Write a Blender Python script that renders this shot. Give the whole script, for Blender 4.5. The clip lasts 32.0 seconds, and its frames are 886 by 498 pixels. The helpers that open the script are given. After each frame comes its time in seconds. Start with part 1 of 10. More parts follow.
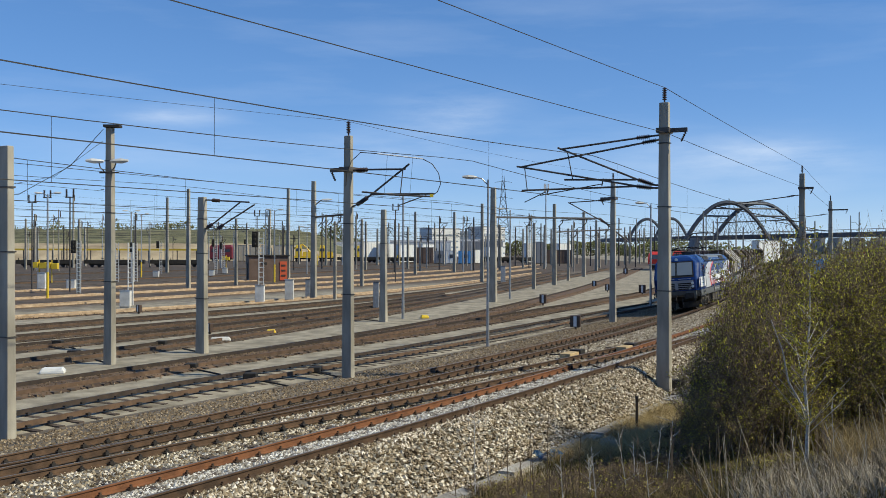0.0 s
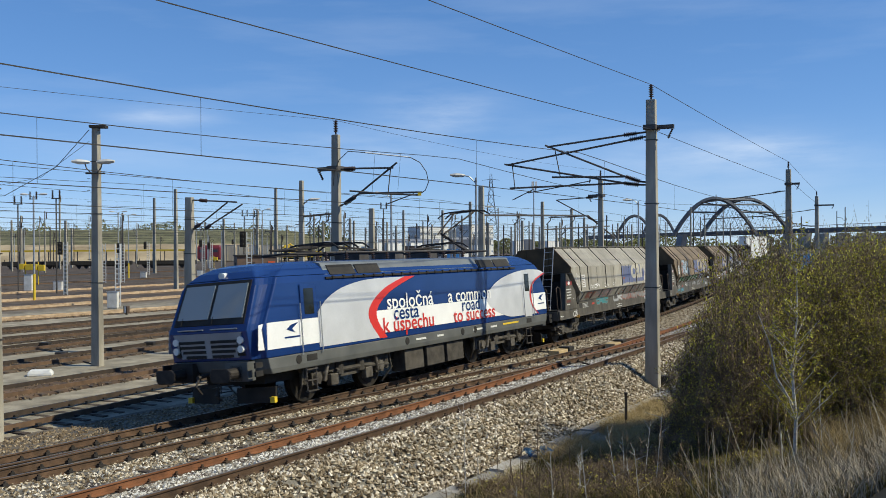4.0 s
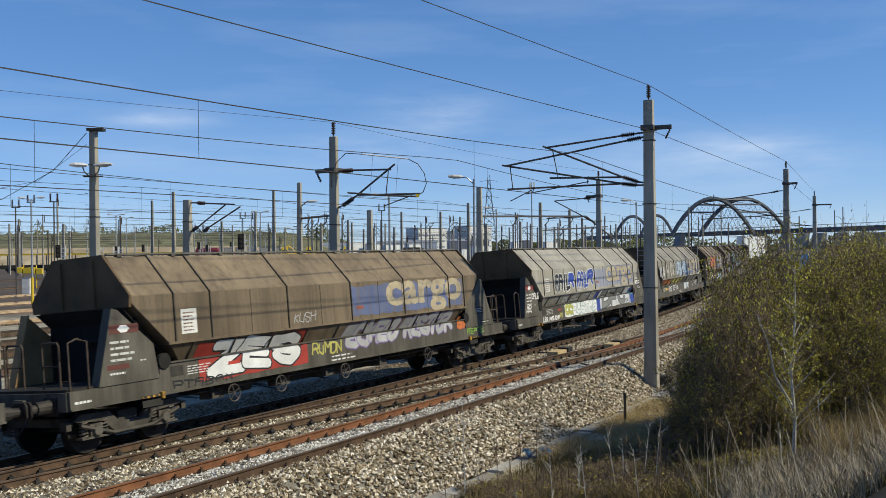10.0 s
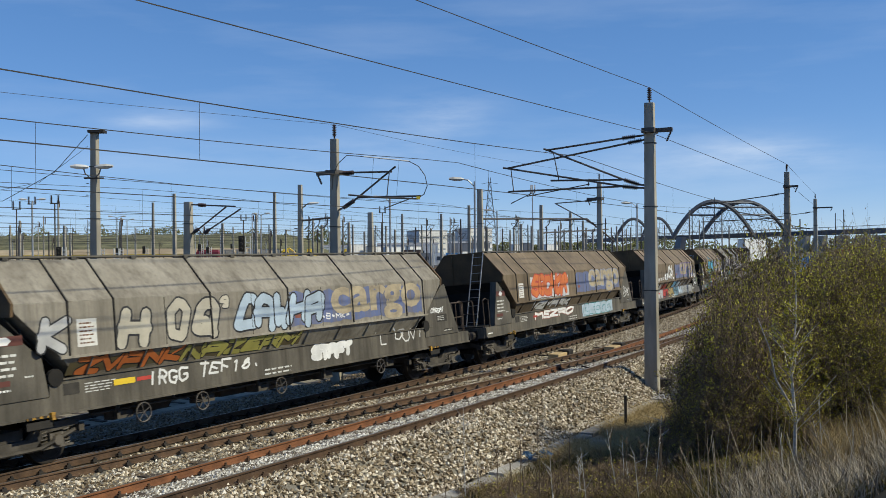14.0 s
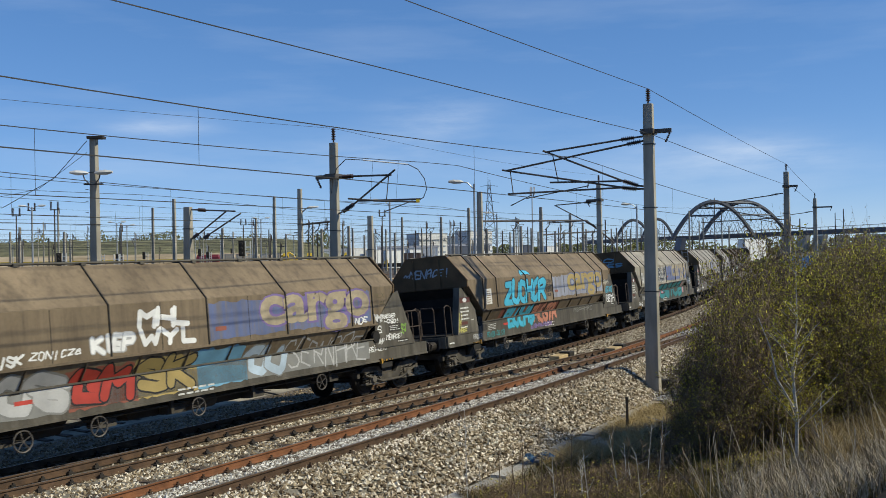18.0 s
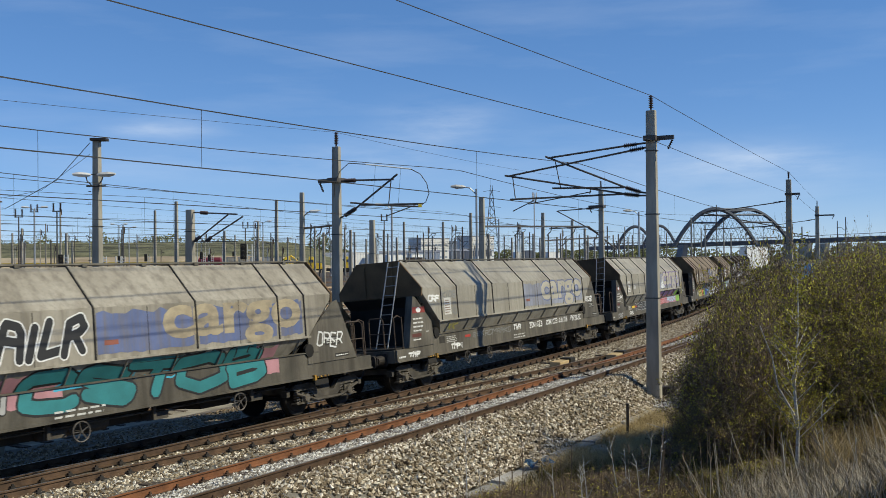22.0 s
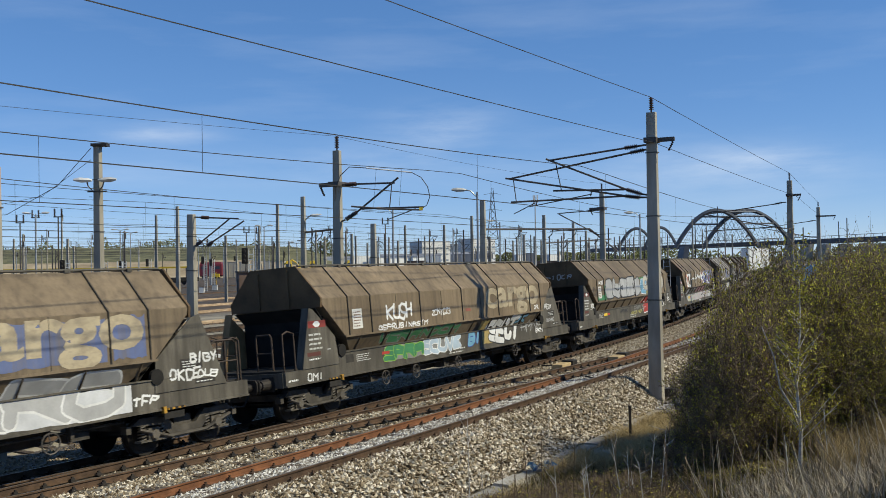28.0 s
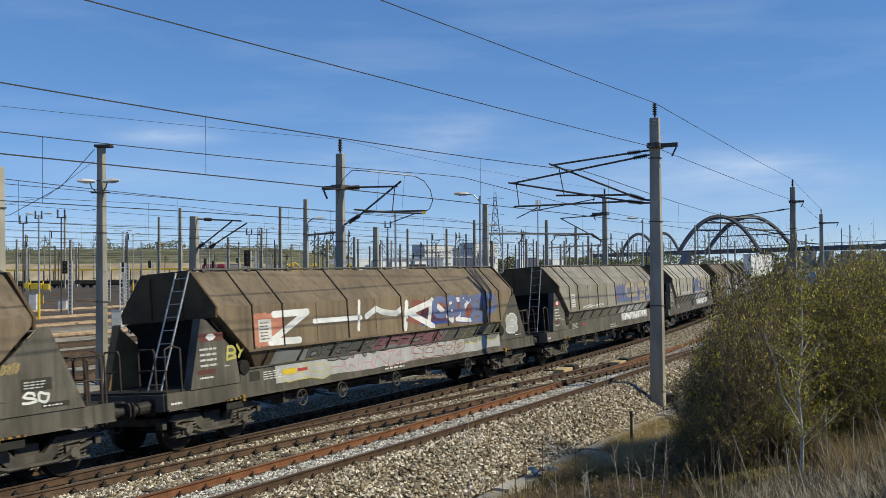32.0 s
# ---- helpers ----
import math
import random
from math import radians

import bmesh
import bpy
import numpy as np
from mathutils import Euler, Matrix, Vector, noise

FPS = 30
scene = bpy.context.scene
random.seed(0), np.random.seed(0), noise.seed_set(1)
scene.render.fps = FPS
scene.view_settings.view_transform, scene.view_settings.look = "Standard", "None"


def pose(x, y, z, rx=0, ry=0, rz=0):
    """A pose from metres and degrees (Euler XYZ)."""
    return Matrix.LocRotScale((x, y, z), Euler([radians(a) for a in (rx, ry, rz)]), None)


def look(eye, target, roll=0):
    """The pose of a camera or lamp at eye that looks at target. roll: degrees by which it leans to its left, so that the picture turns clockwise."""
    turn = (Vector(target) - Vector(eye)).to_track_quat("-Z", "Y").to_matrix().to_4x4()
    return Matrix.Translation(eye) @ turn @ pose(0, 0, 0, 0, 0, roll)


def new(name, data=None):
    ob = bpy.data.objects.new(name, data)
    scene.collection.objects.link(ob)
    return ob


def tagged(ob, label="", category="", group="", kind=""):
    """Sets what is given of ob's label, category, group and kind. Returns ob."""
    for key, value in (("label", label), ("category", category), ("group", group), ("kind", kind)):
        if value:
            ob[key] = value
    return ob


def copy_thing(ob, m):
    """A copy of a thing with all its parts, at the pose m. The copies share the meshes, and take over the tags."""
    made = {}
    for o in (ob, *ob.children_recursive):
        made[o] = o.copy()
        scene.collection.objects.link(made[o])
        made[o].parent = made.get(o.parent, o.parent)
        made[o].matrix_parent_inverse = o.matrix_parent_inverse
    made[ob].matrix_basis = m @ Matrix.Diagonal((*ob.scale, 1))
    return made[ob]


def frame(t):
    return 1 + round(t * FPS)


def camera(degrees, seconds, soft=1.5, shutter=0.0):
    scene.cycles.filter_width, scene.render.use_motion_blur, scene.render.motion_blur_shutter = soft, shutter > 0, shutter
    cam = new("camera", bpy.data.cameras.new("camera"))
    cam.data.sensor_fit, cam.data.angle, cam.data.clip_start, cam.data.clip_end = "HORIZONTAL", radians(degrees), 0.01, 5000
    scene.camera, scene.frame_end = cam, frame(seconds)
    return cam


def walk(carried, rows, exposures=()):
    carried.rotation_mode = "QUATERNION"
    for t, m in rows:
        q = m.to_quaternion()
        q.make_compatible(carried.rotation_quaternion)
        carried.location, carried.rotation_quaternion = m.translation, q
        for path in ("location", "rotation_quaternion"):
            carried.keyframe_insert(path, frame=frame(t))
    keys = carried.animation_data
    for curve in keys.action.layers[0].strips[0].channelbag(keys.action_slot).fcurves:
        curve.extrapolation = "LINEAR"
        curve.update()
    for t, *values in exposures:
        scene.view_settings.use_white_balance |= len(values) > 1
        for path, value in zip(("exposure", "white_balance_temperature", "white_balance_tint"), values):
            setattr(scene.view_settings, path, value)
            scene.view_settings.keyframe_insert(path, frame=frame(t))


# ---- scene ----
FOV, EYE = 49.5, (0.0, 0.0, 4.1)
cam = camera(FOV, 32.0, soft=0.7, shutter=0.1)
# seconds, turn to the left, tilt up, lean: degrees of a camera held by hand on the bank
HELD = [
    (0, -0.00, -0.02, 0.10), (0.5, -0.09, -0.02, 0.09), (1, -0.22, -0.05, 0.06), (1.5, -0.32, -0.04, -0.01), (2, -0.42, -0.08, -0.30),
    (2.5, -0.51, -0.12, -0.36), (3, -0.60, -0.12, -0.36), (3.5, -0.65, -0.12, -0.39), (5.5, -0.84, -0.12, -0.25), (6, -0.84, -0.10, -0.33),
    (6.5, -0.83, -0.13, -0.32), (7, -0.84, -0.15, -0.40), (7.5, -0.84, -0.17, -0.39), (8, -0.84, -0.17, -0.40), (8.5, -0.83, -0.16, -0.44),
    (9, -0.81, -0.12, -0.59), (9.5, -0.80, -0.08, -0.66), (10, -0.80, -0.04, -0.65), (10.5, -0.80, -0.02, -0.59), (11, -0.81, 0.03, -0.58),
    (11.5, -0.80, 0.08, -0.68), (12, -0.78, 0.11, -0.54), (12.5, -0.76, 0.11, -0.53), (13, -0.76, 0.11, -0.49), (13.5, -0.76, 0.11, -0.49),
    (14, -0.76, 0.10, -0.56), (14.5, -0.77, 0.10, -0.61), (16.5, -0.77, 0.18, -0.69), (17, -0.77, 0.18, -0.69), (17.5, -0.76, 0.21, -0.79),
    (18, -0.76, 0.27, -1.07), (18.5, -0.77, 0.32, -1.26), (19, -0.80, 0.41, -1.48), (19.5, -0.77, 0.46, -1.38), (20, -0.75, 0.53, -1.27),
    (20.5, -0.72, 0.59, -1.08), (21, -0.68, 0.59, -0.58), (21.5, -0.67, 0.59, -0.62), (22, -0.66, 0.56, -0.57), (22.5, -0.65, 0.53, -0.42),
    (23, -0.62, 0.52, -0.40), (23.5, -0.62, 0.51, -0.45), (24, -0.61, 0.49, -0.39), (24.5, -0.61, 0.49, -0.40), (25, -0.62, 0.47, -0.47),
    (25.5, -0.63, 0.49, -0.64), (27.5, -0.60, 0.70, -1.01), (28, -0.59, 0.75, -0.93), (28.5, -0.58, 0.78, -0.92), (29, -0.54, 0.80, -0.68),
    (29.5, -0.53, 0.88, -0.87), (30, -0.53, 0.95, -0.91), (30.5, -0.49, 0.98, -0.76), (31, -0.46, 1.00, -0.67), (31.5, -0.46, 1.01, -0.56),
    (32, -0.45, 0.98, -0.46),
]


def held(yaw, pitch, roll):
    y, p = radians(yaw), radians(pitch)
    ahead = Vector((-math.sin(y) * math.cos(p), math.cos(y) * math.cos(p), math.sin(p)))
    return look(EYE, Vector(EYE) + 100 * ahead, roll)


walk(cam, [(t, held(y, p, r)) for t, y, p, r in HELD], [(0, -0.06), (4.5, -0.08), (9, -0.12), (14, -0.16), (32, -0.17)])

# ---- light: a clear spring sky, sun high behind the bank ----
SUN_WAY = Vector((0.975, -0.22, 0.0)).normalized()
SUN_UP = radians(42)
sun_dir = Vector((SUN_WAY.x * math.cos(SUN_UP), SUN_WAY.y * math.cos(SUN_UP), math.sin(SUN_UP)))
world = bpy.data.worlds.new("world")
scene.world = world
world.use_nodes = True
wn, wl = world.node_tree.nodes, world.node_tree.links
wn.clear()
w_out = wn.new("ShaderNodeOutputWorld")
w_bg = wn.new("ShaderNodeBackground")
w_sky = wn.new("ShaderNodeTexSky")
w_sky.sky_type = "NISHITA"
w_sky.sun_disc = False
w_sky.sun_elevation = SUN_UP
w_sky.sun_rotation = math.atan2(SUN_WAY.x, SUN_WAY.y)
w_sky.air_density, w_sky.dust_density, w_sky.ozone_density = 0.6, 0.0, 5.0
w_bg.inputs["Strength"].default_value = 0.270
# thin cirrus drawn out along the horizon
w_co = wn.new("ShaderNodeTexCoord")
w_map = wn.new("ShaderNodeMapping")
w_map.inputs["Scale"].default_value = (2.2, 2.2, 15.0)
w_map.inputs["Rotation"].default_value = (0.0, radians(4), radians(20))
w_noise = wn.new("ShaderNodeTexNoise")
w_noise.inputs["Scale"].default_value, w_noise.inputs["Detail"].default_value, w_noise.inputs["Roughness"].default_value = 1.6, 7, 0.55
w_ramp = wn.new("ShaderNodeValToRGB")
w_ramp.color_ramp.elements[0].position, w_ramp.color_ramp.elements[1].position = 0.50, 0.78
w_ramp.color_ramp.elements[0].color, w_ramp.color_ramp.elements[1].color = (0, 0, 0, 1), (0.12, 0.12, 0.12, 1)
w_mix = wn.new("ShaderNodeMix")
w_mix.data_type = "RGBA"
w_mix.inputs["B"].default_value = (3.2, 3.6, 4.1, 1)
wl.new(w_co.outputs["Generated"], w_map.inputs["Vector"])
wl.new(w_map.outputs["Vector"], w_noise.inputs["Vector"])
wl.new(w_noise.outputs["Fac"], w_ramp.inputs["Fac"])


def sky_math(op, a, b=0.0):
    n = wn.new("ShaderNodeMath")
    n.operation = op
    for i, v in enumerate((a, b)):
        if isinstance(v, (int, float)):
            n.inputs[i].default_value = v
        else:
            wl.new(v, n.inputs[i])
    return n.outputs[0]


# a few thin veils of cloud over the yard, torn by the noise: bearing, height, reach across and up, weight
w_xyz = wn.new("ShaderNodeSeparateXYZ")
wl.new(w_co.outputs["Generated"], w_xyz.inputs[0])
w_ahead = sky_math("MAXIMUM", w_xyz.outputs["Y"], 0.02)
w_a, w_b = sky_math("DIVIDE", w_xyz.outputs["X"], w_ahead), sky_math("DIVIDE", w_xyz.outputs["Z"], w_ahead)
w_map2 = wn.new("ShaderNodeMapping")
w_map2.inputs["Scale"].default_value = (5.0, 5.0, 26.0)
w_noise2 = wn.new("ShaderNodeTexNoise")
w_noise2.inputs["Scale"].default_value, w_noise2.inputs["Detail"].default_value, w_noise2.inputs["Roughness"].default_value = 1.5, 8, 0.6
wl.new(w_co.outputs["Generated"], w_map2.inputs["Vector"])
wl.new(w_map2.outputs["Vector"], w_noise2.inputs["Vector"])
w_torn = sky_math("MULTIPLY", sky_math("SUBTRACT", w_noise2.outputs["Fac"], 0.28), 2.4)
w_veil = sky_math("MULTIPLY", w_ramp.outputs["Color"], 1.0)
for a0, b0, ra, rb, k in ((-0.28, 0.138, 0.055, 0.009, 0.50), (0.01, 0.140, 0.055, 0.022, 0.42), (-0.06, 0.105, 0.10, 0.020, 0.22), (0.34, 0.098, 0.085, 0.017, 0.48), (0.27, 0.085, 0.16, 0.030, 0.20), (-0.25, 0.10, 0.16, 0.025, 0.12)):
    p = sky_math("POWER", sky_math("DIVIDE", sky_math("ABSOLUTE", sky_math("SUBTRACT", w_a, a0)), ra), 2.0)
    q = sky_math("POWER", sky_math("DIVIDE", sky_math("ABSOLUTE", sky_math("SUBTRACT", w_b, b0)), rb), 2.0)
    blob = sky_math("EXPONENT", sky_math("MULTIPLY", sky_math("ADD", p, q), -1.0))
    w_veil = sky_math("ADD", w_veil, sky_math("MULTIPLY", sky_math("MULTIPLY", blob, k), w_torn))
wl.new(sky_math("MINIMUM", sky_math("MAXIMUM", w_veil, 0.0), 0.7), w_mix.inputs["Factor"])
w_hue = wn.new("ShaderNodeHueSaturation")
w_hue.inputs["Saturation"].default_value, w_hue.inputs["Value"].default_value = 1.43, 1.0
w_tint = wn.new("ShaderNodeMix")
w_tint.data_type, w_tint.blend_type = "RGBA", "MULTIPLY"
w_tint.inputs["Factor"].default_value = 1.0
w_tint.inputs["B"].default_value = (0.89, 0.94, 1.09, 1)
w_soft = wn.new("ShaderNodeGamma")
w_soft.inputs["Gamma"].default_value = 0.57
wl.new(w_sky.outputs["Color"], w_soft.inputs["Color"])
wl.new(w_soft.outputs["Color"], w_hue.inputs["Color"])
wl.new(w_hue.outputs["Color"], w_tint.inputs["A"])
wl.new(w_tint.outputs["Result"], w_mix.inputs["A"])
wl.new(w_mix.outputs["Result"], w_bg.inputs["Color"])
wl.new(w_bg.outputs["Background"], w_out.inputs["Surface"])
sun_lamp = bpy.data.lights.new("sun", "SUN")
sun_lamp.energy, sun_lamp.angle, sun_lamp.color = 5.0, radians(0.8), (1.0, 0.93, 0.69)
new("sun", sun_lamp).matrix_world = look((0, 0, 60), Vector((0, 0, 60)) - sun_dir)

# ---- materials ----
def surf(name, a, b, scale=2.0, rough=0.8, metal=0.0, bump=0.15, fine=30.0, vary=0.12, streak=1.0, spread=0.5):
    """A weathered surface: two colours mixed by a coarse noise, fine grain on top, and a little relief."""
    m = bpy.data.materials.new(name)
    m.use_nodes = True
    n, l = m.node_tree.nodes, m.node_tree.links
    bsdf = n["Principled BSDF"]
    co = n.new("ShaderNodeTexCoord")
    mp = n.new("ShaderNodeMapping")
    mp.inputs["Scale"].default_value = (1, 1, streak)
    l.new(co.outputs["Object"], mp.inputs["Vector"])
    n1 = n.new("ShaderNodeTexNoise")
    n1.inputs["Scale"].default_value, n1.inputs["Detail"].default_value = scale, 6
    l.new(mp.outputs["Vector"], n1.inputs["Vector"])
    ramp = n.new("ShaderNodeValToRGB")
    ramp.color_ramp.elements[0].position, ramp.color_ramp.elements[1].position = 0.5 - spread * 0.4, 0.5 + spread * 0.4
    ramp.color_ramp.elements[0].color, ramp.color_ramp.elements[1].color = (*a, 1), (*b, 1)
    l.new(n1.outputs["Fac"], ramp.inputs["Fac"])
    n2 = n.new("ShaderNodeTexNoise")
    n2.inputs["Scale"].default_value, n2.inputs["Detail"].default_value = fine, 4
    l.new(co.outputs["Object"], n2.inputs["Vector"])
    info = n.new("ShaderNodeObjectInfo")
    ad = n.new("ShaderNodeMath")
    ad.operation = "ADD"
    l.new(n2.outputs["Fac"], ad.inputs[0])
    l.new(info.outputs["Random"], ad.inputs[1])
    mr = n.new("ShaderNodeMapRange")
    mr.inputs["From Min"].default_value, mr.inputs["From Max"].default_value = 0.4, 1.6
    mr.inputs["To Min"].default_value, mr.inputs["To Max"].default_value = 1 - vary * 2, 1 + vary * 2
    l.new(ad.outputs[0], mr.inputs["Value"])
    hsv = n.new("ShaderNodeHueSaturation")
    l.new(mr.outputs["Result"], hsv.inputs["Value"])
    l.new(ramp.outputs["Color"], hsv.inputs["Color"])
    l.new(hsv.outputs["Color"], bsdf.inputs["Base Color"])
    bsdf.inputs["Roughness"].default_value, bsdf.inputs["Metallic"].default_value = rough, metal
    if bump:
        bp = n.new("ShaderNodeBump")
        bp.inputs["Strength"].default_value, bp.inputs["Distance"].default_value = bump, 0.02
        l.new(n2.outputs["Fac"], bp.inputs["Height"])
        l.new(bp.outputs["Normal"], bsdf.inputs["Normal"])
    return m


def plain(name, c, rough=0.5, metal=0.0):
    return surf(name, [v * 0.88 for v in c], c, 3.0, rough, metal, 0.04, 40.0, 0.05)


def glass_mat(name, c, rough=0.06):
    m = bpy.data.materials.new(name)
    m.use_nodes = True
    b = m.node_tree.nodes["Principled BSDF"]
    b.inputs["Base Color"].default_value = (*c, 1)
    b.inputs["Roughness"].default_value = rough
    b.inputs["IOR"].default_value = 1.5
    return m


CONCRETE = surf("mast concrete", (0.202, 0.184, 0.151), (0.39, 0.360, 0.299), 2.2, 0.9, 0, 0.3, 60, 0.08, 0.25)
CONCRETE_OLD = surf("sleeper concrete", (0.22, 0.20, 0.17), (0.40, 0.38, 0.34), 2.5, 0.95, 0, 0.4, 50, 0.15)
WOOD = surf("tarred sleeper wood", (0.035, 0.026, 0.020), (0.10, 0.072, 0.052), 3.0, 0.9, 0, 0.4, 40, 0.2)
RAIL_BROWN = surf("brown rail", (0.055, 0.033, 0.020), (0.135, 0.080, 0.047), 4.0, 0.75, 0.2, 0.3, 60, 0.1)
RAIL_RUST = surf("orange rusty rail", (0.15, 0.062, 0.027), (0.29, 0.12, 0.052), 3.0, 0.85, 0.1, 0.3, 60, 0.1)
RAIL_TOP = surf("worn rail head", (0.14, 0.115, 0.10), (0.22, 0.19, 0.165), 6.0, 0.5, 0.4, 0.05, 60, 0.05)
IRON = surf("dark ironwork", (0.022, 0.020, 0.019), (0.055, 0.046, 0.040), 5.0, 0.7, 0.4, 0.2, 50, 0.1)
BLACK = surf("black underframe", (0.010, 0.009, 0.008), (0.028, 0.024, 0.020), 3.0, 0.8, 0.1, 0.2, 40, 0.1)
STEEL = surf("galvanised steel", (0.28, 0.29, 0.30), (0.42, 0.43, 0.44), 4.0, 0.5, 0.6, 0.1, 60, 0.06)
DARK_STEEL = surf("weathered dark steel", (0.06, 0.055, 0.05), (0.12, 0.105, 0.095), 3.0, 0.6, 0.4, 0.1, 50, 0.08)
INSULATOR = surf("brown glazed insulator", (0.030, 0.017, 0.013), (0.055, 0.03, 0.022), 5.0, 0.3, 0, 0.05, 30, 0.05)
WIRE = surf("copper wire", (0.035, 0.034, 0.033), (0.06, 0.055, 0.05), 1.0, 0.6, 0.5, 0, 20, 0.03)
WHITE = plain("white paint", (0.74, 0.74, 0.72))
OFFWHITE = surf("dirty white paint", (0.48, 0.47, 0.44), (0.68, 0.67, 0.64), 2.0, 0.6, 0, 0.05, 30, 0.08)
YELLOW = plain("yellow paint", (0.72, 0.50, 0.03))
AMBER = surf("dirty orange-yellow paint", (0.12, 0.06, 0.015), (0.55, 0.30, 0.03), 9.0, 0.7, 0, 0.1, 40, 0.1)
RED = plain("red paint", (0.55, 0.035, 0.025))
BLUE_BOX = plain("light blue paint", (0.10, 0.33, 0.66))
LETTER = surf("faded white lettering", (0.45, 0.45, 0.43), (0.62, 0.62, 0.6), 8, 0.7, 0, 0, 60, 0.08)


# ---- tools ----
class Geo:
    """A heap of faces that becomes one mesh."""

    def __init__(self):
        self.v, self.f, self.m = [], [], []

    def add(self, vs, fs, slot=0):
        o = len(self.v)
        self.v.extend([tuple(p) for p in vs])
        self.f.extend([[i + o for i in q] for q in fs])
        self.m.extend([slot] * len(fs))
        return self

    def box(self, c, s, m=None, slot=0):
        x, y, z = (k / 2 for k in s)
        vs = [Vector((a * x, b * y, d * z)) for a in (-1, 1) for b in (-1, 1) for d in (-1, 1)]
        vs = [(m @ p if m else p) + Vector(c) for p in vs]
        return self.add(vs, [(0, 1, 3, 2), (4, 6, 7, 5), (0, 4, 5, 1), (2, 3, 7, 6), (0, 2, 6, 4), (1, 5, 7, 3)], slot)

    def rings(self, rings, cap=True, slot=0):
        k = len(rings[0])
        vs = [p for r in rings for p in r]
        fs = [(i * k + j, i * k + (j + 1) % k, (i + 1) * k + (j + 1) % k, (i + 1) * k + j) for i in range(len(rings) - 1) for j in range(k)]
        if cap:
            fs += [tuple(range(k))[::-1], tuple((len(rings) - 1) * k + j for j in range(k))]
        return self.add(vs, fs, slot)

    def plate(self, poly, lift, slot=0):
        """A polygon of points, made a slab by the vector lift."""
        w = Vector(lift)
        return self.rings([[Vector(p) for p in poly], [Vector(p) + w for p in poly]], True, slot)

    def cyl(self, p, q, r, r2=None, n=8, slot=0, cap=True):
        p, q = Vector(p), Vector(q)
        t = (q - p).normalized()
        a = t.orthogonal().normalized()
        b = t.cross(a)
        r2 = r if r2 is None else r2
        ring = lambda c, k: [c + (a * math.cos(2 * math.pi * i / n) + b * math.sin(2 * math.pi * i / n)) * k for i in range(n)]
        return self.rings([ring(p, r), ring(q, r2)], cap, slot)

    def pipe(self, pts, r, n=5, slot=0):
        """One unbroken tube through the points."""
        pts = [Vector(p) for p in pts]
        a = None
        rings = []
        for i, p in enumerate(pts):
            t = (pts[min(i + 1, len(pts) - 1)] - pts[max(i - 1, 0)]).normalized()
            a = t.orthogonal().normalized() if a is None else (a - t * a.dot(t)).normalized()
            b = t.cross(a)
            rings.append([p + (a * math.cos(2 * math.pi * k / n) + b * math.sin(2 * math.pi * k / n)) * r for k in range(n)])
        return self.rings(rings, True, slot)

    def mesh(self, name, mats, smooth=False, fix=True):
        me = bpy.data.meshes.new(name)
        me.from_pydata(self.v, [], self.f)
        for mt in mats if isinstance(mats, (list, tuple)) else [mats]:
            me.materials.append(mt)
        if any(self.m):
            me.polygons.foreach_set("material_index", self.m)
        if fix:
            bm = bmesh.new()
            bm.from_mesh(me)
            bmesh.ops.recalc_face_normals(bm, faces=bm.faces)
            bm.to_mesh(me)
            bm.free()
        if smooth:
            me.polygons.foreach_set("use_smooth", [True] * len(me.polygons))
        me.update()
        return me


def soften(ob, width, segments=2):
    b = ob.modifiers.new("bevel", "BEVEL")
    b.width, b.segments, b.limit_method, b.angle_limit = width, segments, "ANGLE", radians(35)
    return ob


def part(name, geo, mats, parent=None, label="", smooth=False, bevel=0.0, at=None, fix=True):
    ob = new(name, geo if isinstance(geo, bpy.types.Mesh) else geo.mesh(name, mats, smooth, fix))
    if parent is not None:
        ob.parent = parent
    if at is not None:
        ob.matrix_basis = at
    if label:
        tagged(ob, label)
    if bevel:
        soften(ob, bevel)
    return ob


def thing(name, m, label, category, group="", kind=""):
    ob = new(name)
    ob.empty_display_size = 0.2
    ob.matrix_basis = m
    return tagged(ob, label, category, group, kind)


def words(text, size, parent, mat, m, name="lettering", label="", bold=0.0, base=False):
    cu = bpy.data.curves.new("text", "FONT")
    cu.body, cu.size, cu.align_x, cu.align_y, cu.resolution_u = text, size, "CENTER", "CENTER", 3
    cu.offset = bold
    if base:
        cu.align_y = "BOTTOM_BASELINE"
    tmp = bpy.data.objects.new("text", cu)
    me = bpy.data.meshes.new_from_object(tmp)
    bpy.data.objects.remove(tmp)
    me.materials.clear()
    me.materials.append(mat)
    ob = new(name, me)
    ob.parent, ob.matrix_basis = parent, m
    return tagged(ob, label) if label else ob


# ---- the plan: the line of the train's track, a long curve with its outer rail raised ----
CANT = 0.08
LINE_S = np.arange(-520.0, 520.0, 0.25)
bend = np.where(LINE_S > -25, -0.00275, np.where(LINE_S < -50, 0.0, -0.00275 * (LINE_S + 50) / 25))
LINE_H = np.cumsum(bend) * 0.25
zero = int(np.argmin(abs(LINE_S)))
LINE_H += 4.2768 - LINE_H[zero]
LINE_X, LINE_Y = np.cumsum(np.cos(LINE_H)) * 0.25, np.cumsum(np.sin(LINE_H)) * 0.25
LINE_X += 13.575 - LINE_X[zero]
LINE_Y += 58.896 - LINE_Y[zero]
GAP_N, RISE_N = 4.57, 0.238


def line(s):
    return float(np.interp(s, LINE_S, LINE_X)), float(np.interp(s, LINE_S, LINE_Y)), float(np.interp(s, LINE_S, LINE_H))


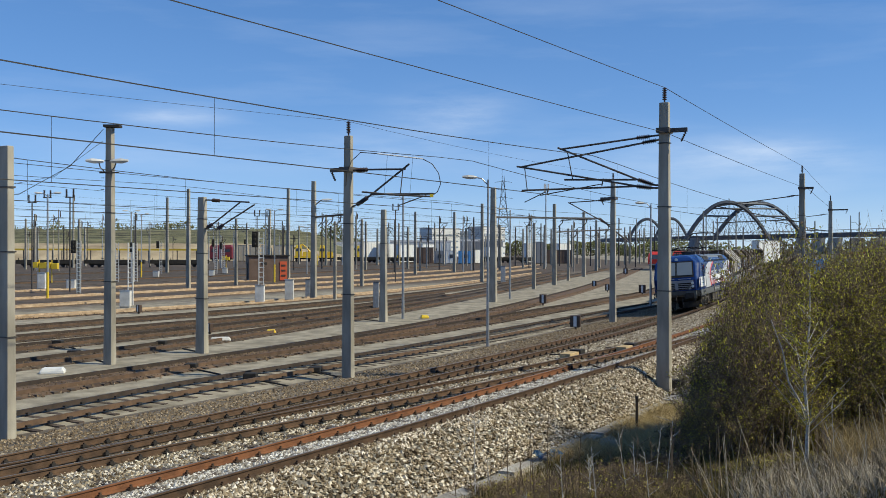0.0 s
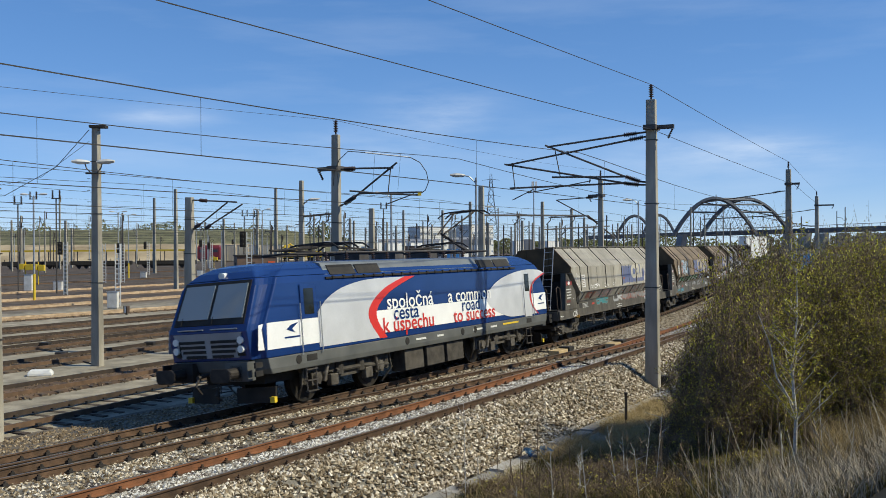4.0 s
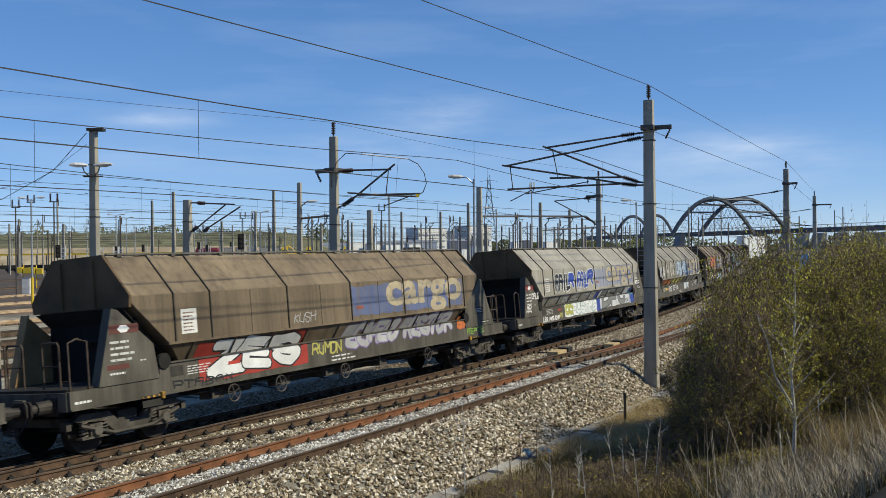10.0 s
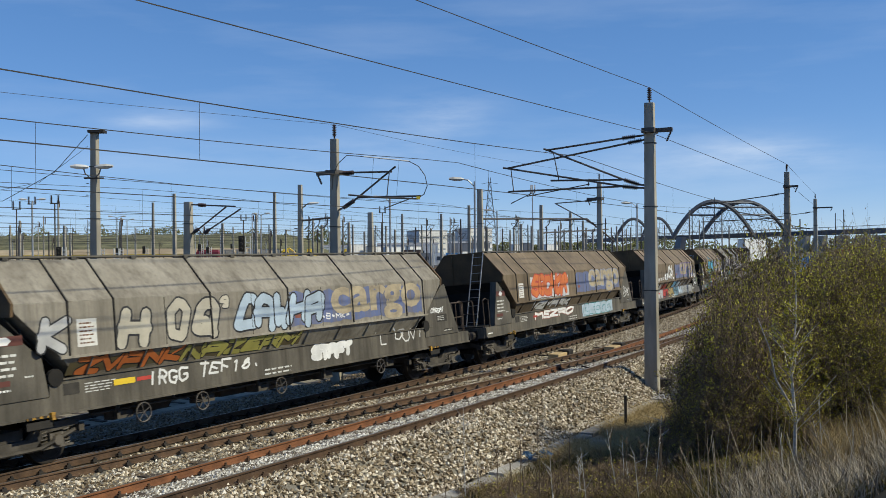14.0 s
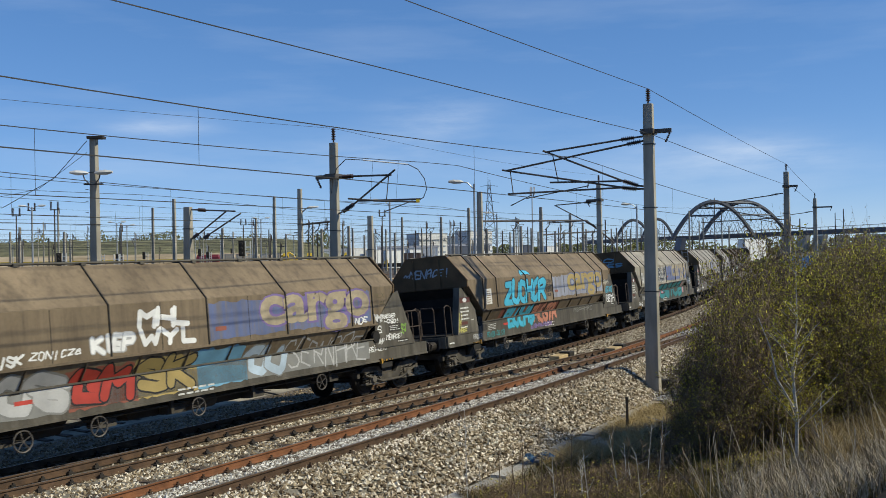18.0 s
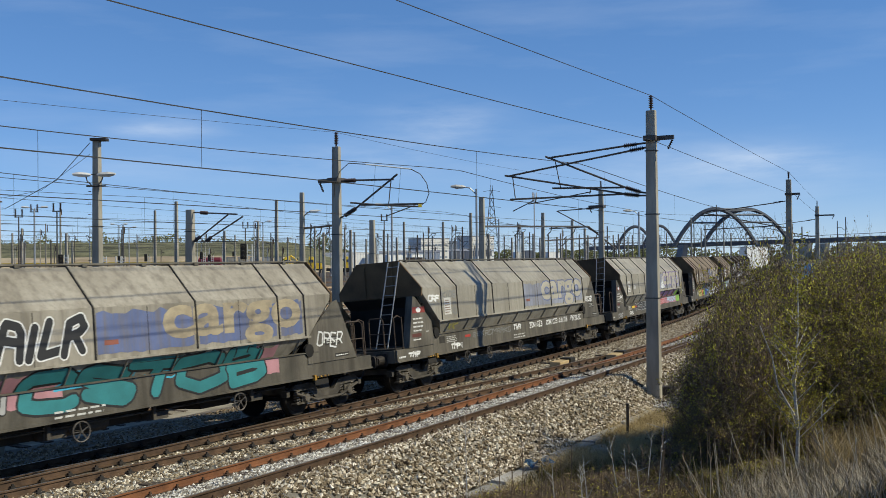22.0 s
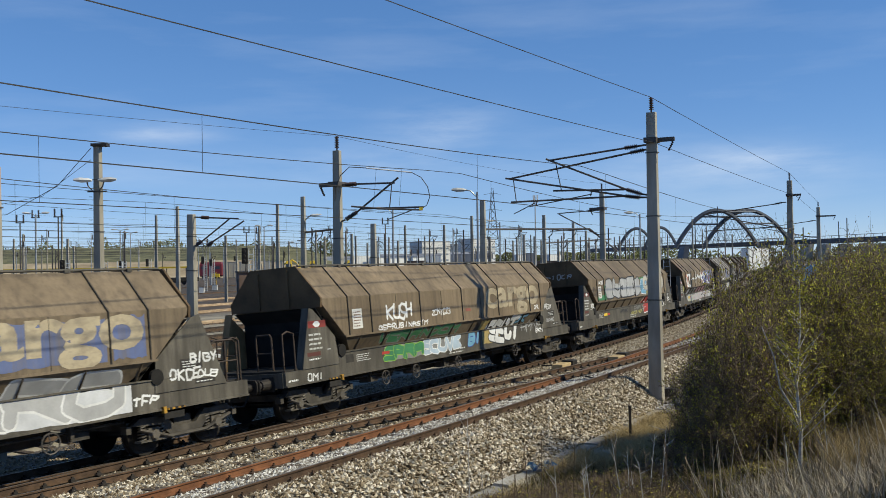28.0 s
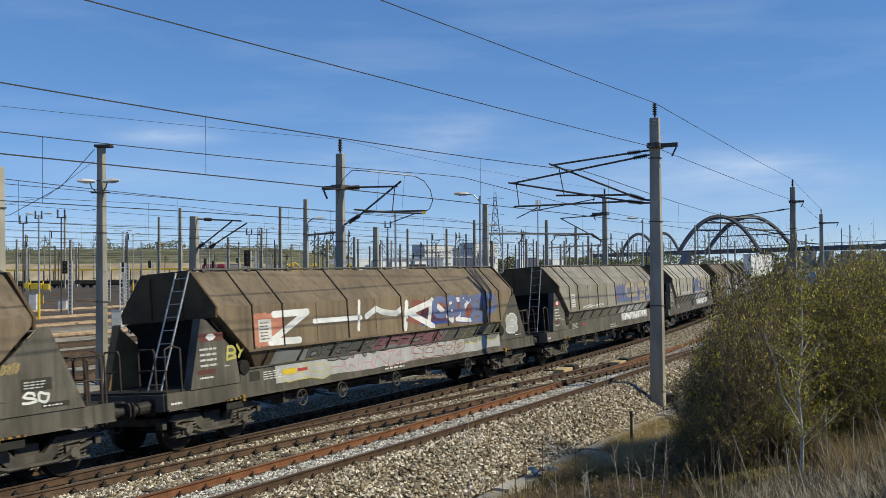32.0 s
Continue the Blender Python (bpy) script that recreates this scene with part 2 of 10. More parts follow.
def beside(s, n, z):
    """The place s metres along the train's track, n metres to its near side and z above its rails, with the cant."""
    x, y, h = line(s)
    k = n - CANT * z
    return Vector((x - math.sin(h) * k, y + math.cos(h) * k, z + CANT * max(-1.2, min(n, 1.2))))


def off_line(xs, ys):
    """Signed distance of places from the train's track, positive on the near side."""
    out = np.empty(len(xs))
    sx, sy, sh = LINE_X[::4], LINE_Y[::4], LINE_H[::4]
    for i in range(0, len(xs), 4000):
        dx, dy = xs[i:i + 4000, None] - sx[None], ys[i:i + 4000, None] - sy[None]
        j = (dx * dx + dy * dy).argmin(1)
        r = np.arange(len(j))
        out[i:i + 4000] = -np.sin(sh[j]) * dx[r, j] + np.cos(sh[j]) * dy[r, j]
    return out

# ---- ground ----
YARD_Z = -0.47
BANK_D = [-900, -5, -3.2, 6.0, 7.2, 8.3, 10.0, 12.5, 15.0, 16.2, 17.0, 30, 900]
BANK_Z = [YARD_Z, YARD_Z, -0.60, -0.75, -0.72, -0.70, -0.45, -0.10, 0.55, 1.50, 2.40, 2.6, 2.6]


def ground_height(xs, ys):
    d = off_line(xs, ys)
    z = np.interp(d, BANK_D, BANK_Z)
    bumps = np.array([noise.noise(Vector((x * 0.45, y * 0.45, 0))) * 0.18 + noise.noise(Vector((x * 1.7, y * 1.7, 3))) * 0.07 for x, y in zip(xs, ys)])
    return z + bumps * np.clip((d - 8.0) / 2.0, 0, 1), d


def steps(lo, hi, fine_lo, fine_hi, step):
    far = []
    k = step
    v = fine_lo
    while v > lo:
        k *= 1.25
        v -= k
        far.append(v)
    mid = list(np.arange(fine_lo, fine_hi, step))
    k, v = step, mid[-1]
    out = []
    while v < hi:
        k *= 1.25
        v += k
        out.append(v)
    return np.array(far[::-1] + mid + out)


gx, gy = steps(-2500, 2500, -30, 60, 0.6), steps(-300, 4000, -6, 100, 0.6)
GX, GY = np.meshgrid(gx, gy)
GZ, GD = ground_height(GX.ravel(), GY.ravel())


def zone_mat():
    """Grey gravel over the yard, brown near the rails, earth and dead grass on the bank."""
    m = surf("yard gravel and earth", (0.14, 0.120, 0.085), (0.345, 0.305, 0.230), 1.3, 0.95, 0, 0.5, 14, 0.14)
    n, l = m.node_tree.nodes, m.node_tree.links
    bsdf = n["Principled BSDF"]
    was = bsdf.inputs["Base Color"].links[0].from_socket
    at = n.new("ShaderNodeAttribute")
    at.attribute_name = "bank"
    co = n.new("ShaderNodeTexCoord")
    nz = n.new("ShaderNodeTexNoise")
    nz.inputs["Scale"].default_value, nz.inputs["Detail"].default_value = 1.3, 8
    l.new(co.outputs["Object"], nz.inputs["Vector"])
    rp = n.new("ShaderNodeValToRGB")
    rp.color_ramp.elements[0].position, rp.color_ramp.elements[1].position = 0.38, 0.68
    rp.color_ramp.elements[0].color, rp.color_ramp.elements[1].color = (0.020, 0.017, 0.009, 1), (0.085, 0.064, 0.031, 1)
    l.new(nz.outputs["Fac"], rp.inputs["Fac"])
    mix = n.new("ShaderNodeMix")
    mix.data_type = "RGBA"
    l.new(at.outputs["Fac"], mix.inputs["Factor"])
    l.new(was, mix.inputs["A"])
    l.new(rp.outputs["Color"], mix.inputs["B"])
    at2 = n.new("ShaderNodeAttribute")
    at2.attribute_name = "oily"
    nz2 = n.new("ShaderNodeTexNoise")
    nz2.inputs["Scale"].default_value, nz2.inputs["Detail"].default_value, nz2.inputs["Roughness"].default_value = 0.35, 9, 0.7
    l.new(co.outputs["Object"], nz2.inputs["Vector"])
    rp2 = n.new("ShaderNodeValToRGB")
    rp2.color_ramp.elements[0].position, rp2.color_ramp.elements[1].position = 0.35, 0.7
    rp2.color_ramp.elements[0].color, rp2.color_ramp.elements[1].color = (0.030, 0.021, 0.014, 1), (0.125, 0.088, 0.058, 1)
    l.new(nz2.outputs["Fac"], rp2.inputs["Fac"])
    mix2 = n.new("ShaderNodeMix")
    mix2.data_type = "RGBA"
    l.new(at2.outputs["Fac"], mix2.inputs["Factor"])
    l.new(mix.outputs["Result"], mix2.inputs["A"])
    l.new(rp2.outputs["Color"], mix2.inputs["B"])
    l.new(mix2.outputs["Result"], bsdf.inputs["Base Color"])
    return m


def make_ground():
    me = bpy.data.meshes.new("ground")
    w, hgt = len(gx), len(gy)
    idx = np.arange(w * hgt).reshape(hgt, w)
    quads = np.stack([idx[:-1, :-1], idx[:-1, 1:], idx[1:, 1:], idx[1:, :-1]], -1).reshape(-1, 4)
    me.from_pydata(np.stack([GX.ravel(), GY.ravel(), GZ], 1).tolist(), [], quads.tolist())
    a = me.attributes.new("bank", "FLOAT", "POINT")
    a.data.foreach_set("value", np.clip((GD - 7.9) / 0.7, 0, 1))
    oily = np.clip((GY.ravel() - (60 + (GX.ravel() + 32) * 1.95)) / 14.0, 0, 1) * np.clip((-4 - GD) / 4, 0, 1) * (GX.ravel() < 70)
    b = me.attributes.new("oily", "FLOAT", "POINT")
    b.data.foreach_set("value", oily)
    me.materials.append(zone_mat())
    me.polygons.foreach_set("use_smooth", [True] * len(me.polygons))
    tagged(new("ground", me), "grey gravel yard rising to a bank of dead grass and earth", "ground", kind="structure")


make_ground()

BALLAST = surf("track ballast", (0.10, 0.088, 0.070), (0.25, 0.23, 0.195), 1.2, 0.95, 0, 0.9, 22, 0.25)
# brown ballast, its colour also deepening the shade under the train
BALLAST_OLD = surf("brown shade-darkened ballast", (0.085, 0.066, 0.045), (0.19, 0.15, 0.105), 0.9, 0.95, 0, 0.7, 20, 0.2)


def make_bed():
    flat = lambda n: CANT * n - 0.185
    side = lambda n: RISE_N + CANT * (n - GAP_N) - 0.185
    prof = [(-4.6, -0.52), (-3.6, -0.42), (-2.4, -0.36), (-1.6, flat(-1.6)), (1.1, flat(1.1)), (1.5, flat(1.5)), (2.3, -0.06),
            (3.0, side(3.0)), (5.75, side(5.75)), (5.95, side(5.75) - 0.05), (6.9, -0.62), (7.1, -0.78)]
    rings = []
    for s in np.arange(-300, 110, 2.0):
        x, y, h = line(s)
        rings.append([(x - math.sin(h) * n, y + math.cos(h) * n, z) for n, z in prof])
    g = Geo()
    k = len(prof)
    g.add([p for r in rings for p in r], [(i * k + j, i * k + j + 1, (i + 1) * k + j + 1, (i + 1) * k + j) for i in range(len(rings) - 1) for j in range(k - 1)])
    g.m = [1 if f % (k - 1) < 4 else 0 for f in range(len(g.f))]
    tagged(part("track_bed", g, [BALLAST, BALLAST_OLD]), "pale crushed stone bed under two curved tracks", "track bed", kind="structure")


make_bed()


def island_mat(name, stops, rough=0.9, translucent=0.0, world_scale=0.0, share=0.5):
    """Every loose piece of the mesh takes its own colour from the ramp; a slow noise over the place shifts it."""
    m = bpy.data.materials.new(name)
    m.use_nodes = True
    n, l = m.node_tree.nodes, m.node_tree.links
    b = n["Principled BSDF"]
    geo = n.new("ShaderNodeNewGeometry")
    rp = n.new("ShaderNodeValToRGB")
    while len(rp.color_ramp.elements) < len(stops):
        rp.color_ramp.elements.new(0.5)
    for e, (p, c) in zip(rp.color_ramp.elements, stops):
        e.position, e.color = p, (*c, 1)
    val = geo.outputs["Random Per Island"]
    if world_scale:
        co = n.new("ShaderNodeTexCoord")
        nz = n.new("ShaderNodeTexNoise")
        nz.inputs["Scale"].default_value, nz.inputs["Detail"].default_value = world_scale, 3
        l.new(co.outputs["Object"], nz.inputs["Vector"])
        mix = n.new("ShaderNodeMix")
        mix.inputs["Factor"].default_value = share
        l.new(val, mix.inputs["A"])
        l.new(nz.outputs["Fac"], mix.inputs["B"])
        val = mix.outputs["Result"]
    l.new(val, rp.inputs["Fac"])
    l.new(rp.outputs["Color"], b.inputs["Base Color"])
    b.inputs["Roughness"].default_value = rough
    b.inputs["Specular IOR Level"].default_value = 0.25
    if translucent:
        tr = n.new("ShaderNodeBsdfTranslucent")
        l.new(rp.outputs["Color"], tr.inputs["Color"])
        ms = n.new("ShaderNodeMixShader")
        ms.inputs["Fac"].default_value = translucent
        l.new(b.outputs["BSDF"], ms.inputs[1])
        l.new(tr.outputs["BSDF"], ms.inputs[2])
        l.new(ms.outputs["Shader"], n["Material Output"].inputs["Surface"])
    return m


def heap(name, vs, faces, mat, label, category, parent=None):
    """Many loose pieces as one mesh of kind stuff."""
    me = bpy.data.meshes.new(name)
    me.from_pydata(vs.tolist(), [], faces.tolist())
    me.materials.append(mat)
    ob = new(name, me)
    ob.parent = parent
    tagged(ob, label, "" if parent else category, kind="stuff" if not parent else "")
    return ob


STONE = island_mat("broken stone", [(0.0, (0.018, 0.013, 0.008)), (0.22, (0.10, 0.072, 0.043)), (0.5, (0.27, 0.215, 0.142)), (0.74, (0.53, 0.46, 0.35)), (1.0, (0.92, 0.87, 0.77))], 0.95, 0, 0.35, 0.22)
STONE_OLD = island_mat("rusty broken stone", [(0.0, (0.065, 0.045, 0.027)), (0.4, (0.165, 0.120, 0.074)), (0.75, (0.29, 0.225, 0.145)), (1.0, (0.54, 0.47, 0.36))], 0.95, 0, 0.35, 0.3)
# stones coloured dark to imitate the train's shade between its rails
STONE_SHADED = island_mat("shade-darkened brown stone", [(0.0, (0.020, 0.014, 0.008)), (0.5, (0.075, 0.053, 0.031)), (1.0, (0.23, 0.175, 0.115))], 0.9, 0, 0.35, 0.3)


def make_stones(name, count, s_lo, s_hi, n_of, z_of, mat, label, size=(0.028, 0.055)):
    rng = np.random.default_rng(len(name) + count)
    s = s_lo + (s_hi - s_lo) * rng.random(count) ** 1.35
    n = n_of(rng, count)
    x, y, h = np.interp(s, LINE_S, LINE_X), np.interp(s, LINE_S, LINE_Y), np.interp(s, LINE_S, LINE_H)
    c = np.stack([x - np.sin(h) * n, y + np.cos(h) * n, z_of(n)], 1)
    r = rng.uniform(*size, count)
    base = np.array([(1, 0, 0), (0, 1, 0), (-1, 0, 0), (0, -1, 0), (0, 0, 1), (0, 0, -1)], float)
    v = base[None] * rng.uniform(0.6, 1.35, (count, 6, 1)) + rng.normal(0, 0.22, (count, 6, 3))
    a = rng.random(count) * 6.28
    ca, sa = np.cos(a)[:, None], np.sin(a)[:, None]
    v = np.stack([v[..., 0] * ca - v[..., 1] * sa, v[..., 0] * sa + v[..., 1] * ca, v[..., 2] * 0.8], -1)
    v = v * r[:, None, None] + c[:, None]
    f = np.array([(0, 1, 4), (1, 2, 4), (2, 3, 4), (3, 0, 4), (1, 0, 5), (2, 1, 5), (3, 2, 5), (0, 3, 5)])
    faces = (np.arange(count)[:, None, None] * 6 + f[None]).reshape(-1, 3)
    heap(name, v.reshape(-1, 3), faces, mat, label, "ballast")


bed_top = lambda n: np.interp(n, [-4.6, -3.6, -2.4, -1.6, 1.5, 2.3, 3.0, 5.75, 5.95, 6.9, 7.6], [-0.5, -0.42, -0.36, -0.313, -0.065, -0.06, -0.073, 0.147, 0.097, -0.60, -0.68])
make_stones("ballast_stones", 52000, 61, -2, lambda g, c: g.uniform(5.35, 7.2, c), lambda n: bed_top(n) + 0.012, STONE, "loose pale crushed stones on the ballast shoulder", (0.026, 0.062))
make_stones("ballast_stones", 44000, 61, -28, lambda g, c: g.uniform(1.0, 3.75, c), lambda n: bed_top(n) + 0.004, STONE, "loose pale crushed stones between the tracks", (0.024, 0.05))
STONE_NEW = island_mat("fresh broken stone", [(0.0, (0.05, 0.042, 0.034)), (0.22, (0.22, 0.19, 0.15)), (0.5, (0.46, 0.43, 0.38)), (0.8, (0.68, 0.66, 0.61)), (1.0, (0.90, 0.88, 0.84))], 0.95, 0, 0.35, 0.2)
make_stones("ballast_stones", 40000, 61, -28, lambda g, c: g.uniform(3.82, 5.32, c), lambda n: bed_top(n) - 0.004, STONE_NEW, "fresh white crushed stones between the rusty rails", (0.024, 0.05))
make_stones("ballast_stones", 19000, 61, -28, lambda g, c: g.uniform(-0.65, 0.65, c), lambda n: bed_top(n) - 0.015, STONE_SHADED, "loose crushed stones under the train's rails", (0.03, 0.055))
make_stones("ballast_stones", 22000, 58, -28, lambda g, c: g.uniform(-3.9, -0.9, c), lambda n: bed_top(n) + 0.0, STONE_OLD, "rusty brown stones beside the far rail")

# ---- tracks ----
def rail_profile(w=0.036, hgt=0.16):
    return [(-0.07, -hgt), (0.07, -hgt), (0.07, -hgt + 0.015), (0.010, -hgt + 0.03), (0.010, -0.04), (w, -0.03), (w, -0.004), (w - 0.006, 0.0),
            (-w + 0.006, 0.0), (-w, -0.004), (-w, -0.03), (-0.010, -0.04), (-0.010, -hgt + 0.03), (-0.07, -hgt + 0.015)]


def rail_geo(path, side, prof=None):
    """One rail along poses (x, y, z, heading, cant), side metres to the left."""
    prof = prof or rail_profile()
    rings = []
    for x, y, z, h, c in path:
        cx, cy = -math.sin(h), math.cos(h)
        rings.append([(x + cx * (side + a), y + cy * (side + a), z + c * (side + a) + b) for a, b in prof])
    g = Geo().rings(rings)
    k = len(prof)
    for i, q in enumerate(g.f):
        if len(q) == 4 and set(j % k for j in q) == {7, 8}:
            g.m[i] = 1
    return g


def fine_path(pts, step):
    """A smooth path through places, as poses."""
    P = [Vector((x, y, 0)) for x, y in pts]
    P = [P[0] * 2 - P[1]] + P + [P[-1] * 2 - P[-2]]
    out = []
    for a, b, c, d in zip(P, P[1:], P[2:], P[3:]):
        k = max(2, int((c - b).length / step))
        for i in range(k):
            t = i / k
            out.append(0.5 * ((2 * b) + (c - a) * t + (2 * a - 5 * b + 4 * c - d) * t * t + (3 * b - a - 3 * c + d) * t ** 3))
    out.append(P[-2])
    res = []
    for i, p in enumerate(out):
        q = out[min(i + 1, len(out) - 1)] - out[max(i - 1, 0)]
        res.append((p.x, p.y, math.atan2(q.y, q.x)))
    return res


def line_path(lo, hi, step, n=0.0, z=0.0):
    res = []
    for s in np.arange(lo, hi, step):
        x, y, h = line(s)
        k = n(s) if callable(n) else n
        zz = z(s) if callable(z) else z
        res.append((x - math.sin(h) * k, y + math.cos(h) * k, zz, h, CANT))
    return res


def sleeper_mesh(name, mat, length=2.5, w=0.26, hgt=0.16):
    g = Geo()
    t = w / 2 - 0.035
    sec = lambda y, k: [(-w / 2, y, -hgt), (w / 2, y, -hgt), (t, y, k), (-t, y, k)]
    g.rings([sec(-length / 2, -0.02), sec(-0.45, -0.01), sec(0, -0.035), sec(0.45, -0.01), sec(length / 2, -0.02)])
    return g.mesh(name, mat)


def fastening(g, m, k=1.0):
    """A dark rail chair with its clip and bolt heads."""
    g.box(m @ Vector((0, 0, 0.012)), (0.16, 0.33, 0.025), m.to_3x3())
    for s in (-1, 1):
        g.box(m @ Vector((0, s * 0.09, 0.04)), (0.09 * k, 0.05, 0.045 * k), m.to_3x3())
        g.box(m @ Vector((0, s * 0.10, 0.075)), (0.035, 0.035, 0.04 * k), m.to_3x3())


SLEEPER_WOOD = sleeper_mesh("wooden sleeper", WOOD)
SLEEPER_STONE = sleeper_mesh("concrete sleeper", CONCRETE_OLD)


def pose_at(x, y, z, h, c, side=0.0):
    return Matrix.Translation((x - math.sin(h) * side, y + math.cos(h) * side, z + c * side)) @ Matrix.Rotation(h, 4, "Z") @ Matrix.Rotation(math.atan(c), 4, "X")


def near_track(label, n, z, lo, hi, left_mat, right_mat, sleeper, tag_lo, tag_hi, clip=IRON, k=1.0):
    th = thing("railway_track", Matrix(), label, "railway track", "curved main tracks", "structure")
    p = line_path(lo, hi, 1.5, n, z)
    for side, mt in ((0.755, left_mat), (-0.755, right_mat)):
        part("rail", rail_geo(p, side), [mt, RAIL_TOP], th)
    g = Geo()
    for s in np.arange(tag_lo, tag_hi, 0.62):
        (x, y, zz, h, c), = line_path(s, s + 0.01, 1, n, z)
        part("sleeper", sleeper, None, th, at=pose_at(x, y, zz - 0.17, h, c))
        for side in (0.755, -0.755):
            fastening(g, pose_at(x, y, zz - 0.165, h, c, side), k)
    tagged(part("rail_fastenings", g, clip, th, "dark rail chairs and bolts", fix=False), kind="stuff")
    return th


near_track("brown rails on tarred sleepers in pale ballast, canted", 0.0, 0.0, -300, 110, RAIL_BROWN, RAIL_BROWN, SLEEPER_WOOD, -40, 62)
near_track("orange rusty rails on concrete sleepers beside the bank", GAP_N, RISE_N, -300, 110, RAIL_BROWN, RAIL_RUST, SLEEPER_STONE, -30, 58, RAIL_BROWN, 0.6)


def cross_n(s):
    """How far the crossover between the two tracks lies from the train's track."""
    t = min(1.0, max(0.0, (s - 12.0) / 44.0))
    return GAP_N * (1 - (3 * t * t - 2 * t ** 3) * 0.35 - t * 0.65)


def make_crossover():
    th = thing("crossover_track", Matrix(), "dark crossover rails leading from one track to the other", "railway track", "curved main tracks", "structure")
    for lo, hi, side in ((12.5, 52.0, 0.755), (12.5, 52.0, -0.755)):
        p = line_path(lo, hi, 1.0, cross_n, lambda s: RISE_N * cross_n(s) / GAP_N - 0.012)
        part("rail", rail_geo(p, side), [RAIL_BROWN, RAIL_TOP], th)
    g = Geo()
    for s in np.arange(14, 52, 0.62):
        (x, y, zz, h, c), = line_path(s, s + 0.01, 1, cross_n, lambda s: RISE_N * cross_n(s) / GAP_N)
        for side in (0.755, -0.755):
            fastening(g, pose_at(x, y, zz - 0.165, h, c, side))
    tagged(part("rail_fastenings", g, IRON, th, "dark rail chairs and bolts", fix=False), kind="stuff")
    for s in np.arange(15, 50, 1.24):
        a, b = beside(s, -1.3, 0.0), beside(s, GAP_N + 1.3, RISE_N)
        d = b - a
        g = Geo().box((0, 0, 0), (0.24, d.length, 0.12))
        m = Matrix.Translation((a + b) / 2 - Vector((0, 0, 0.26))) @ Matrix.Rotation(math.atan2(d.y, d.x) - math.pi / 2, 4, "Z") @ Matrix.Rotation(math.asin(d.z / d.length), 4, "X")
        part("long_sleeper", g, WOOD, th, at=m)


make_crossover()

YARD_LINES = [
    ([(-13.5, 19.5), (-10.9, 25.2), (-8.0, 31.2), (-4.0, 37.8), (0.4, 45.8), (7.5, 59.5), (12.8, 69.5), (30.0, 104.0), (60.0, 180.0)], "plain"),
    ([(-17.5, 22.0), (-13.5, 30.1), (-8.8, 39.2), (-5.1, 46.8), (0.6, 60.3), (8.1, 82.7), (20.6, 126.0), (46.0, 225.0)], "rust"),
    ([(-8.8, 39.2), (-5.0, 45.9), (0.5, 55.7), (4.4, 63.6), (9.4, 73.9), (16.5, 89.0), (23.0, 104.1), (44.0, 165.0)], "rust"),
    ([(-20.5, 28.0), (-16.5, 36.8), (-11.8, 46.5), (-6.6, 60.6), (0.8, 84.4), (7.4, 108.0), (19.5, 153.1), (38.9, 223.1)], "dark"),
    ([(-23.5, 34.0), (-19.2, 42.7), (-12.3, 55.2), (-7.2, 66.6), (0.9, 90.6), (7.8, 116.0), (21.7, 170.8)], "dark"),
    ([(-25.5, 39.0), (-21.3, 47.4), (-13.4, 60.2), (-7.6, 71.4), (0.9, 95.2)], "dark"),
    ([(-28.5, 44.0), (-23.9, 53.2), (-15.1, 67.8), (-8.5, 80.7), (1.0, 104.7), (9.1, 133.3), (25.2, 198.3)], "dark"),
    ([(-32.5, 53.0), (-27.7, 61.6), (-17.0, 76.9), (-9.8, 91.0), (1.1, 119.9), (17.5, 178.7)], "sand"),
    ([(-37.5, 64.0), (-32.6, 72.5), (-21.6, 94.0), (-12.3, 113.7), (1.4, 148.0), (21.6, 221.5)], "sand"),
    ([(-43.0, 75.0), (-37.7, 84.0), (-24.4, 109.5), (-14.0, 130.7), (1.6, 171.0), (26.4, 270.1)], "sand"),
    ([(-50.0, 88.0), (-44.3, 98.5), (-28.6, 128.5), (-16.3, 153.9), (1.9, 201.8)], "sand"),
    ([(-60.0, 110.0), (-54.4, 121.1), (-35.3, 156.1), (-19.5, 188.3), (2.4, 249.4)], "dark"),
    ([(-78.0, 143.0), (-70.6, 157.2), (-44.7, 205.0), (3.0, 312.7)], "dark"),
]
BROWN_BED = surf("brown yard ballast", (0.030, 0.022, 0.014), (0.115, 0.082, 0.053), 1.0, 0.95, 0, 0.6, 20, 0.18)
RUSTY_BED = surf("rust-stained ballast", (0.042, 0.025, 0.015), (0.145, 0.092, 0.056), 1.1, 0.95, 0, 0.7, 20, 0.2)
SAND_BED = surf("rusty sandy ballast", (0.050, 0.032, 0.019), (0.165, 0.11, 0.068), 0.8, 0.95, 0, 0.5, 20, 0.15)
RAIL_WARM = surf("rust-brown rail", (0.060, 0.036, 0.022), (0.13, 0.078, 0.046), 3.0, 0.8, 0.1, 0.2, 40, 0.1)
RAIL_DARK = surf("dark oily rail", (0.020, 0.014, 0.010), (0.055, 0.036, 0.025), 3.0, 0.7, 0.2, 0.2, 40, 0.1)
# rust made pale in colour to imitate sun on the rails
RAIL_SUNLIT = surf("sunlit rusty rail", (0.27, 0.18, 0.10), (0.52, 0.39, 0.26), 2.0, 0.7, 0.2, 0.2, 40, 0.1)


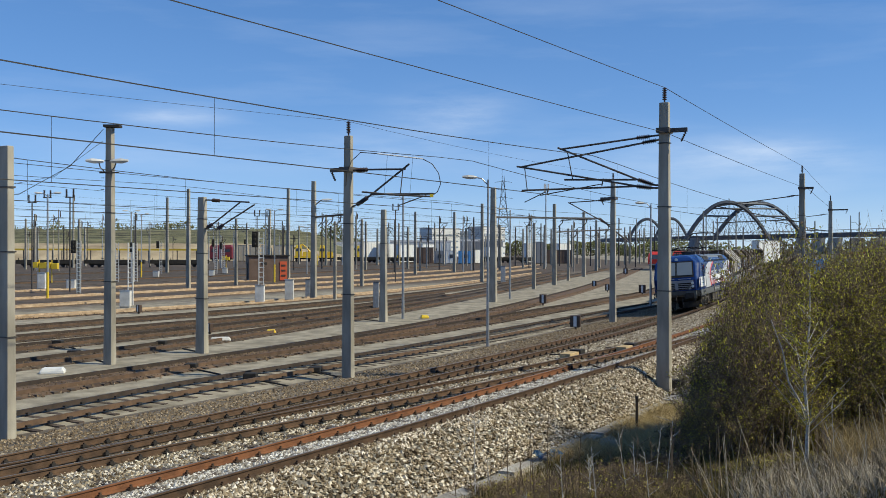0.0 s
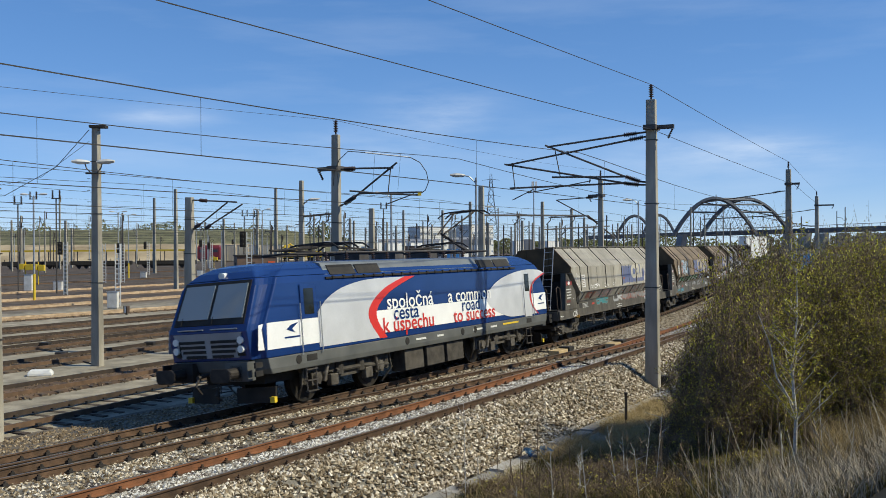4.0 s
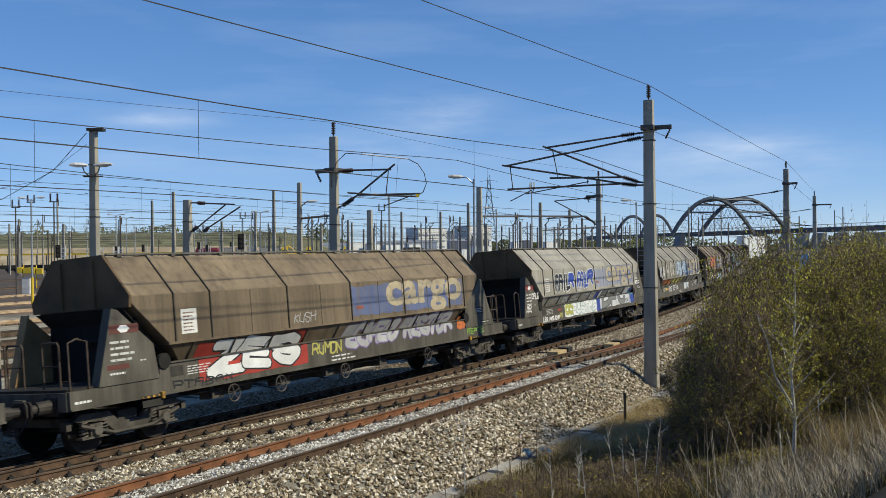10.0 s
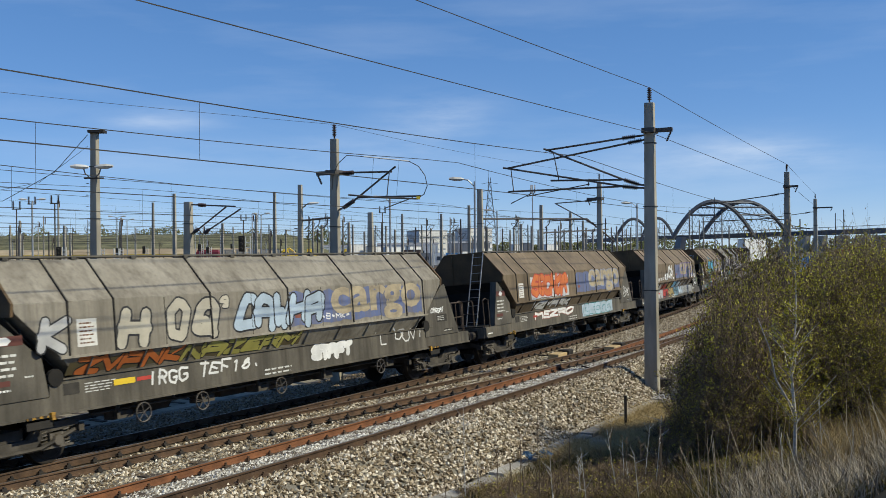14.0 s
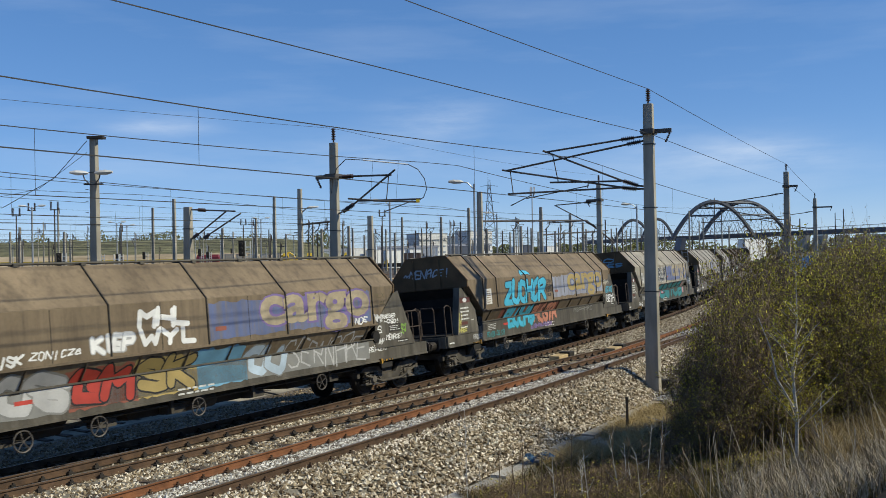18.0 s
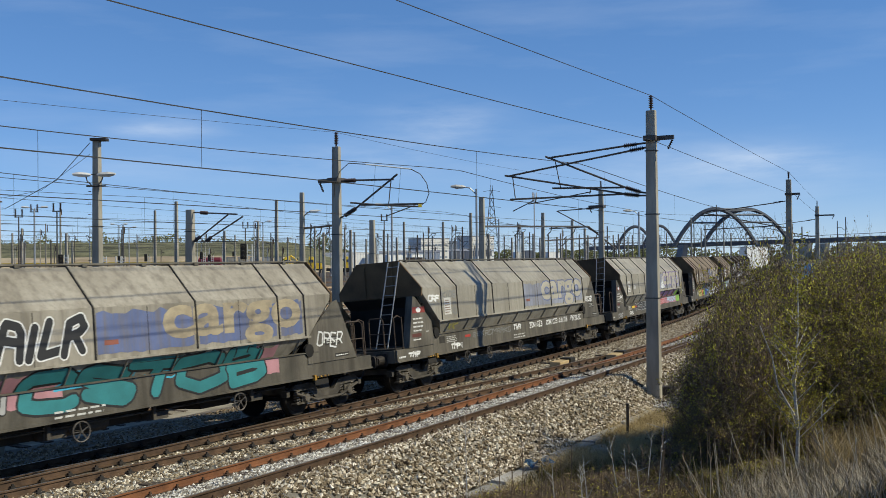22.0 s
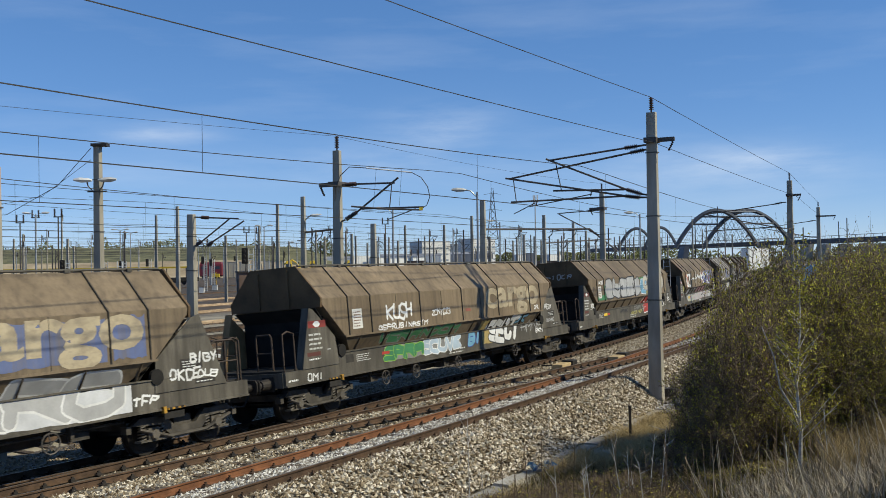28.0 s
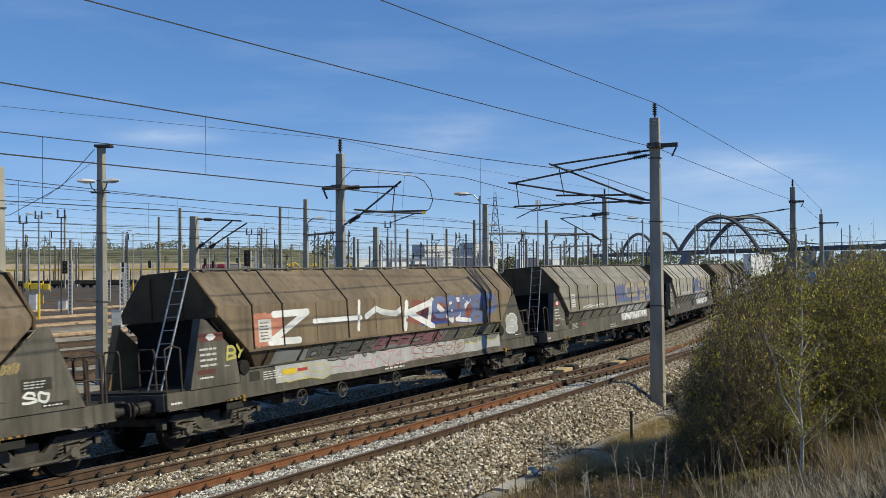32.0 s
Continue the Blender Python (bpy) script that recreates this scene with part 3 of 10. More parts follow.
def yard_track(i, pts, kind):
    z = -0.27
    wide = {10: 2.2, 11: 10.0, 12: 19.0}.get(i, 0.98 if i < 3 else 1.06)
    bed = {"plain": None, "rust": RUSTY_BED, "dark": BROWN_BED, "sand": SAND_BED}[kind]
    th = thing("yard_track", Matrix(), {"plain": "dark rails set in grey gravel of the yard", "rust": "rusty rails in brown stained ballast",
               "dark": "dark rails on oily brown ballast", "sand": "rusty rails coloured as sunlit on sandy ballast"}[kind], "railway track", "yard tracks", "structure")
    p = [(x, y, z, h, 0.0) for x, y, h in fine_path(pts, 3.0)]
    if bed:
        rings = [[(x - math.sin(h) * n, y + math.cos(h) * n, zz) for n, zz in ((-wide - 0.3, YARD_Z - 0.02), (-wide, z - 0.13 - 0.002 * i), (wide, z - 0.13 - 0.002 * i), (wide + 0.3, YARD_Z - 0.02))] for x, y, _, h, _ in p]
        k = 4
        g = Geo().add([q for r in rings for q in r], [(a * k + j, a * k + j + 1, (a + 1) * k + j + 1, (a + 1) * k + j) for a in range(len(rings) - 1) for j in range(3)])
        part("ballast", g, bed, th)
    else:
        z = -0.30
    k = 1.25 if kind == "sand" else 1.0
    rp = [(-0.05 * k, -0.14), (0.05 * k, -0.14), (0.036 * k, 0.0), (-0.036 * k, 0.0)]
    for side in (0.755, -0.755):
        part("rail", rail_geo(p, side, rp), [RAIL_SUNLIT if kind == "sand" else RAIL_DARK if side > 0 else RAIL_WARM, RAIL_SUNLIT if kind == "sand" else RAIL_TOP], th)
    near = [q for q in fine_path(pts, 0.65) if q[1] < 78]
    for x, y, h in near[:90] if i < 8 else []:
        part("sleeper", SLEEPER_WOOD, None, th, at=pose_at(x, y, -0.27 - 0.12 if bed else YARD_Z + 0.025, h, 0))
    if near and i == 0:
        g = Geo()
        for x, y, h in near[:110]:
            for side in (0.755, -0.755):
                g.box(Vector((x - math.sin(h) * side, y + math.cos(h) * side, -0.385)), (0.13, 0.26, 0.05), Matrix.Rotation(h, 3, "Z"))
        tagged(part("rail_fastenings", g, IRON, th, fix=False), kind="stuff")


for i, (pts, kind) in enumerate(YARD_LINES):
    yard_track(i, pts, kind)
YARD_STONE = island_mat("oily yard stone", [(0.0, (0.025, 0.018, 0.012)), (0.4, (0.085, 0.058, 0.036)), (0.8, (0.19, 0.14, 0.09)), (1.0, (0.40, 0.33, 0.25))], 0.95, 0, 0.2, 0.35)


def yard_stones(pts, count, seed, far):
    """Loose stones over a yard track, thinning out with the way from the bank."""
    r = np.random.default_rng(seed)
    path = np.array([q for q in fine_path(pts, 1.0) if q[1] < far])
    k = (r.random(count) ** 1.3 * (len(path) - 1)).astype(int)
    n = r.uniform(-1.25, 1.25, count)
    x = path[k, 0] - np.sin(path[k, 2]) * n + r.uniform(-0.5, 0.5, count) * np.cos(path[k, 2])
    y = path[k, 1] + np.cos(path[k, 2]) * n + r.uniform(-0.5, 0.5, count) * np.sin(path[k, 2])
    c = np.stack([x, y, np.where(abs(n) < 1.0, -0.41, -0.45)], 1)
    base = np.array([(1, 0, 0), (0, 1, 0), (-1, 0, 0), (0, -1, 0), (0, 0, 1), (0, 0, -1)], float)
    v = (base[None] * r.uniform(0.6, 1.35, (count, 6, 1)) + r.normal(0, 0.22, (count, 6, 3))) * r.uniform(0.025, 0.055, (count, 1, 1)) + c[:, None]
    f = np.array([(0, 1, 4), (1, 2, 4), (2, 3, 4), (3, 0, 4)])
    heap("yard_stones", v.reshape(-1, 3), (np.arange(count)[:, None, None] * 6 + f[None]).reshape(-1, 3), YARD_STONE, "oily brown stones on a yard track", "ballast")


for i, (pts, kind) in enumerate(YARD_LINES[:8]):
    if i:
        yard_stones(pts, 5500, 300 + i, 80)

# ---- masts and wires ----
def insulator(g, p, q, r=0.09, slot=0):
    """A ribbed insulator turned in one piece."""
    p, q = Vector(p), Vector(q)
    d = q - p
    n = max(3, int(d.length / 0.06))
    a = d.cross(Vector((0, 0, 1)) if abs(d.normalized().z) < 0.9 else Vector((1, 0, 0))).normalized()
    b = d.cross(a).normalized()
    ring = lambda t, k: [p + d * t + (a * math.cos(m * math.pi / 4) + b * math.sin(m * math.pi / 4)) * r * k for m in range(8)]
    rings = [ring(0, 0.4)]
    for i in range(n):
        rings += [ring((i + f) / n, k) for f, k in ((0.2, 0.42), (0.24, 1.0), (0.7, 0.6), (0.74, 0.42))]
    g.rings(rings + [ring(1, 0.4)], True, slot)


def concrete_mast(x, y, z, hgt, wide, turn, label, top_insulator=0.0, group="catenary masts"):
    th = thing("catenary_mast", pose(x, y, z, 0, 0, turn), label, "mast", group)
    g = Geo()
    b, t = wide / 2, wide / 2 * 0.68
    sec = lambda k, zz: [(-k * 0.62, -k, zz), (k * 0.62, -k, zz), (k * 0.62, k, zz), (-k * 0.62, k, zz)]
    g.rings([sec(b, -0.6), sec(b, 0.0), sec((b + t) / 2, hgt / 2), sec(t, hgt)])
    part("shaft", g, CONCRETE, th, bevel=0.02)
    for zz in ((hgt * 0.35, hgt * 0.64, hgt * 0.86) if y < 45 else (hgt * 0.7,)):
        g = Geo()
        k = b + (t - b) * zz / hgt + 0.012
        for s in (-1, 1):
            g.box((0, s * (k + 0.006), zz), (1.24 * k + 0.03, 0.014, 0.035))
            g.box((s * (k * 0.62 + 0.006), 0, zz), (0.014, 2 * k + 0.03, 0.035))
        part("clamp_band", g, DARK_STEEL, th)
    if top_insulator:
        g = Geo()
        insulator(g, (0, 0, hgt + 0.08), (0, 0, hgt + top_insulator))
        g.cyl((0, 0, hgt - 0.02), (0, 0, hgt + 0.1), 0.03)
        part("insulator", g, INSULATOR, th)
    return th


MASTS = [(-10.4, 22.9, 7.0, 0.42), (-13.1, 37.8, 9.3, 0.44), (-10.5, 41.9, 6.8, 0.50), (-3.3, 33.5, 8.5, 0.40), (10.4, 58.8, 8.7, 0.40),
         (-11.6, 86.2, 10.6, 0.55), (-24.0, 148.9, 13.9, 0.6), (-28.4, 107.2, 11.2, 0.5), (-3.7, 59.8, 7.0, 0.46), (4.3, 82.2, 9.8, 0.62),
         (10.3, 108.8, 7.5, 0.42), (14.0, 120.8, 10.2, 0.55), (18.0, 138.0, 7.5, 0.4), (23.1, 157.8, 10.7, 0.6), (31.6, 198.2, 10.5, 0.6),
         (-9.8, 116.1, 8.1, 0.42), (-9.7, 86.3, 7.0, 0.3), (2.2, 186.6, 11.7, 0.6), (5.3, 130.4, 10.7, 0.5), (-51.2, 178.4, 14.0, 0.6),
         (-37.3, 98.5, 7.5, 0.35), (-25.6, 118.9, 8.2, 0.4), (-4.9, 169.7, 11.1, 0.5)]
for x, y, hgt, wide in MASTS:
    concrete_mast(x, y, YARD_Z, hgt, wide, 62, ("tall grey concrete catenary mast with lamps and brackets" if (x, y) in ((-13.1, 37.8), (-11.6, 86.2)) else "tall grey concrete catenary mast standing in the yard gravel"), 0.5 if (x, y) in ((-3.3, 33.5), (10.4, 58.8)) else 0)
NEAR_MASTS = [(7.3, 31.7, -0.62, 9.55), (23.2, 62.1, 0.0, 9.0), (38.3, 95.0, 0.0, 8.9)]
for x, y, z, hgt in NEAR_MASTS:
    concrete_mast(x, y, z, hgt, 0.46, 58, "tall grey concrete catenary mast beside the curved track", 0.5)


def wire(pts, r=0.012, sag=0.0, name="overhead_wire", label="thin dark overhead wire", droppers=()):
    g = Geo()
    line_pts = []
    for p, q in zip(pts, pts[1:]):
        p, q = Vector(p), Vector(q)
        k = 10 if sag else max(1, int((q - p).length / 8))
        for i in range(k):
            t = i / k
            line_pts.append(p.lerp(q, t) - Vector((0, 0, 4 * sag * t * (1 - t))))
    line_pts.append(Vector(pts[-1]))
    g.pipe(line_pts, r, 4)
    return tagged(part(name, g, WIRE, fix=False), label, "wire", "overhead wires")


def catenary(path, label, span=50.0, first=0.0, top=7.75, low=5.45, sag=0.45):
    """A messenger wire with its contact wire and droppers over a track; path: places (x, y, z of rail)."""
    th = thing("overhead_line", Matrix(), label, "overhead line", "overhead wires")
    m, c, d = Geo(), Geo(), Geo()
    mp, cp = [], []
    run = first
    for i, p in enumerate(path):
        if i:
            run += (Vector(p) - Vector(path[i - 1])).length
        t = (run % span) / span
        mp.append(Vector((p[0], p[1], p[2] + top - 4 * sag * t * (1 - t))))
        cp.append(Vector((p[0], p[1], p[2] + low)))
        if i % 4 == 2:
            d.cyl(mp[-1], cp[-1], 0.005, None, 3)
    thick = 0.0042 if path[len(path) // 3][1] < 60 else 0.013
    part("messenger_wire", m.pipe(mp, thick, 4), WIRE, th, fix=False)
    part("contact_wire", c.pipe(cp, thick, 4), WIRE, th, fix=False)
    tagged(part("dropper", d, WIRE, th, fix=False), kind="stuff")


catenary([beside(s, GAP_N, RISE_N) for s in np.arange(-200, 62, 2.5)], "messenger and contact wires over the track beside the bank", 44, 36.0, 6.91, 5.40, 0.50)
catenary([beside(s, 0, 0) for s in np.arange(-200, 62, 2.5)], "messenger and contact wires over the curved track", 44, 36.0, 7.27, 5.42, 0.54)
for i, (pts, kind) in enumerate(YARD_LINES):
    if i != 2:
        catenary([(x, y, -0.27) for x, y, h in fine_path(pts, 2.5)], "messenger and contact wires over a yard track", 55, 12.0 * i, 7.32 if i else 6.8, 5.6, 0.3)

m1, m3, m4 = (Vector((x, y, z + hgt)) for x, y, z, hgt in NEAR_MASTS)
back = Vector((-18.2, -28.0, 0))
wire([m4 + Vector((0, 0, 0.5)), m3 + Vector((0, 0, 0.5)), m1 + Vector((0, 0, 0.5)), m1 + back + Vector((0, 0, 0.42))], 0.011, 0.05)
wire([m4 + Vector((0.4, 0, -1.0)), m3 + Vector((0.4, 0, -1.0)), m1 + Vector((0.0, -0.2, -1.02)), m1 + Vector((-17.6, -28.0, -1.34))], 0.011, 0.05)
m2t = Vector((-3.3, 33.5, YARD_Z + 9.0))
wire([Vector((10.4, 58.8, YARD_Z + 9.2)), m2t, m2t + Vector((-20, -31, -1.15))], 0.007, 0.2)

# earthing cables from the masts to the rails
def cable(pts, r=0.03):
    tagged(part("earthing_cable", Geo().pipe(pts, r, 6), BLACK), "black earthing cable lying from a mast to a rail", "cable", "earthing cables")


for x, y, dx, dy in ((-13.1, 37.8, -2.6, 3.1), (-10.5, 41.9, -2.7, 3.2), (-3.3, 33.5, -1.4, 1.8), (-3.7, 59.8, -2.0, 2.6), (-5.1, 31.7, -1.6, 1.8), (-8.0, 34.6, -1.5, 1.7), (-16.6, 43.4, -1.5, 1.8)):
    cable([(x, y, YARD_Z + 0.03), (x + dx * 0.5, y + dy * 0.52, YARD_Z + 0.03), (x + dx, y + dy, YARD_Z + 0.03)])
    g = Geo().box((x + dx, y + dy, YARD_Z + 0.12), (0.45, 0.4, 0.22))
    tagged(part("rail_bond_box", g, BLACK, bevel=0.03), "small black bond box beside a rail", "box", "rail bond boxes")
cable([(6.9, 31.7, -0.58), (6.2, 31.9, -0.35), (5.6, 32.3, 0.02), (5.1, 32.6, 0.14)])
g = Geo().box((7.75, 32.3, -0.45), (0.4, 0.35, 0.35))
tagged(part("junction_box", g, IRON, bevel=0.02), "small rusty junction box at the foot of a mast", "box")

# ---- brackets, lamps, signals and trackside boxes ----
def arm(name, root, across, pieces, label):
    """A swivelling wire support on a mast: across is the level way from the mast over the track; pieces are pipes and insulators in that plane."""
    th = thing(name, Matrix.Translation(root), label, "wire support", "wire supports")
    a = Vector((across[0], across[1], 0)).normalized()
    at = lambda q, z: a * q + Vector((0, 0, z))
    for kind, p, q in pieces:
        g = Geo()
        if kind == "ins":
            insulator(g, at(*p), at(*q), 0.085)
            part("insulator", g, INSULATOR, th)
        else:
            g.cyl(at(*p), at(*q), 0.034 if kind == "tube" else 0.018, None, 7)
            part({"tube": "tube", "rod": "rod"}[kind], g, DARK_STEEL, th)
    return th


FAR_WAY, NEAR_WAY = (-0.88, 0.47), (0.88, -0.47)
arm("cantilever", (7.3, 31.7, 0), FAR_WAY, [
    ("tube", (0.15, 7.87), (0.55, 7.84)), ("ins", (0.5, 7.84), (0.95, 7.81)), ("tube", (0.9, 7.81), (3.67, 7.56)),
    ("tube", (0.15, 6.2), (0.4, 6.24)), ("ins", (0.4, 6.24), (0.9, 6.42)), ("tube", (0.85, 6.40), (3.75, 7.62)),
    ("tube", (0.95, 6.42), (3.5, 6.5)), ("rod", (2.1, 6.32), (4.4, 5.98)), ("rod", (2.1, 6.5), (2.15, 6.25)), ("rod", (3.4, 7.5), (3.2, 6.5))], "two-armed tubular wire support with brown insulators on a mast")
arm("cantilever", (7.3, 31.7, 0), FAR_WAY, [
    ("tube", (0.15, 7.72), (0.3, 7.70)), ("ins", (0.28, 7.70), (0.75, 7.64)), ("tube", (0.7, 7.64), (5.17, 7.0)),
    ("tube", (0.15, 6.12), (0.45, 6.13)), ("ins", (0.45, 6.13), (0.95, 6.2)), ("tube", (0.9, 6.2), (5.3, 7.03)),
    ("tube", (0.95, 6.2), (5.1, 6.17)), ("rod", (4.2, 6.1), (5.0, 5.75)), ("rod", (5.0, 6.98), (4.9, 6.17)), ("rod", (4.1, 6.22), (4.15, 6.02))], "long tubular wire support with brown insulators on a mast")
arm("cantilever", (-3.3, 33.5, 0), NEAR_WAY, [
    ("tube", (0.15, 6.82), (0.35, 6.82)), ("ins", (0.35, 6.82), (0.8, 6.82)), ("tube", (0.8, 6.82), (2.3, 6.78)),
    ("tube", (0.15, 5.55), (0.3, 5.6)), ("ins", (0.35, 5.62), (0.8, 5.86)), ("tube", (0.8, 5.86), (2.45, 6.95)),
    ("tube", (1.0, 5.96), (3.4, 5.92)), ("rod", (3.1, 5.88), (2.0, 5.55)), ("rod", (2.2, 6.75), (2.1, 5.96))], "tubular wire support reaching over the curved track from a mast")
arm("cantilever", (-10.5, 41.9, 0), NEAR_WAY, [
    ("tube", (0.2, 6.2), (0.6, 6.18)), ("ins", (0.6, 6.18), (1.0, 6.15)), ("tube", (1.0, 6.15), (2.6, 6.05)),
    ("tube", (0.2, 4.95), (0.3, 5.0)), ("ins", (0.3, 5.0), (0.6, 5.15)), ("tube", (0.6, 5.15), (2.1, 6.05)),
    ("ins", (0.9, 4.95), (1.2, 5.12)), ("tube", (1.2, 5.12), (2.9, 5.95)), ("rod", (0.2, 4.93), (2.6, 4.9))], "double tubular wire support on a mast")
arm("cantilever", (10.4, 58.8, 0), FAR_WAY, [
    ("tube", (0.2, 7.1), (0.5, 7.1)), ("ins", (0.5, 7.1), (0.95, 7.08)), ("tube", (0.95, 7.08), (2.8, 7.0)), ("tube", (0.2, 5.6), (0.4, 5.65)), ("ins", (0.4, 5.65), (0.85, 5.9)), ("tube", (0.85, 5.9), (2.9, 7.0)), ("tube", (1.0, 5.95), (3.4, 5.9))], "tubular wire support on a mast")
for x, y, z in ((23.2, 62.1, 0.0), (38.3, 95.0, 0.0)):
    arm("cantilever", (x, y, z), (-0.93, 0.37), [
        ("tube", (0.2, 7.6), (0.5, 7.58)), ("ins", (0.5, 7.58), (0.95, 7.5)), ("tube", (0.95, 7.5), (5.4, 6.95)), ("tube", (0.2, 5.9), (0.5, 5.92)), ("ins", (0.5, 5.92), (0.95, 6.0)), ("tube", (0.95, 6.0), (5.5, 7.0)), ("tube", (1.0, 6.0), (5.4, 5.85))], "tubular wire support beside the curved track")


def side_bracket(x, y, z, way, reach):
    th = thing("side_bracket", Matrix.Translation((x, y, z)), "short steel bracket with a hanging insulator on a mast", "bracket", "mast brackets")
    a = Vector((way[0], way[1], 0)).normalized()
    t = math.atan2(a.y, a.x)
    part("beam", Geo().box(a * reach / 2, (reach, 0.10, 0.14), Matrix.Rotation(t, 3, "Z")), DARK_STEEL, th)
    part("clamp", Geo().box((0, 0, 0), (0.42, 0.55, 0.16), Matrix.Rotation(t, 3, "Z")), DARK_STEEL, th)
    g = Geo()
    insulator(g, a * (reach - 0.05) - Vector((0, 0, 0.08)), a * (reach - 0.2) - Vector((0, 0, 0.38)), 0.05)
    part("insulator", g, INSULATOR, th)


side_bracket(7.3, 31.7, 8.0, NEAR_WAY, 0.75)
side_bracket(-3.3, 33.5, 6.85, FAR_WAY, 0.75)
side_bracket(10.4, 58.8, 7.2, FAR_WAY, 0.8)
side_bracket(23.2, 62.1, 8.05, NEAR_WAY, 0.7)
side_bracket(38.3, 95.0, 8.0, NEAR_WAY, 1.6)


def section_break():
    th = thing("section_insulator", Matrix(), "white insulating rod with curved jumper cables in the overhead line", "insulator")
    lo, hi = Vector((-2.18, 31.9, 7.25)), Vector((-0.68, 31.9, 7.08))
    part("insulating_rod", Geo().cyl(lo, hi, 0.022, None, 8), WHITE, th, "white rod")
    part("jumper_cable", Geo().pipe([(-3.23, 31.9, 6.16), (-3.2, 31.9, 6.6), (-3.04, 31.9, 7.01), (-2.74, 31.9, 7.29), (-2.18, 31.9, 7.25)], 0.014, 6), WIRE, th)
    part("jumper_cable", Geo().pipe([(-0.68, 31.9, 7.08), (-0.36, 31.9, 6.91), (-0.15, 31.9, 6.6), (-0.08, 31.9, 6.26), (-0.19, 31.9, 5.98), (-0.38, 31.9, 5.86)], 0.014, 6), WIRE, th)
    part("skid", Geo().pipe([(-2.7, 31.9, 5.98), (-1.58, 31.9, 5.88), (-0.38, 31.9, 5.83)], 0.03, 6), DARK_STEEL, th)
    part("clamp", Geo().box((-0.38, 31.9, 5.86), (0.12, 0.1, 0.1)), YELLOW, th, "yellow clamp")
    for x in (-1.85, -1.0):
        part("hanger", Geo().cyl((x, 31.9, 7.2), (x - 0.1, 31.9, 5.95), 0.006, None, 4), WIRE, th)


section_break()


def lamp_head(g, g2, p, way):
    w = Vector((way, 0, 0))
    sec = lambda t, k: [p + w * t + Vector((0, math.cos(a) * 0.14 * k, math.sin(a) * 0.10 * k + 0.04 * t)) for a in (0, 1.05, 2.1, 3.14, 4.2, 5.24)]
    g.rings([sec(0.0, 0.4), sec(0.15, 0.9), sec(0.45, 1.1), sec(0.7, 0.5)])


def lamp_post(x, y, hgt, heads, yellow):
    th = thing("street_lamp", Matrix.Translation((x, y, YARD_Z)), "steel lamp post with " + ("two pale lamp heads" if heads == 2 else "one pale lamp head") + (" and a yellow base" if yellow else " in the yard"), "lamp post", "yard lamp posts")
    r = 0.075 if y < 60 else 0.10
    part("pole", Geo().cyl((0, 0, -0.2), (0, 0, hgt), r, r * 0.6, 10), STEEL, th)
    if yellow:
        part("painted_base", Geo().cyl((0, 0, 0), (0, 0, 2.4), r + 0.02, None, 10), YELLOW, th, "yellow painted base")
    for s in ((-1, 1) if heads == 2 else (-1,)):
        part("arm", Geo().pipe([(0, 0, hgt - 0.25), (s * 0.3, 0, hgt + 0.05), (s * 0.55, 0, hgt + 0.1)], 0.03, 6), STEEL, th)
        g = Geo()
        lamp_head(g, None, Vector((s * 0.5, 0, hgt + 0.1)), s)
        part("lamp_head", g, OFFWHITE, th, smooth=False)


LAMPS = [(-35.5, 86.3, 9.4, 2), (-42.0, 129.5, 9.5, 2), (-46.9, 149.4, 9.8, 2), (-22.7, 129.5, 9.7, 2), (-23.9, 168.9, 8.3, 2), (-82.1, 194.2, 8.8, 2),
         (-2.6, 62.7, 8.0, 1), (2.1, 44.9, 7.8, 1), (6.1, 87.3, 8.1, 1), (16.0, 74.0, 8.0, 1), (-14.3, 259.0, 11.4, 1)]
for i, (x, y, hgt, k) in enumerate(LAMPS):
    lamp_post(x, y, hgt, k, i in (0, 2, 3))


def mast_lamps():
    th = thing("mast_lamp", Matrix.Translation((-13.1, 37.55, 0)), "pair of pale floodlamps clamped to a concrete mast", "lamp")
    part("crossbar", Geo().box((0.05, 0, 7.05), (0.75, 0.06, 0.06)), IRON, th)
    for s in (-1, 1):
        part("arm", Geo().pipe([(s * 0.1, 0, 7.05), (s * 0.28, -0.05, 7.25), (s * 0.35, -0.05, 7.5)], 0.025, 6), DARK_STEEL, th)
        g = Geo()
        lamp_head(g, None, Vector((s * 0.12, -0.1, 7.48)), s)
        part("lamp_head", g, OFFWHITE, th)
    part("mast_cap", Geo().box((0.1, 0.25, YARD_Z + 9.36), (0.62, 0.42, 0.10)), IRON, th)
    g = Geo()
    for i in range(14):
        g.cyl((-0.30, 0.1, 1.0 + i * 0.45), (-0.18, 0.1, 1.0 + i * 0.45), 0.012, None, 5)
    part("cable_hooks", g, IRON, th)


mast_lamps()
wire([(-13.3, 37.6, 8.75), (-14.6, 37.6, 7.3), (-16.6, 37.6, 6.2), (-22, 37.6, 6.0)], 0.014)
wire([(-13.3, 37.6, 8.3), (-15.2, 37.6, 6.9), (-18.5, 37.6, 6.3)], 0.010)


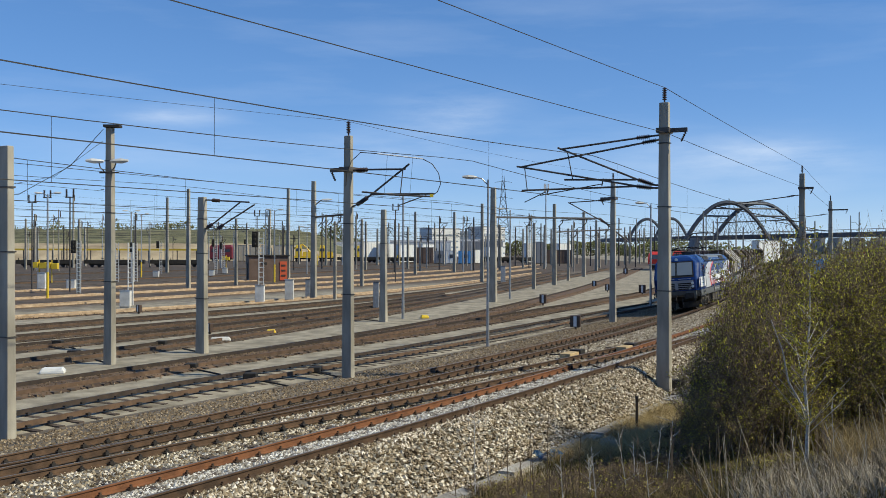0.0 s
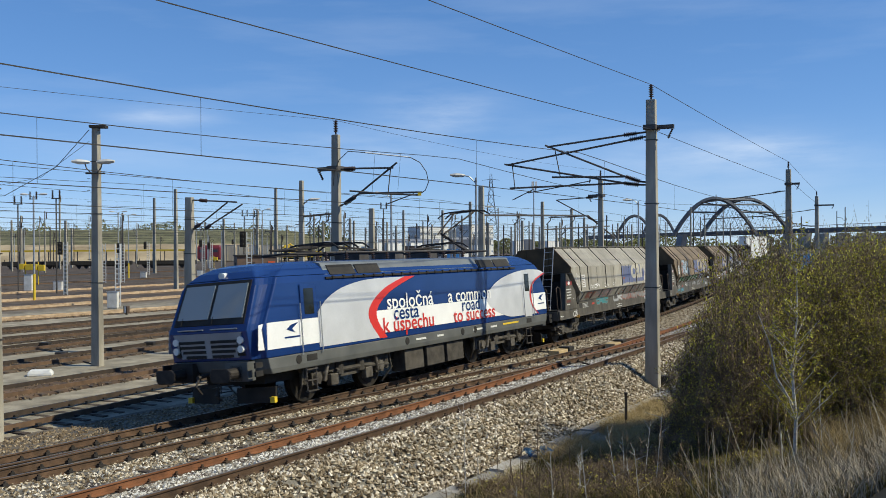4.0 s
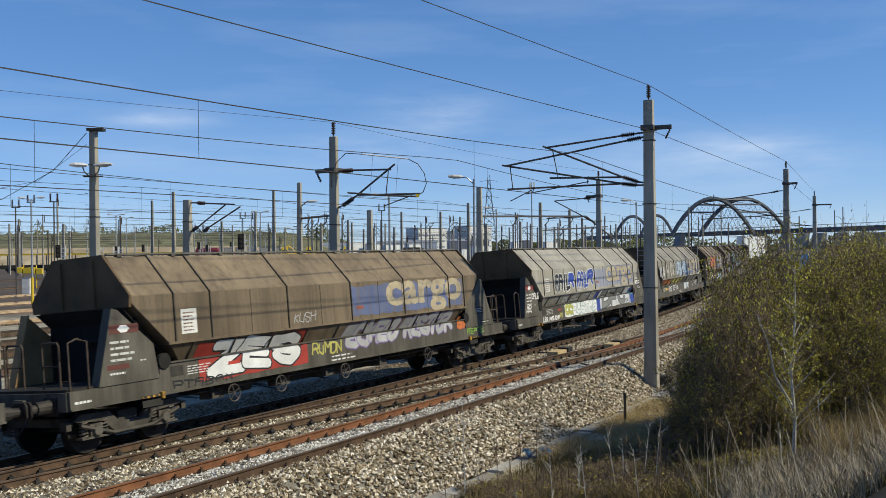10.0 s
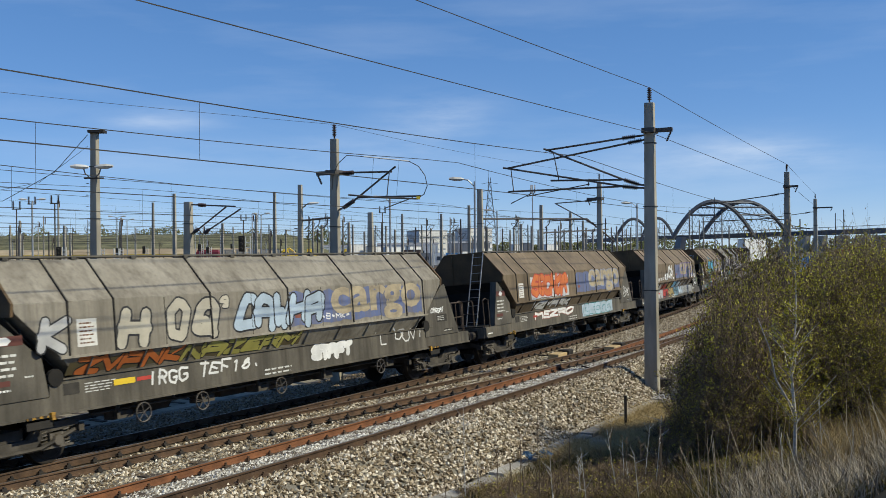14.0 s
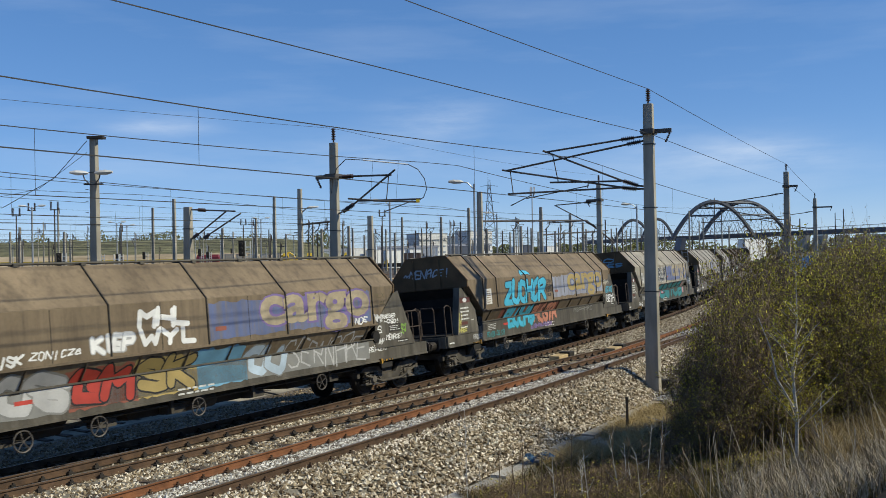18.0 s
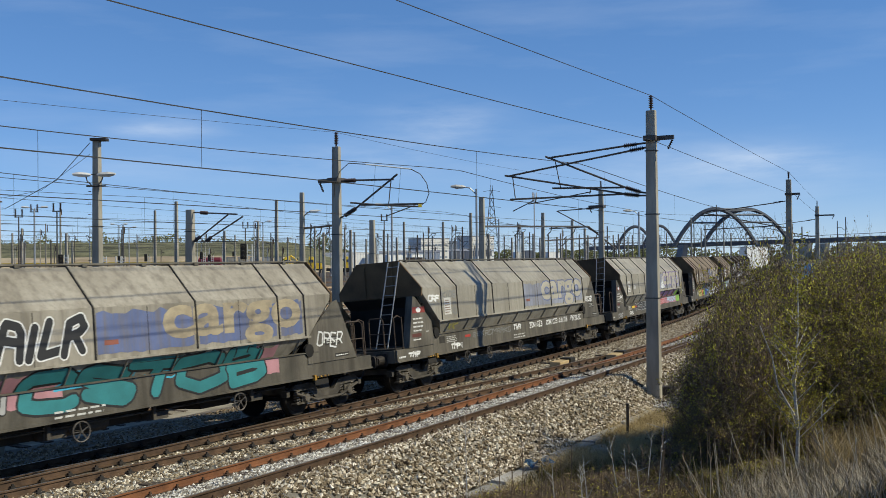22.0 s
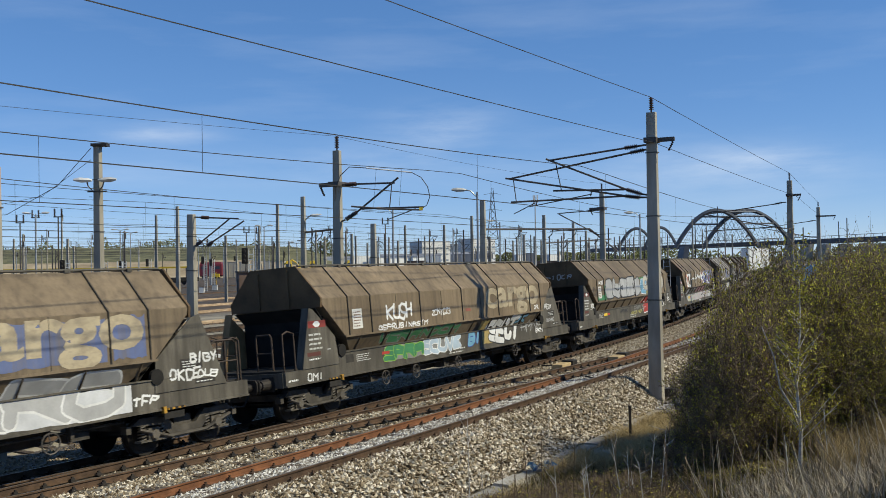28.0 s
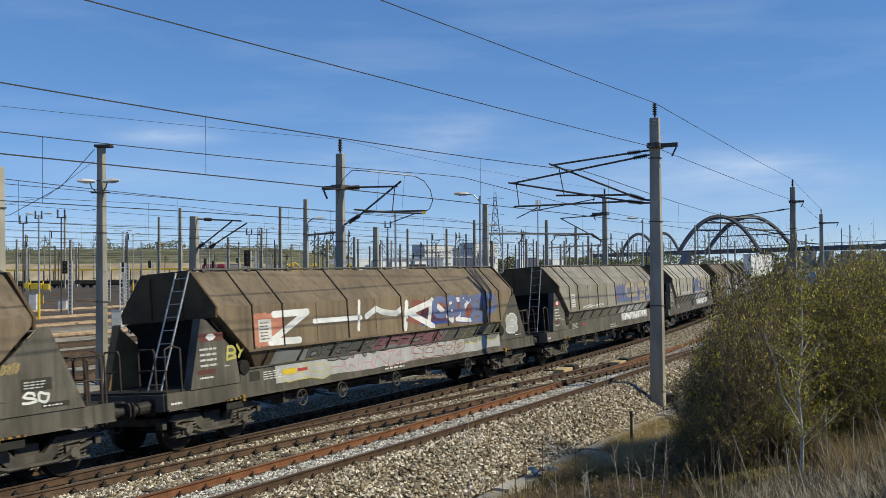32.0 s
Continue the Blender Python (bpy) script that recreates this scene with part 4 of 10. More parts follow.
def signal_mast(x, y, hgt, heads=1):
    th = thing("signal_mast", Matrix.Translation((x, y, YARD_Z)), "white lattice signal mast with a black signal head", "signal", "yard signals")
    g = Geo()
    for s in (-0.19, 0.19):
        part("upright", Geo().box((s, 0, hgt / 2), (0.07, 0.10, hgt)), OFFWHITE, th)
    k = int(hgt / 0.4)
    rung = Geo().box((0, 0, 0), (0.34, 0.05, 0.09)).mesh("rung", OFFWHITE)
    for i in range(k):
        part("rung", rung, None, th, at=Matrix.Translation((0, 0, 0.2 + i * 0.4)))
    if heads:
        h2 = Geo()
        h2.box((-0.5, -0.1, hgt - 0.6), (0.5, 0.12, 1.3))
        for i in range(3):
            h2.cyl((-0.5, -0.18, hgt - 1.0 + i * 0.4), (-0.5, -0.4, hgt - 1.0 + i * 0.4), 0.12, None, 10)
        part("signal_head", h2, BLACK, th, "black signal head with hoods", bevel=0.03)
        part("bracket", Geo().box((-0.3, 0, hgt - 0.8), (0.5, 0.06, 0.08)), IRON, th)


SIGNALS = [(-36.8, 97.1, 5.3), (-43.9, 129.5, 5.3), (-25.0, 76.9, 5.0), (-41.4, 129.5, 5.3), (-49.6, 168.9, 5.8), (-39.9, 168.9, 6.1), (-42.2, 185.0, 5.7), (-15.0, 79.3, 5.9), (-52.9, 259.0, 6.9)]
for x, y, hgt in SIGNALS:
    signal_mast(x, y, hgt, 0 if y < 78 else 1)


def cabinet(x, y, w, hgt):
    th = thing("relay_cabinet", Matrix.Translation((x, y, YARD_Z)), "pale grey relay cabinet on a low plinth", "cabinet", "relay cabinets")
    part("body", Geo().box((0, 0, 0.12 + hgt / 2), (w, w * 0.6, hgt)), OFFWHITE, th, bevel=0.02)
    part("plinth", Geo().box((0, 0, 0.04), (w * 0.9, w * 0.5, 0.2)), CONCRETE, th)
    part("roof", Geo().box((0, 0, 0.14 + hgt), (w + 0.08, w * 0.6 + 0.08, 0.05)), STEEL, th)
    part("door", Geo().box((0, -w * 0.3 - 0.008, 0.12 + hgt / 2), (w * 0.86, 0.012, hgt * 0.9)), OFFWHITE, th)


CABINETS = [(-24.2, 73.3, 0.78, 1.21), (-15.1, 79.3, 0.75, 1.4), (-13.2, 82.6, 0.73, 1.75), (-43.8, 105.0, 0.86, 1.73), (-40.6, 105.0, 0.93, 0.99), (-44.6, 149.4, 0.88, 0.88), (-37.4, 155.4, 0.82, 0.91), (-39.2, 172.6, 0.91, 0.91)]
for row in CABINETS:
    cabinet(*row)
for x, y, w, hgt in [(-12.4, 88.3, 0.42, 1.7), (-5.1, 73.3, 0.42, 2.0), (8.1, 129.5, 0.61, 2.2)]:
    th = thing("cable_pillar", Matrix.Translation((x, y, YARD_Z)), "slim grey cable pillar in the yard", "pillar", "cable pillars")
    part("body", Geo().box((0, 0, hgt / 2), (w, w, hgt)), STEEL, th, bevel=0.03)
    part("cap", Geo().box((0, 0, hgt + 0.03), (w + 0.06, w + 0.06, 0.06)), DARK_STEEL, th)


def dwarf_signal(x, y, w, hgt):
    th = thing("dwarf_signal", pose(x, y, YARD_Z, 0, 0, -20), "low brown ground signal with a white stripe", "signal", "ground signals")
    part("box", Geo().box((0, 0, hgt * 0.58), (w, 0.3, hgt * 0.8)), RUST_DARK, th, bevel=0.03)
    part("white_stripe", Geo().box((0, -0.155, hgt * 0.58), (w * 0.3, 0.012, hgt * 0.7)), WHITE, th)
    part("post", Geo().box((0, 0, hgt * 0.1), (0.1, 0.1, hgt * 0.3)), IRON, th)


RUST_DARK = surf("dark brown enamel", (0.035, 0.022, 0.015), (0.075, 0.045, 0.03), 4, 0.6, 0, 0.1, 30, 0.08)
for row in [(7.5, 54.3, 0.58, 0.83), (8.1, 77.7, 0.55, 0.91), (19.9, 95.9, 0.68, 1.02), (18.0, 114.2, 0.54, 0.81), (32.1, 168.9, 0.79, 1.19), (17.5, 102.2, 0.48, 0.84), (-21.2, 67.0, 0.32, 0.63), (-12.4, 51.1, 0.27, 0.6)]:
    dwarf_signal(*row)


def point_cover(x, y, w, t, mat, label):
    g = Geo()
    sec = lambda k, z: [(-w / 2 * k, -0.22 * k, z), (w / 2 * k, -0.22 * k, z), (w / 2 * k, 0.22 * k, z), (-w / 2 * k, 0.22 * k, z)]
    g.rings([sec(1.0, 0), sec(1.0, 0.10), sec(0.8, 0.22)])
    th = part("point_motor_cover", g, mat, at=pose(x, y, t, 0, 0, 12), bevel=0.03)
    tagged(th, label, "cover", "point motor covers")


point_cover(-14.2, 35.0, 0.85, YARD_Z, WHITE, "low white point motor cover beside a yard track")
point_cover(-10.9, 47.1, 1.0, YARD_Z, OFFWHITE, "low pale point motor cover beside a yard track")
point_cover(-9.2, 51.5, 0.5, YARD_Z, YELLOW, "small yellow cover beside a yard track")
point_cover(-1.2, 63.0, 0.5, YARD_Z, YELLOW, "small yellow cover beside a yard track")
for s, n, w in ((24.0, 2.35, 0.95), (20.6, 3.4, 0.9)):
    x, y, h = line(s)
    th = thing("point_motor", pose(x - math.sin(h) * n, y + math.cos(h) * n, 0.02, 0, 0, math.degrees(h)), "pale timber box of a point motor between the rails", "point motor", "point motors")
    part("box", Geo().box((0, 0, 0.06), (w, 0.42, 0.2)), surf("pale weathered timber", (0.34, 0.24, 0.12), (0.50, 0.37, 0.2), 3, 0.9, 0, 0.3, 30, 0.1), th, bevel=0.02)
    part("rod", Geo().cyl((0, -0.2, 0.05), (0, -0.8, 0.05), 0.025, None, 6), IRON, th)
    part("motor", Geo().box((-0.85, 0, 0.08), (0.5, 0.45, 0.26)), BLACK, th, bevel=0.03)


def gantry(p, q, label):
    p, q = Vector(p), Vector(q)
    th = thing("gantry_beam", Matrix(), label, "gantry", "gantry beams")
    part("beam", Geo().cyl(p, q, 0.09, None, 6), DARK_STEEL, th)
    for t in (0.3, 0.6, 0.85):
        c = p.lerp(q, t)
        part("drop_bracket", Geo().pipe([c, c - Vector((0.1, 0, 0.5)), c - Vector((0.5, 0, 0.9))], 0.05, 5), DARK_STEEL, th)


gantry((4.3, 82.2, 6.8), (17.0, 104.0, 7.4), "long dark steel beam carried between two masts")
gantry((17.0, 104.0, 7.4), (21.5, 112.0, 5.0), "slanting dark steel strut of a gantry")
gantry((-11.6, 86.2, 6.9), (-8.5, 84.5, 7.1), "short dark steel beam on a mast")
gantry((14.0, 120.8, 6.2), (26.0, 140.0, 7.0), "long dark steel beam carried between two masts")
th = thing("mast_lamp", Matrix.Translation((-11.4, 85.9, 0)), "pale floodlamp clamped to a concrete mast", "lamp")
part("arm", Geo().pipe([(0, 0, 8.0), (0.35, 0, 8.3), (0.6, 0, 8.45)], 0.05, 6), DARK_STEEL, th)
g = Geo()
lamp_head(g, None, Vector((0.5, 0, 8.45)), 1.4)
part("lamp_head", g, OFFWHITE, th)
x, y = 5.05, 25.0
th = thing("marker_post", pose(x, y, -0.70), "thin dark steel marker post by the path", "post")
part("post", Geo().box((0, 0, 0.45), (0.06, 0.06, 1.0)), IRON, th)
part("cap", Geo().box((0, 0, 0.96), (0.08, 0.08, 0.03)), IRON, th)
# concrete kerb along the foot of the ballast
th = thing("path_kerb", Matrix(), "grey concrete kerb along the foot of the ballast", "kerb", "", "structure")
KERB = Geo().box((0, 0, 0), (0.98, 0.36, 0.34)).mesh("kerb stone", CONCRETE_OLD)
for s in np.arange(6, 56, 1.0):
    x, y, h = line(s)
    part("kerb_stone", KERB, None, th, at=pose(x - math.sin(h) * 7.42, y + math.cos(h) * 7.42, -0.79 + 0.03 * math.sin(s * 2.3), 0, 0, math.degrees(h)))

# ---- the train ----
HOPPER_L, LOCO_L = 19.9, 18.98
def grimy(m, dark=(0.05, 0.036, 0.024), amount=0.46, fine=True):
    """Runs of brown dirt down a painted side."""
    n, l = m.node_tree.nodes, m.node_tree.links
    b = n["Principled BSDF"]
    was = b.inputs["Base Color"].links[0].from_socket
    co, mp, nz, rp, mix = (n.new("ShaderNode" + k) for k in ("TexCoord", "Mapping", "TexNoise", "ValToRGB", "Mix"))
    mp.inputs["Scale"].default_value = (3.2, 3.2, 0.22)
    nz.inputs["Scale"].default_value, nz.inputs["Detail"].default_value = 1.6, 7
    info = n.new("ShaderNodeObjectInfo")
    l.new(info.outputs["Random"], mp.inputs["Location"])
    rp.color_ramp.elements[0].position, rp.color_ramp.elements[1].position = 0.46, 0.72
    rp.color_ramp.elements[1].color = (amount, amount, amount, 1)
    mix.data_type = "RGBA"
    mix.inputs["B"].default_value = (*dark, 1)
    l.new(co.outputs["Object"], mp.inputs["Vector"])
    l.new(mp.outputs["Vector"], nz.inputs["Vector"])
    l.new(nz.outputs["Fac"], rp.inputs["Fac"])
    l.new(rp.outputs["Color"], mix.inputs["Factor"])
    l.new(was, mix.inputs["A"])
    last = mix.outputs["Result"]
    if fine:
        # a second layer of short thin streaks and scuffs
        mp2, nz2, rp2, mix2 = (n.new("ShaderNode" + k) for k in ("Mapping", "TexNoise", "ValToRGB", "Mix"))
        mp2.inputs["Scale"].default_value = (9.0, 9.0, 1.1)
        nz2.inputs["Scale"].default_value, nz2.inputs["Detail"].default_value, nz2.inputs["Roughness"].default_value = 1.3, 9, 0.7
        rp2.color_ramp.elements[0].position, rp2.color_ramp.elements[1].position = 0.50, 0.80
        rp2.color_ramp.elements[1].color = (amount * 1.1, amount * 1.1, amount * 1.1, 1)
        mix2.data_type = "RGBA"
        mix2.inputs["B"].default_value = (*[v * 1.3 for v in dark], 1)
        l.new(info.outputs["Random"], mp2.inputs["Location"])
        l.new(co.outputs["Object"], mp2.inputs["Vector"])
        l.new(mp2.outputs["Vector"], nz2.inputs["Vector"])
        l.new(nz2.outputs["Fac"], rp2.inputs["Fac"])
        l.new(rp2.outputs["Color"], mix2.inputs["Factor"])
        l.new(last, mix2.inputs["A"])
        last = mix2.outputs["Result"]
    l.new(last, b.inputs["Base Color"])
    return m


GREY_SIDE = grimy(surf("weathered grey-beige wagon paint", (0.20, 0.178, 0.140), (0.325, 0.297, 0.245), 0.9, 0.7, 0.0, 0.12, 12, 0.10, 0.35))
BROWN_SIDE = grimy(surf("dirty brown wagon paint", (0.120, 0.087, 0.052), (0.212, 0.158, 0.099), 0.8, 0.75, 0.0, 0.12, 12, 0.10, 0.35), (0.04, 0.028, 0.018), 0.5)
PALE_SIDE = grimy(surf("chalky pale wagon paint", (0.235, 0.217, 0.180), (0.355, 0.332, 0.28), 0.9, 0.7, 0.0, 0.12, 12, 0.10, 0.35), (0.09, 0.07, 0.05), 0.35)
BROWN_END = surf("dark brown end wall", (0.052, 0.030, 0.012), (0.135, 0.082, 0.036), 1.2, 0.8, 0, 0.2, 15, 0.1)
SOLE = grimy(surf("grey solebar paint", (0.056, 0.050, 0.039), (0.135, 0.120, 0.095), 1.6, 0.7, 0.05, 0.15, 20, 0.1, 0.5), (0.03, 0.024, 0.017), 0.7)
AXLE = surf("greasy grey casting", (0.075, 0.065, 0.052), (0.19, 0.168, 0.14), 5.0, 0.5, 0.4, 0.2, 30, 0.1)
BOGIE = surf("dusty bogie iron", (0.030, 0.026, 0.022), (0.090, 0.079, 0.066), 3.0, 0.85, 0.1, 0.3, 30, 0.1)
WHEEL = surf("worn wheel steel", (0.012, 0.010, 0.008), (0.035, 0.029, 0.024), 4.0, 0.6, 0.4, 0.1, 40, 0.05)
BROWN_LEG = surf("rusty brown leg plate", (0.18, 0.105, 0.042), (0.34, 0.205, 0.09), 1.5, 0.8, 0, 0.2, 15, 0.1)
# near-black colour that stands in for deep shade in the wagon ends
VOID_SHADE = surf("painted black shade", (0.006, 0.0055, 0.005), (0.016, 0.014, 0.012), 3.0, 0.95, 0, 0.1, 30, 0.05)
RUST_METAL = surf("rusty metal", (0.09, 0.045, 0.025), (0.18, 0.09, 0.05), 4.0, 0.85, 0.1, 0.3, 30, 0.1)
RAIL_IRON = surf("brown railing iron", (0.035, 0.025, 0.018), (0.085, 0.058, 0.042), 5.0, 0.8, 0.1, 0.2, 40, 0.1)
GROOVE = surf("dirty black seam", (0.02, 0.018, 0.015), (0.045, 0.04, 0.034), 5.0, 0.85, 0, 0.1, 30, 0.05)
DECAL_RED = plain("faded red panel", (0.24, 0.035, 0.028), 0.7)
DECAL_DULL = plain("grimy dark red panel", (0.11, 0.034, 0.026), 0.8)


def wheel_geo(r, yw, spokes=0):
    g = Geo()
    g.cyl((0, -1.0, 0), (0, 1.0, 0), 0.08, None, 10)
    for s in (-1, 1):
        g.cyl((0, s * (yw - 0.07), 0), (0, s * (yw + 0.065), 0), r, r - 0.006, 28)
        g.cyl((0, s * (yw - 0.10), 0), (0, s * (yw - 0.07), 0), r + 0.028, r + 0.028, 28)
        g.cyl((0, s * (yw + 0.065), 0), (0, s * (yw + 0.075), 0), r * 0.80, r * 0.78, 24)
        g.cyl((0, s * (yw + 0.075), 0), (0, s * (yw + 0.11), 0), r * 0.28, r * 0.22, 14)
        for a in range(4):
            c = Vector((math.cos(a * math.pi / 2) * r * 0.52, s * (yw + 0.08), math.sin(a * math.pi / 2) * r * 0.52))
            g.cyl(c, c + Vector((0, s * 0.012, 0)), r * 0.10, None, 8)
    return g


WAGON_WHEEL = wheel_geo(0.46, 0.75).mesh("wagon wheelset", WHEEL)
LOCO_WHEEL = wheel_geo(0.62, 0.75).mesh("locomotive wheelset", WHEEL)


def axle_box_geo(s):
    g = Geo()
    g.box((0, s * 1.02, 0.46), (0.30, 0.20, 0.28))
    g.cyl((0, s * 1.12, 0.46), (0, s * 1.19, 0.46), 0.12, 0.10, 12)
    g.box((0, s * 1.03, 0.335), (0.72, 0.2, 0.04))
    return g


def spring_mesh():
    return Geo().pipe([(math.cos(a * 0.7) * 0.075, math.sin(a * 0.7) * 0.075, 0.355 + a * 0.0075) for a in range(46)], 0.02, 5).mesh("spring", AXLE)


SPRING = spring_mesh()


AXLE_BOX = {s: axle_box_geo(s).mesh("axle box", AXLE) for s in (-1, 1)}


def bogie_geo():
    g = Geo()
    for s in (-1, 1):
        prof = [(-1.45, 0.70), (-1.25, 0.82), (-0.55, 0.80), (-0.3, 0.55), (0.3, 0.55), (0.55, 0.80), (1.25, 0.82), (1.45, 0.70),
                (1.2, 0.66), (0.7, 0.62), (0.42, 0.36), (-0.42, 0.36), (-0.7, 0.62), (-1.2, 0.66)]
        g.plate([(x, s * 0.96, z) for x, z in prof], (0, s * 0.14, 0))
        g.box((0, s * 1.05, 0.47), (0.44, 0.06, 0.13))
        g.pipe([(-1.3, s * 1.14, 0.6), (-0.5, s * 1.16, 0.36), (0.5, s * 1.16, 0.36), (1.3, s * 1.14, 0.6)], 0.04, 6)
        for k in (-1.52, 1.52):
            g.box((k, s * 0.98, 0.62), (0.12, 0.18, 0.16))
    g.box((0, 0, 0.62), (0.5, 2.0, 0.26))
    for k in (-1.4, 1.4):
        g.box((k, 0, 0.68), (0.14, 1.9, 0.16))
    for k in (-0.35, 0.35):
        g.box((k, 0, 0.40), (0.08, 1.6, 0.14))
    return g


BOGIE_MESH = bogie_geo().mesh("bogie", BOGIE)


def buffer_geo(sx, wide=0.45, tall=0.36):
    """A buffer that points along +x or -x from its own place."""
    g = Geo()
    g.box((-sx * 0.60, 0, 0), (0.04, 0.36, 0.36))
    g.cyl((-sx * 0.60, 0, 0), (-sx * 0.25, 0, 0), 0.14, 0.13, 12)
    g.cyl((-sx * 0.30, 0, 0), (-sx * 0.03, 0, 0), 0.095, None, 12)
    sec = lambda x, k: [(x, a * wide / 2 * k, b * tall / 2 * k) for a, b in ((-1, -0.6), (-0.75, -1), (0.75, -1), (1, -0.6), (1, 0.6), (0.75, 1), (-0.75, 1), (-1, 0.6))]
    g.rings([sec(-sx * 0.04, 0.95), sec(-sx * 0.015, 1.0), sec(0, 0.93)])
    return g


BUFFER = {s: buffer_geo(s).mesh("buffer", IRON) for s in (-1, 1)}


def hand_wheel_mesh(r=0.2):
    g = Geo()
    n = 14
    ring = [Vector((math.cos(2 * math.pi * i / n) * r, 0, math.sin(2 * math.pi * i / n) * r)) for i in range(n + 1)]
    g.pipe(ring, 0.018, 5)
    for i in range(0, n, 3):
        g.cyl((0, 0, 0), ring[i], 0.012, None, 4)
    g.cyl((0, -0.35, 0), (0, 0.02, 0), 0.03, None, 8)
    return g.mesh("handwheel", DARK_STEEL)


HAND_WHEEL = hand_wheel_mesh()
RIBS = [3.36, 4.47, 7.2, 9.92, 12.64, 15.36, 16.36]


def hopper_slices():
    # height, half width, set-back of the ends from the buffers
    return [(1.56, 1.17, 3.75), (2.0, 1.50, 3.2), (2.92, 1.50, 2.22), (3.08, 1.50, 2.18), (3.95, 0.76, 2.26)]


def slab(a, b):
    L = HOPPER_L
    ring = lambda z, w, k: [(L / 2 - k, w, z), (L / 2 - k, -w, z), (-L / 2 + k + 0.25, -w, z), (-L / 2 + k + 0.25, w, z)]
    return Geo().rings([ring(*a), ring(*b)])


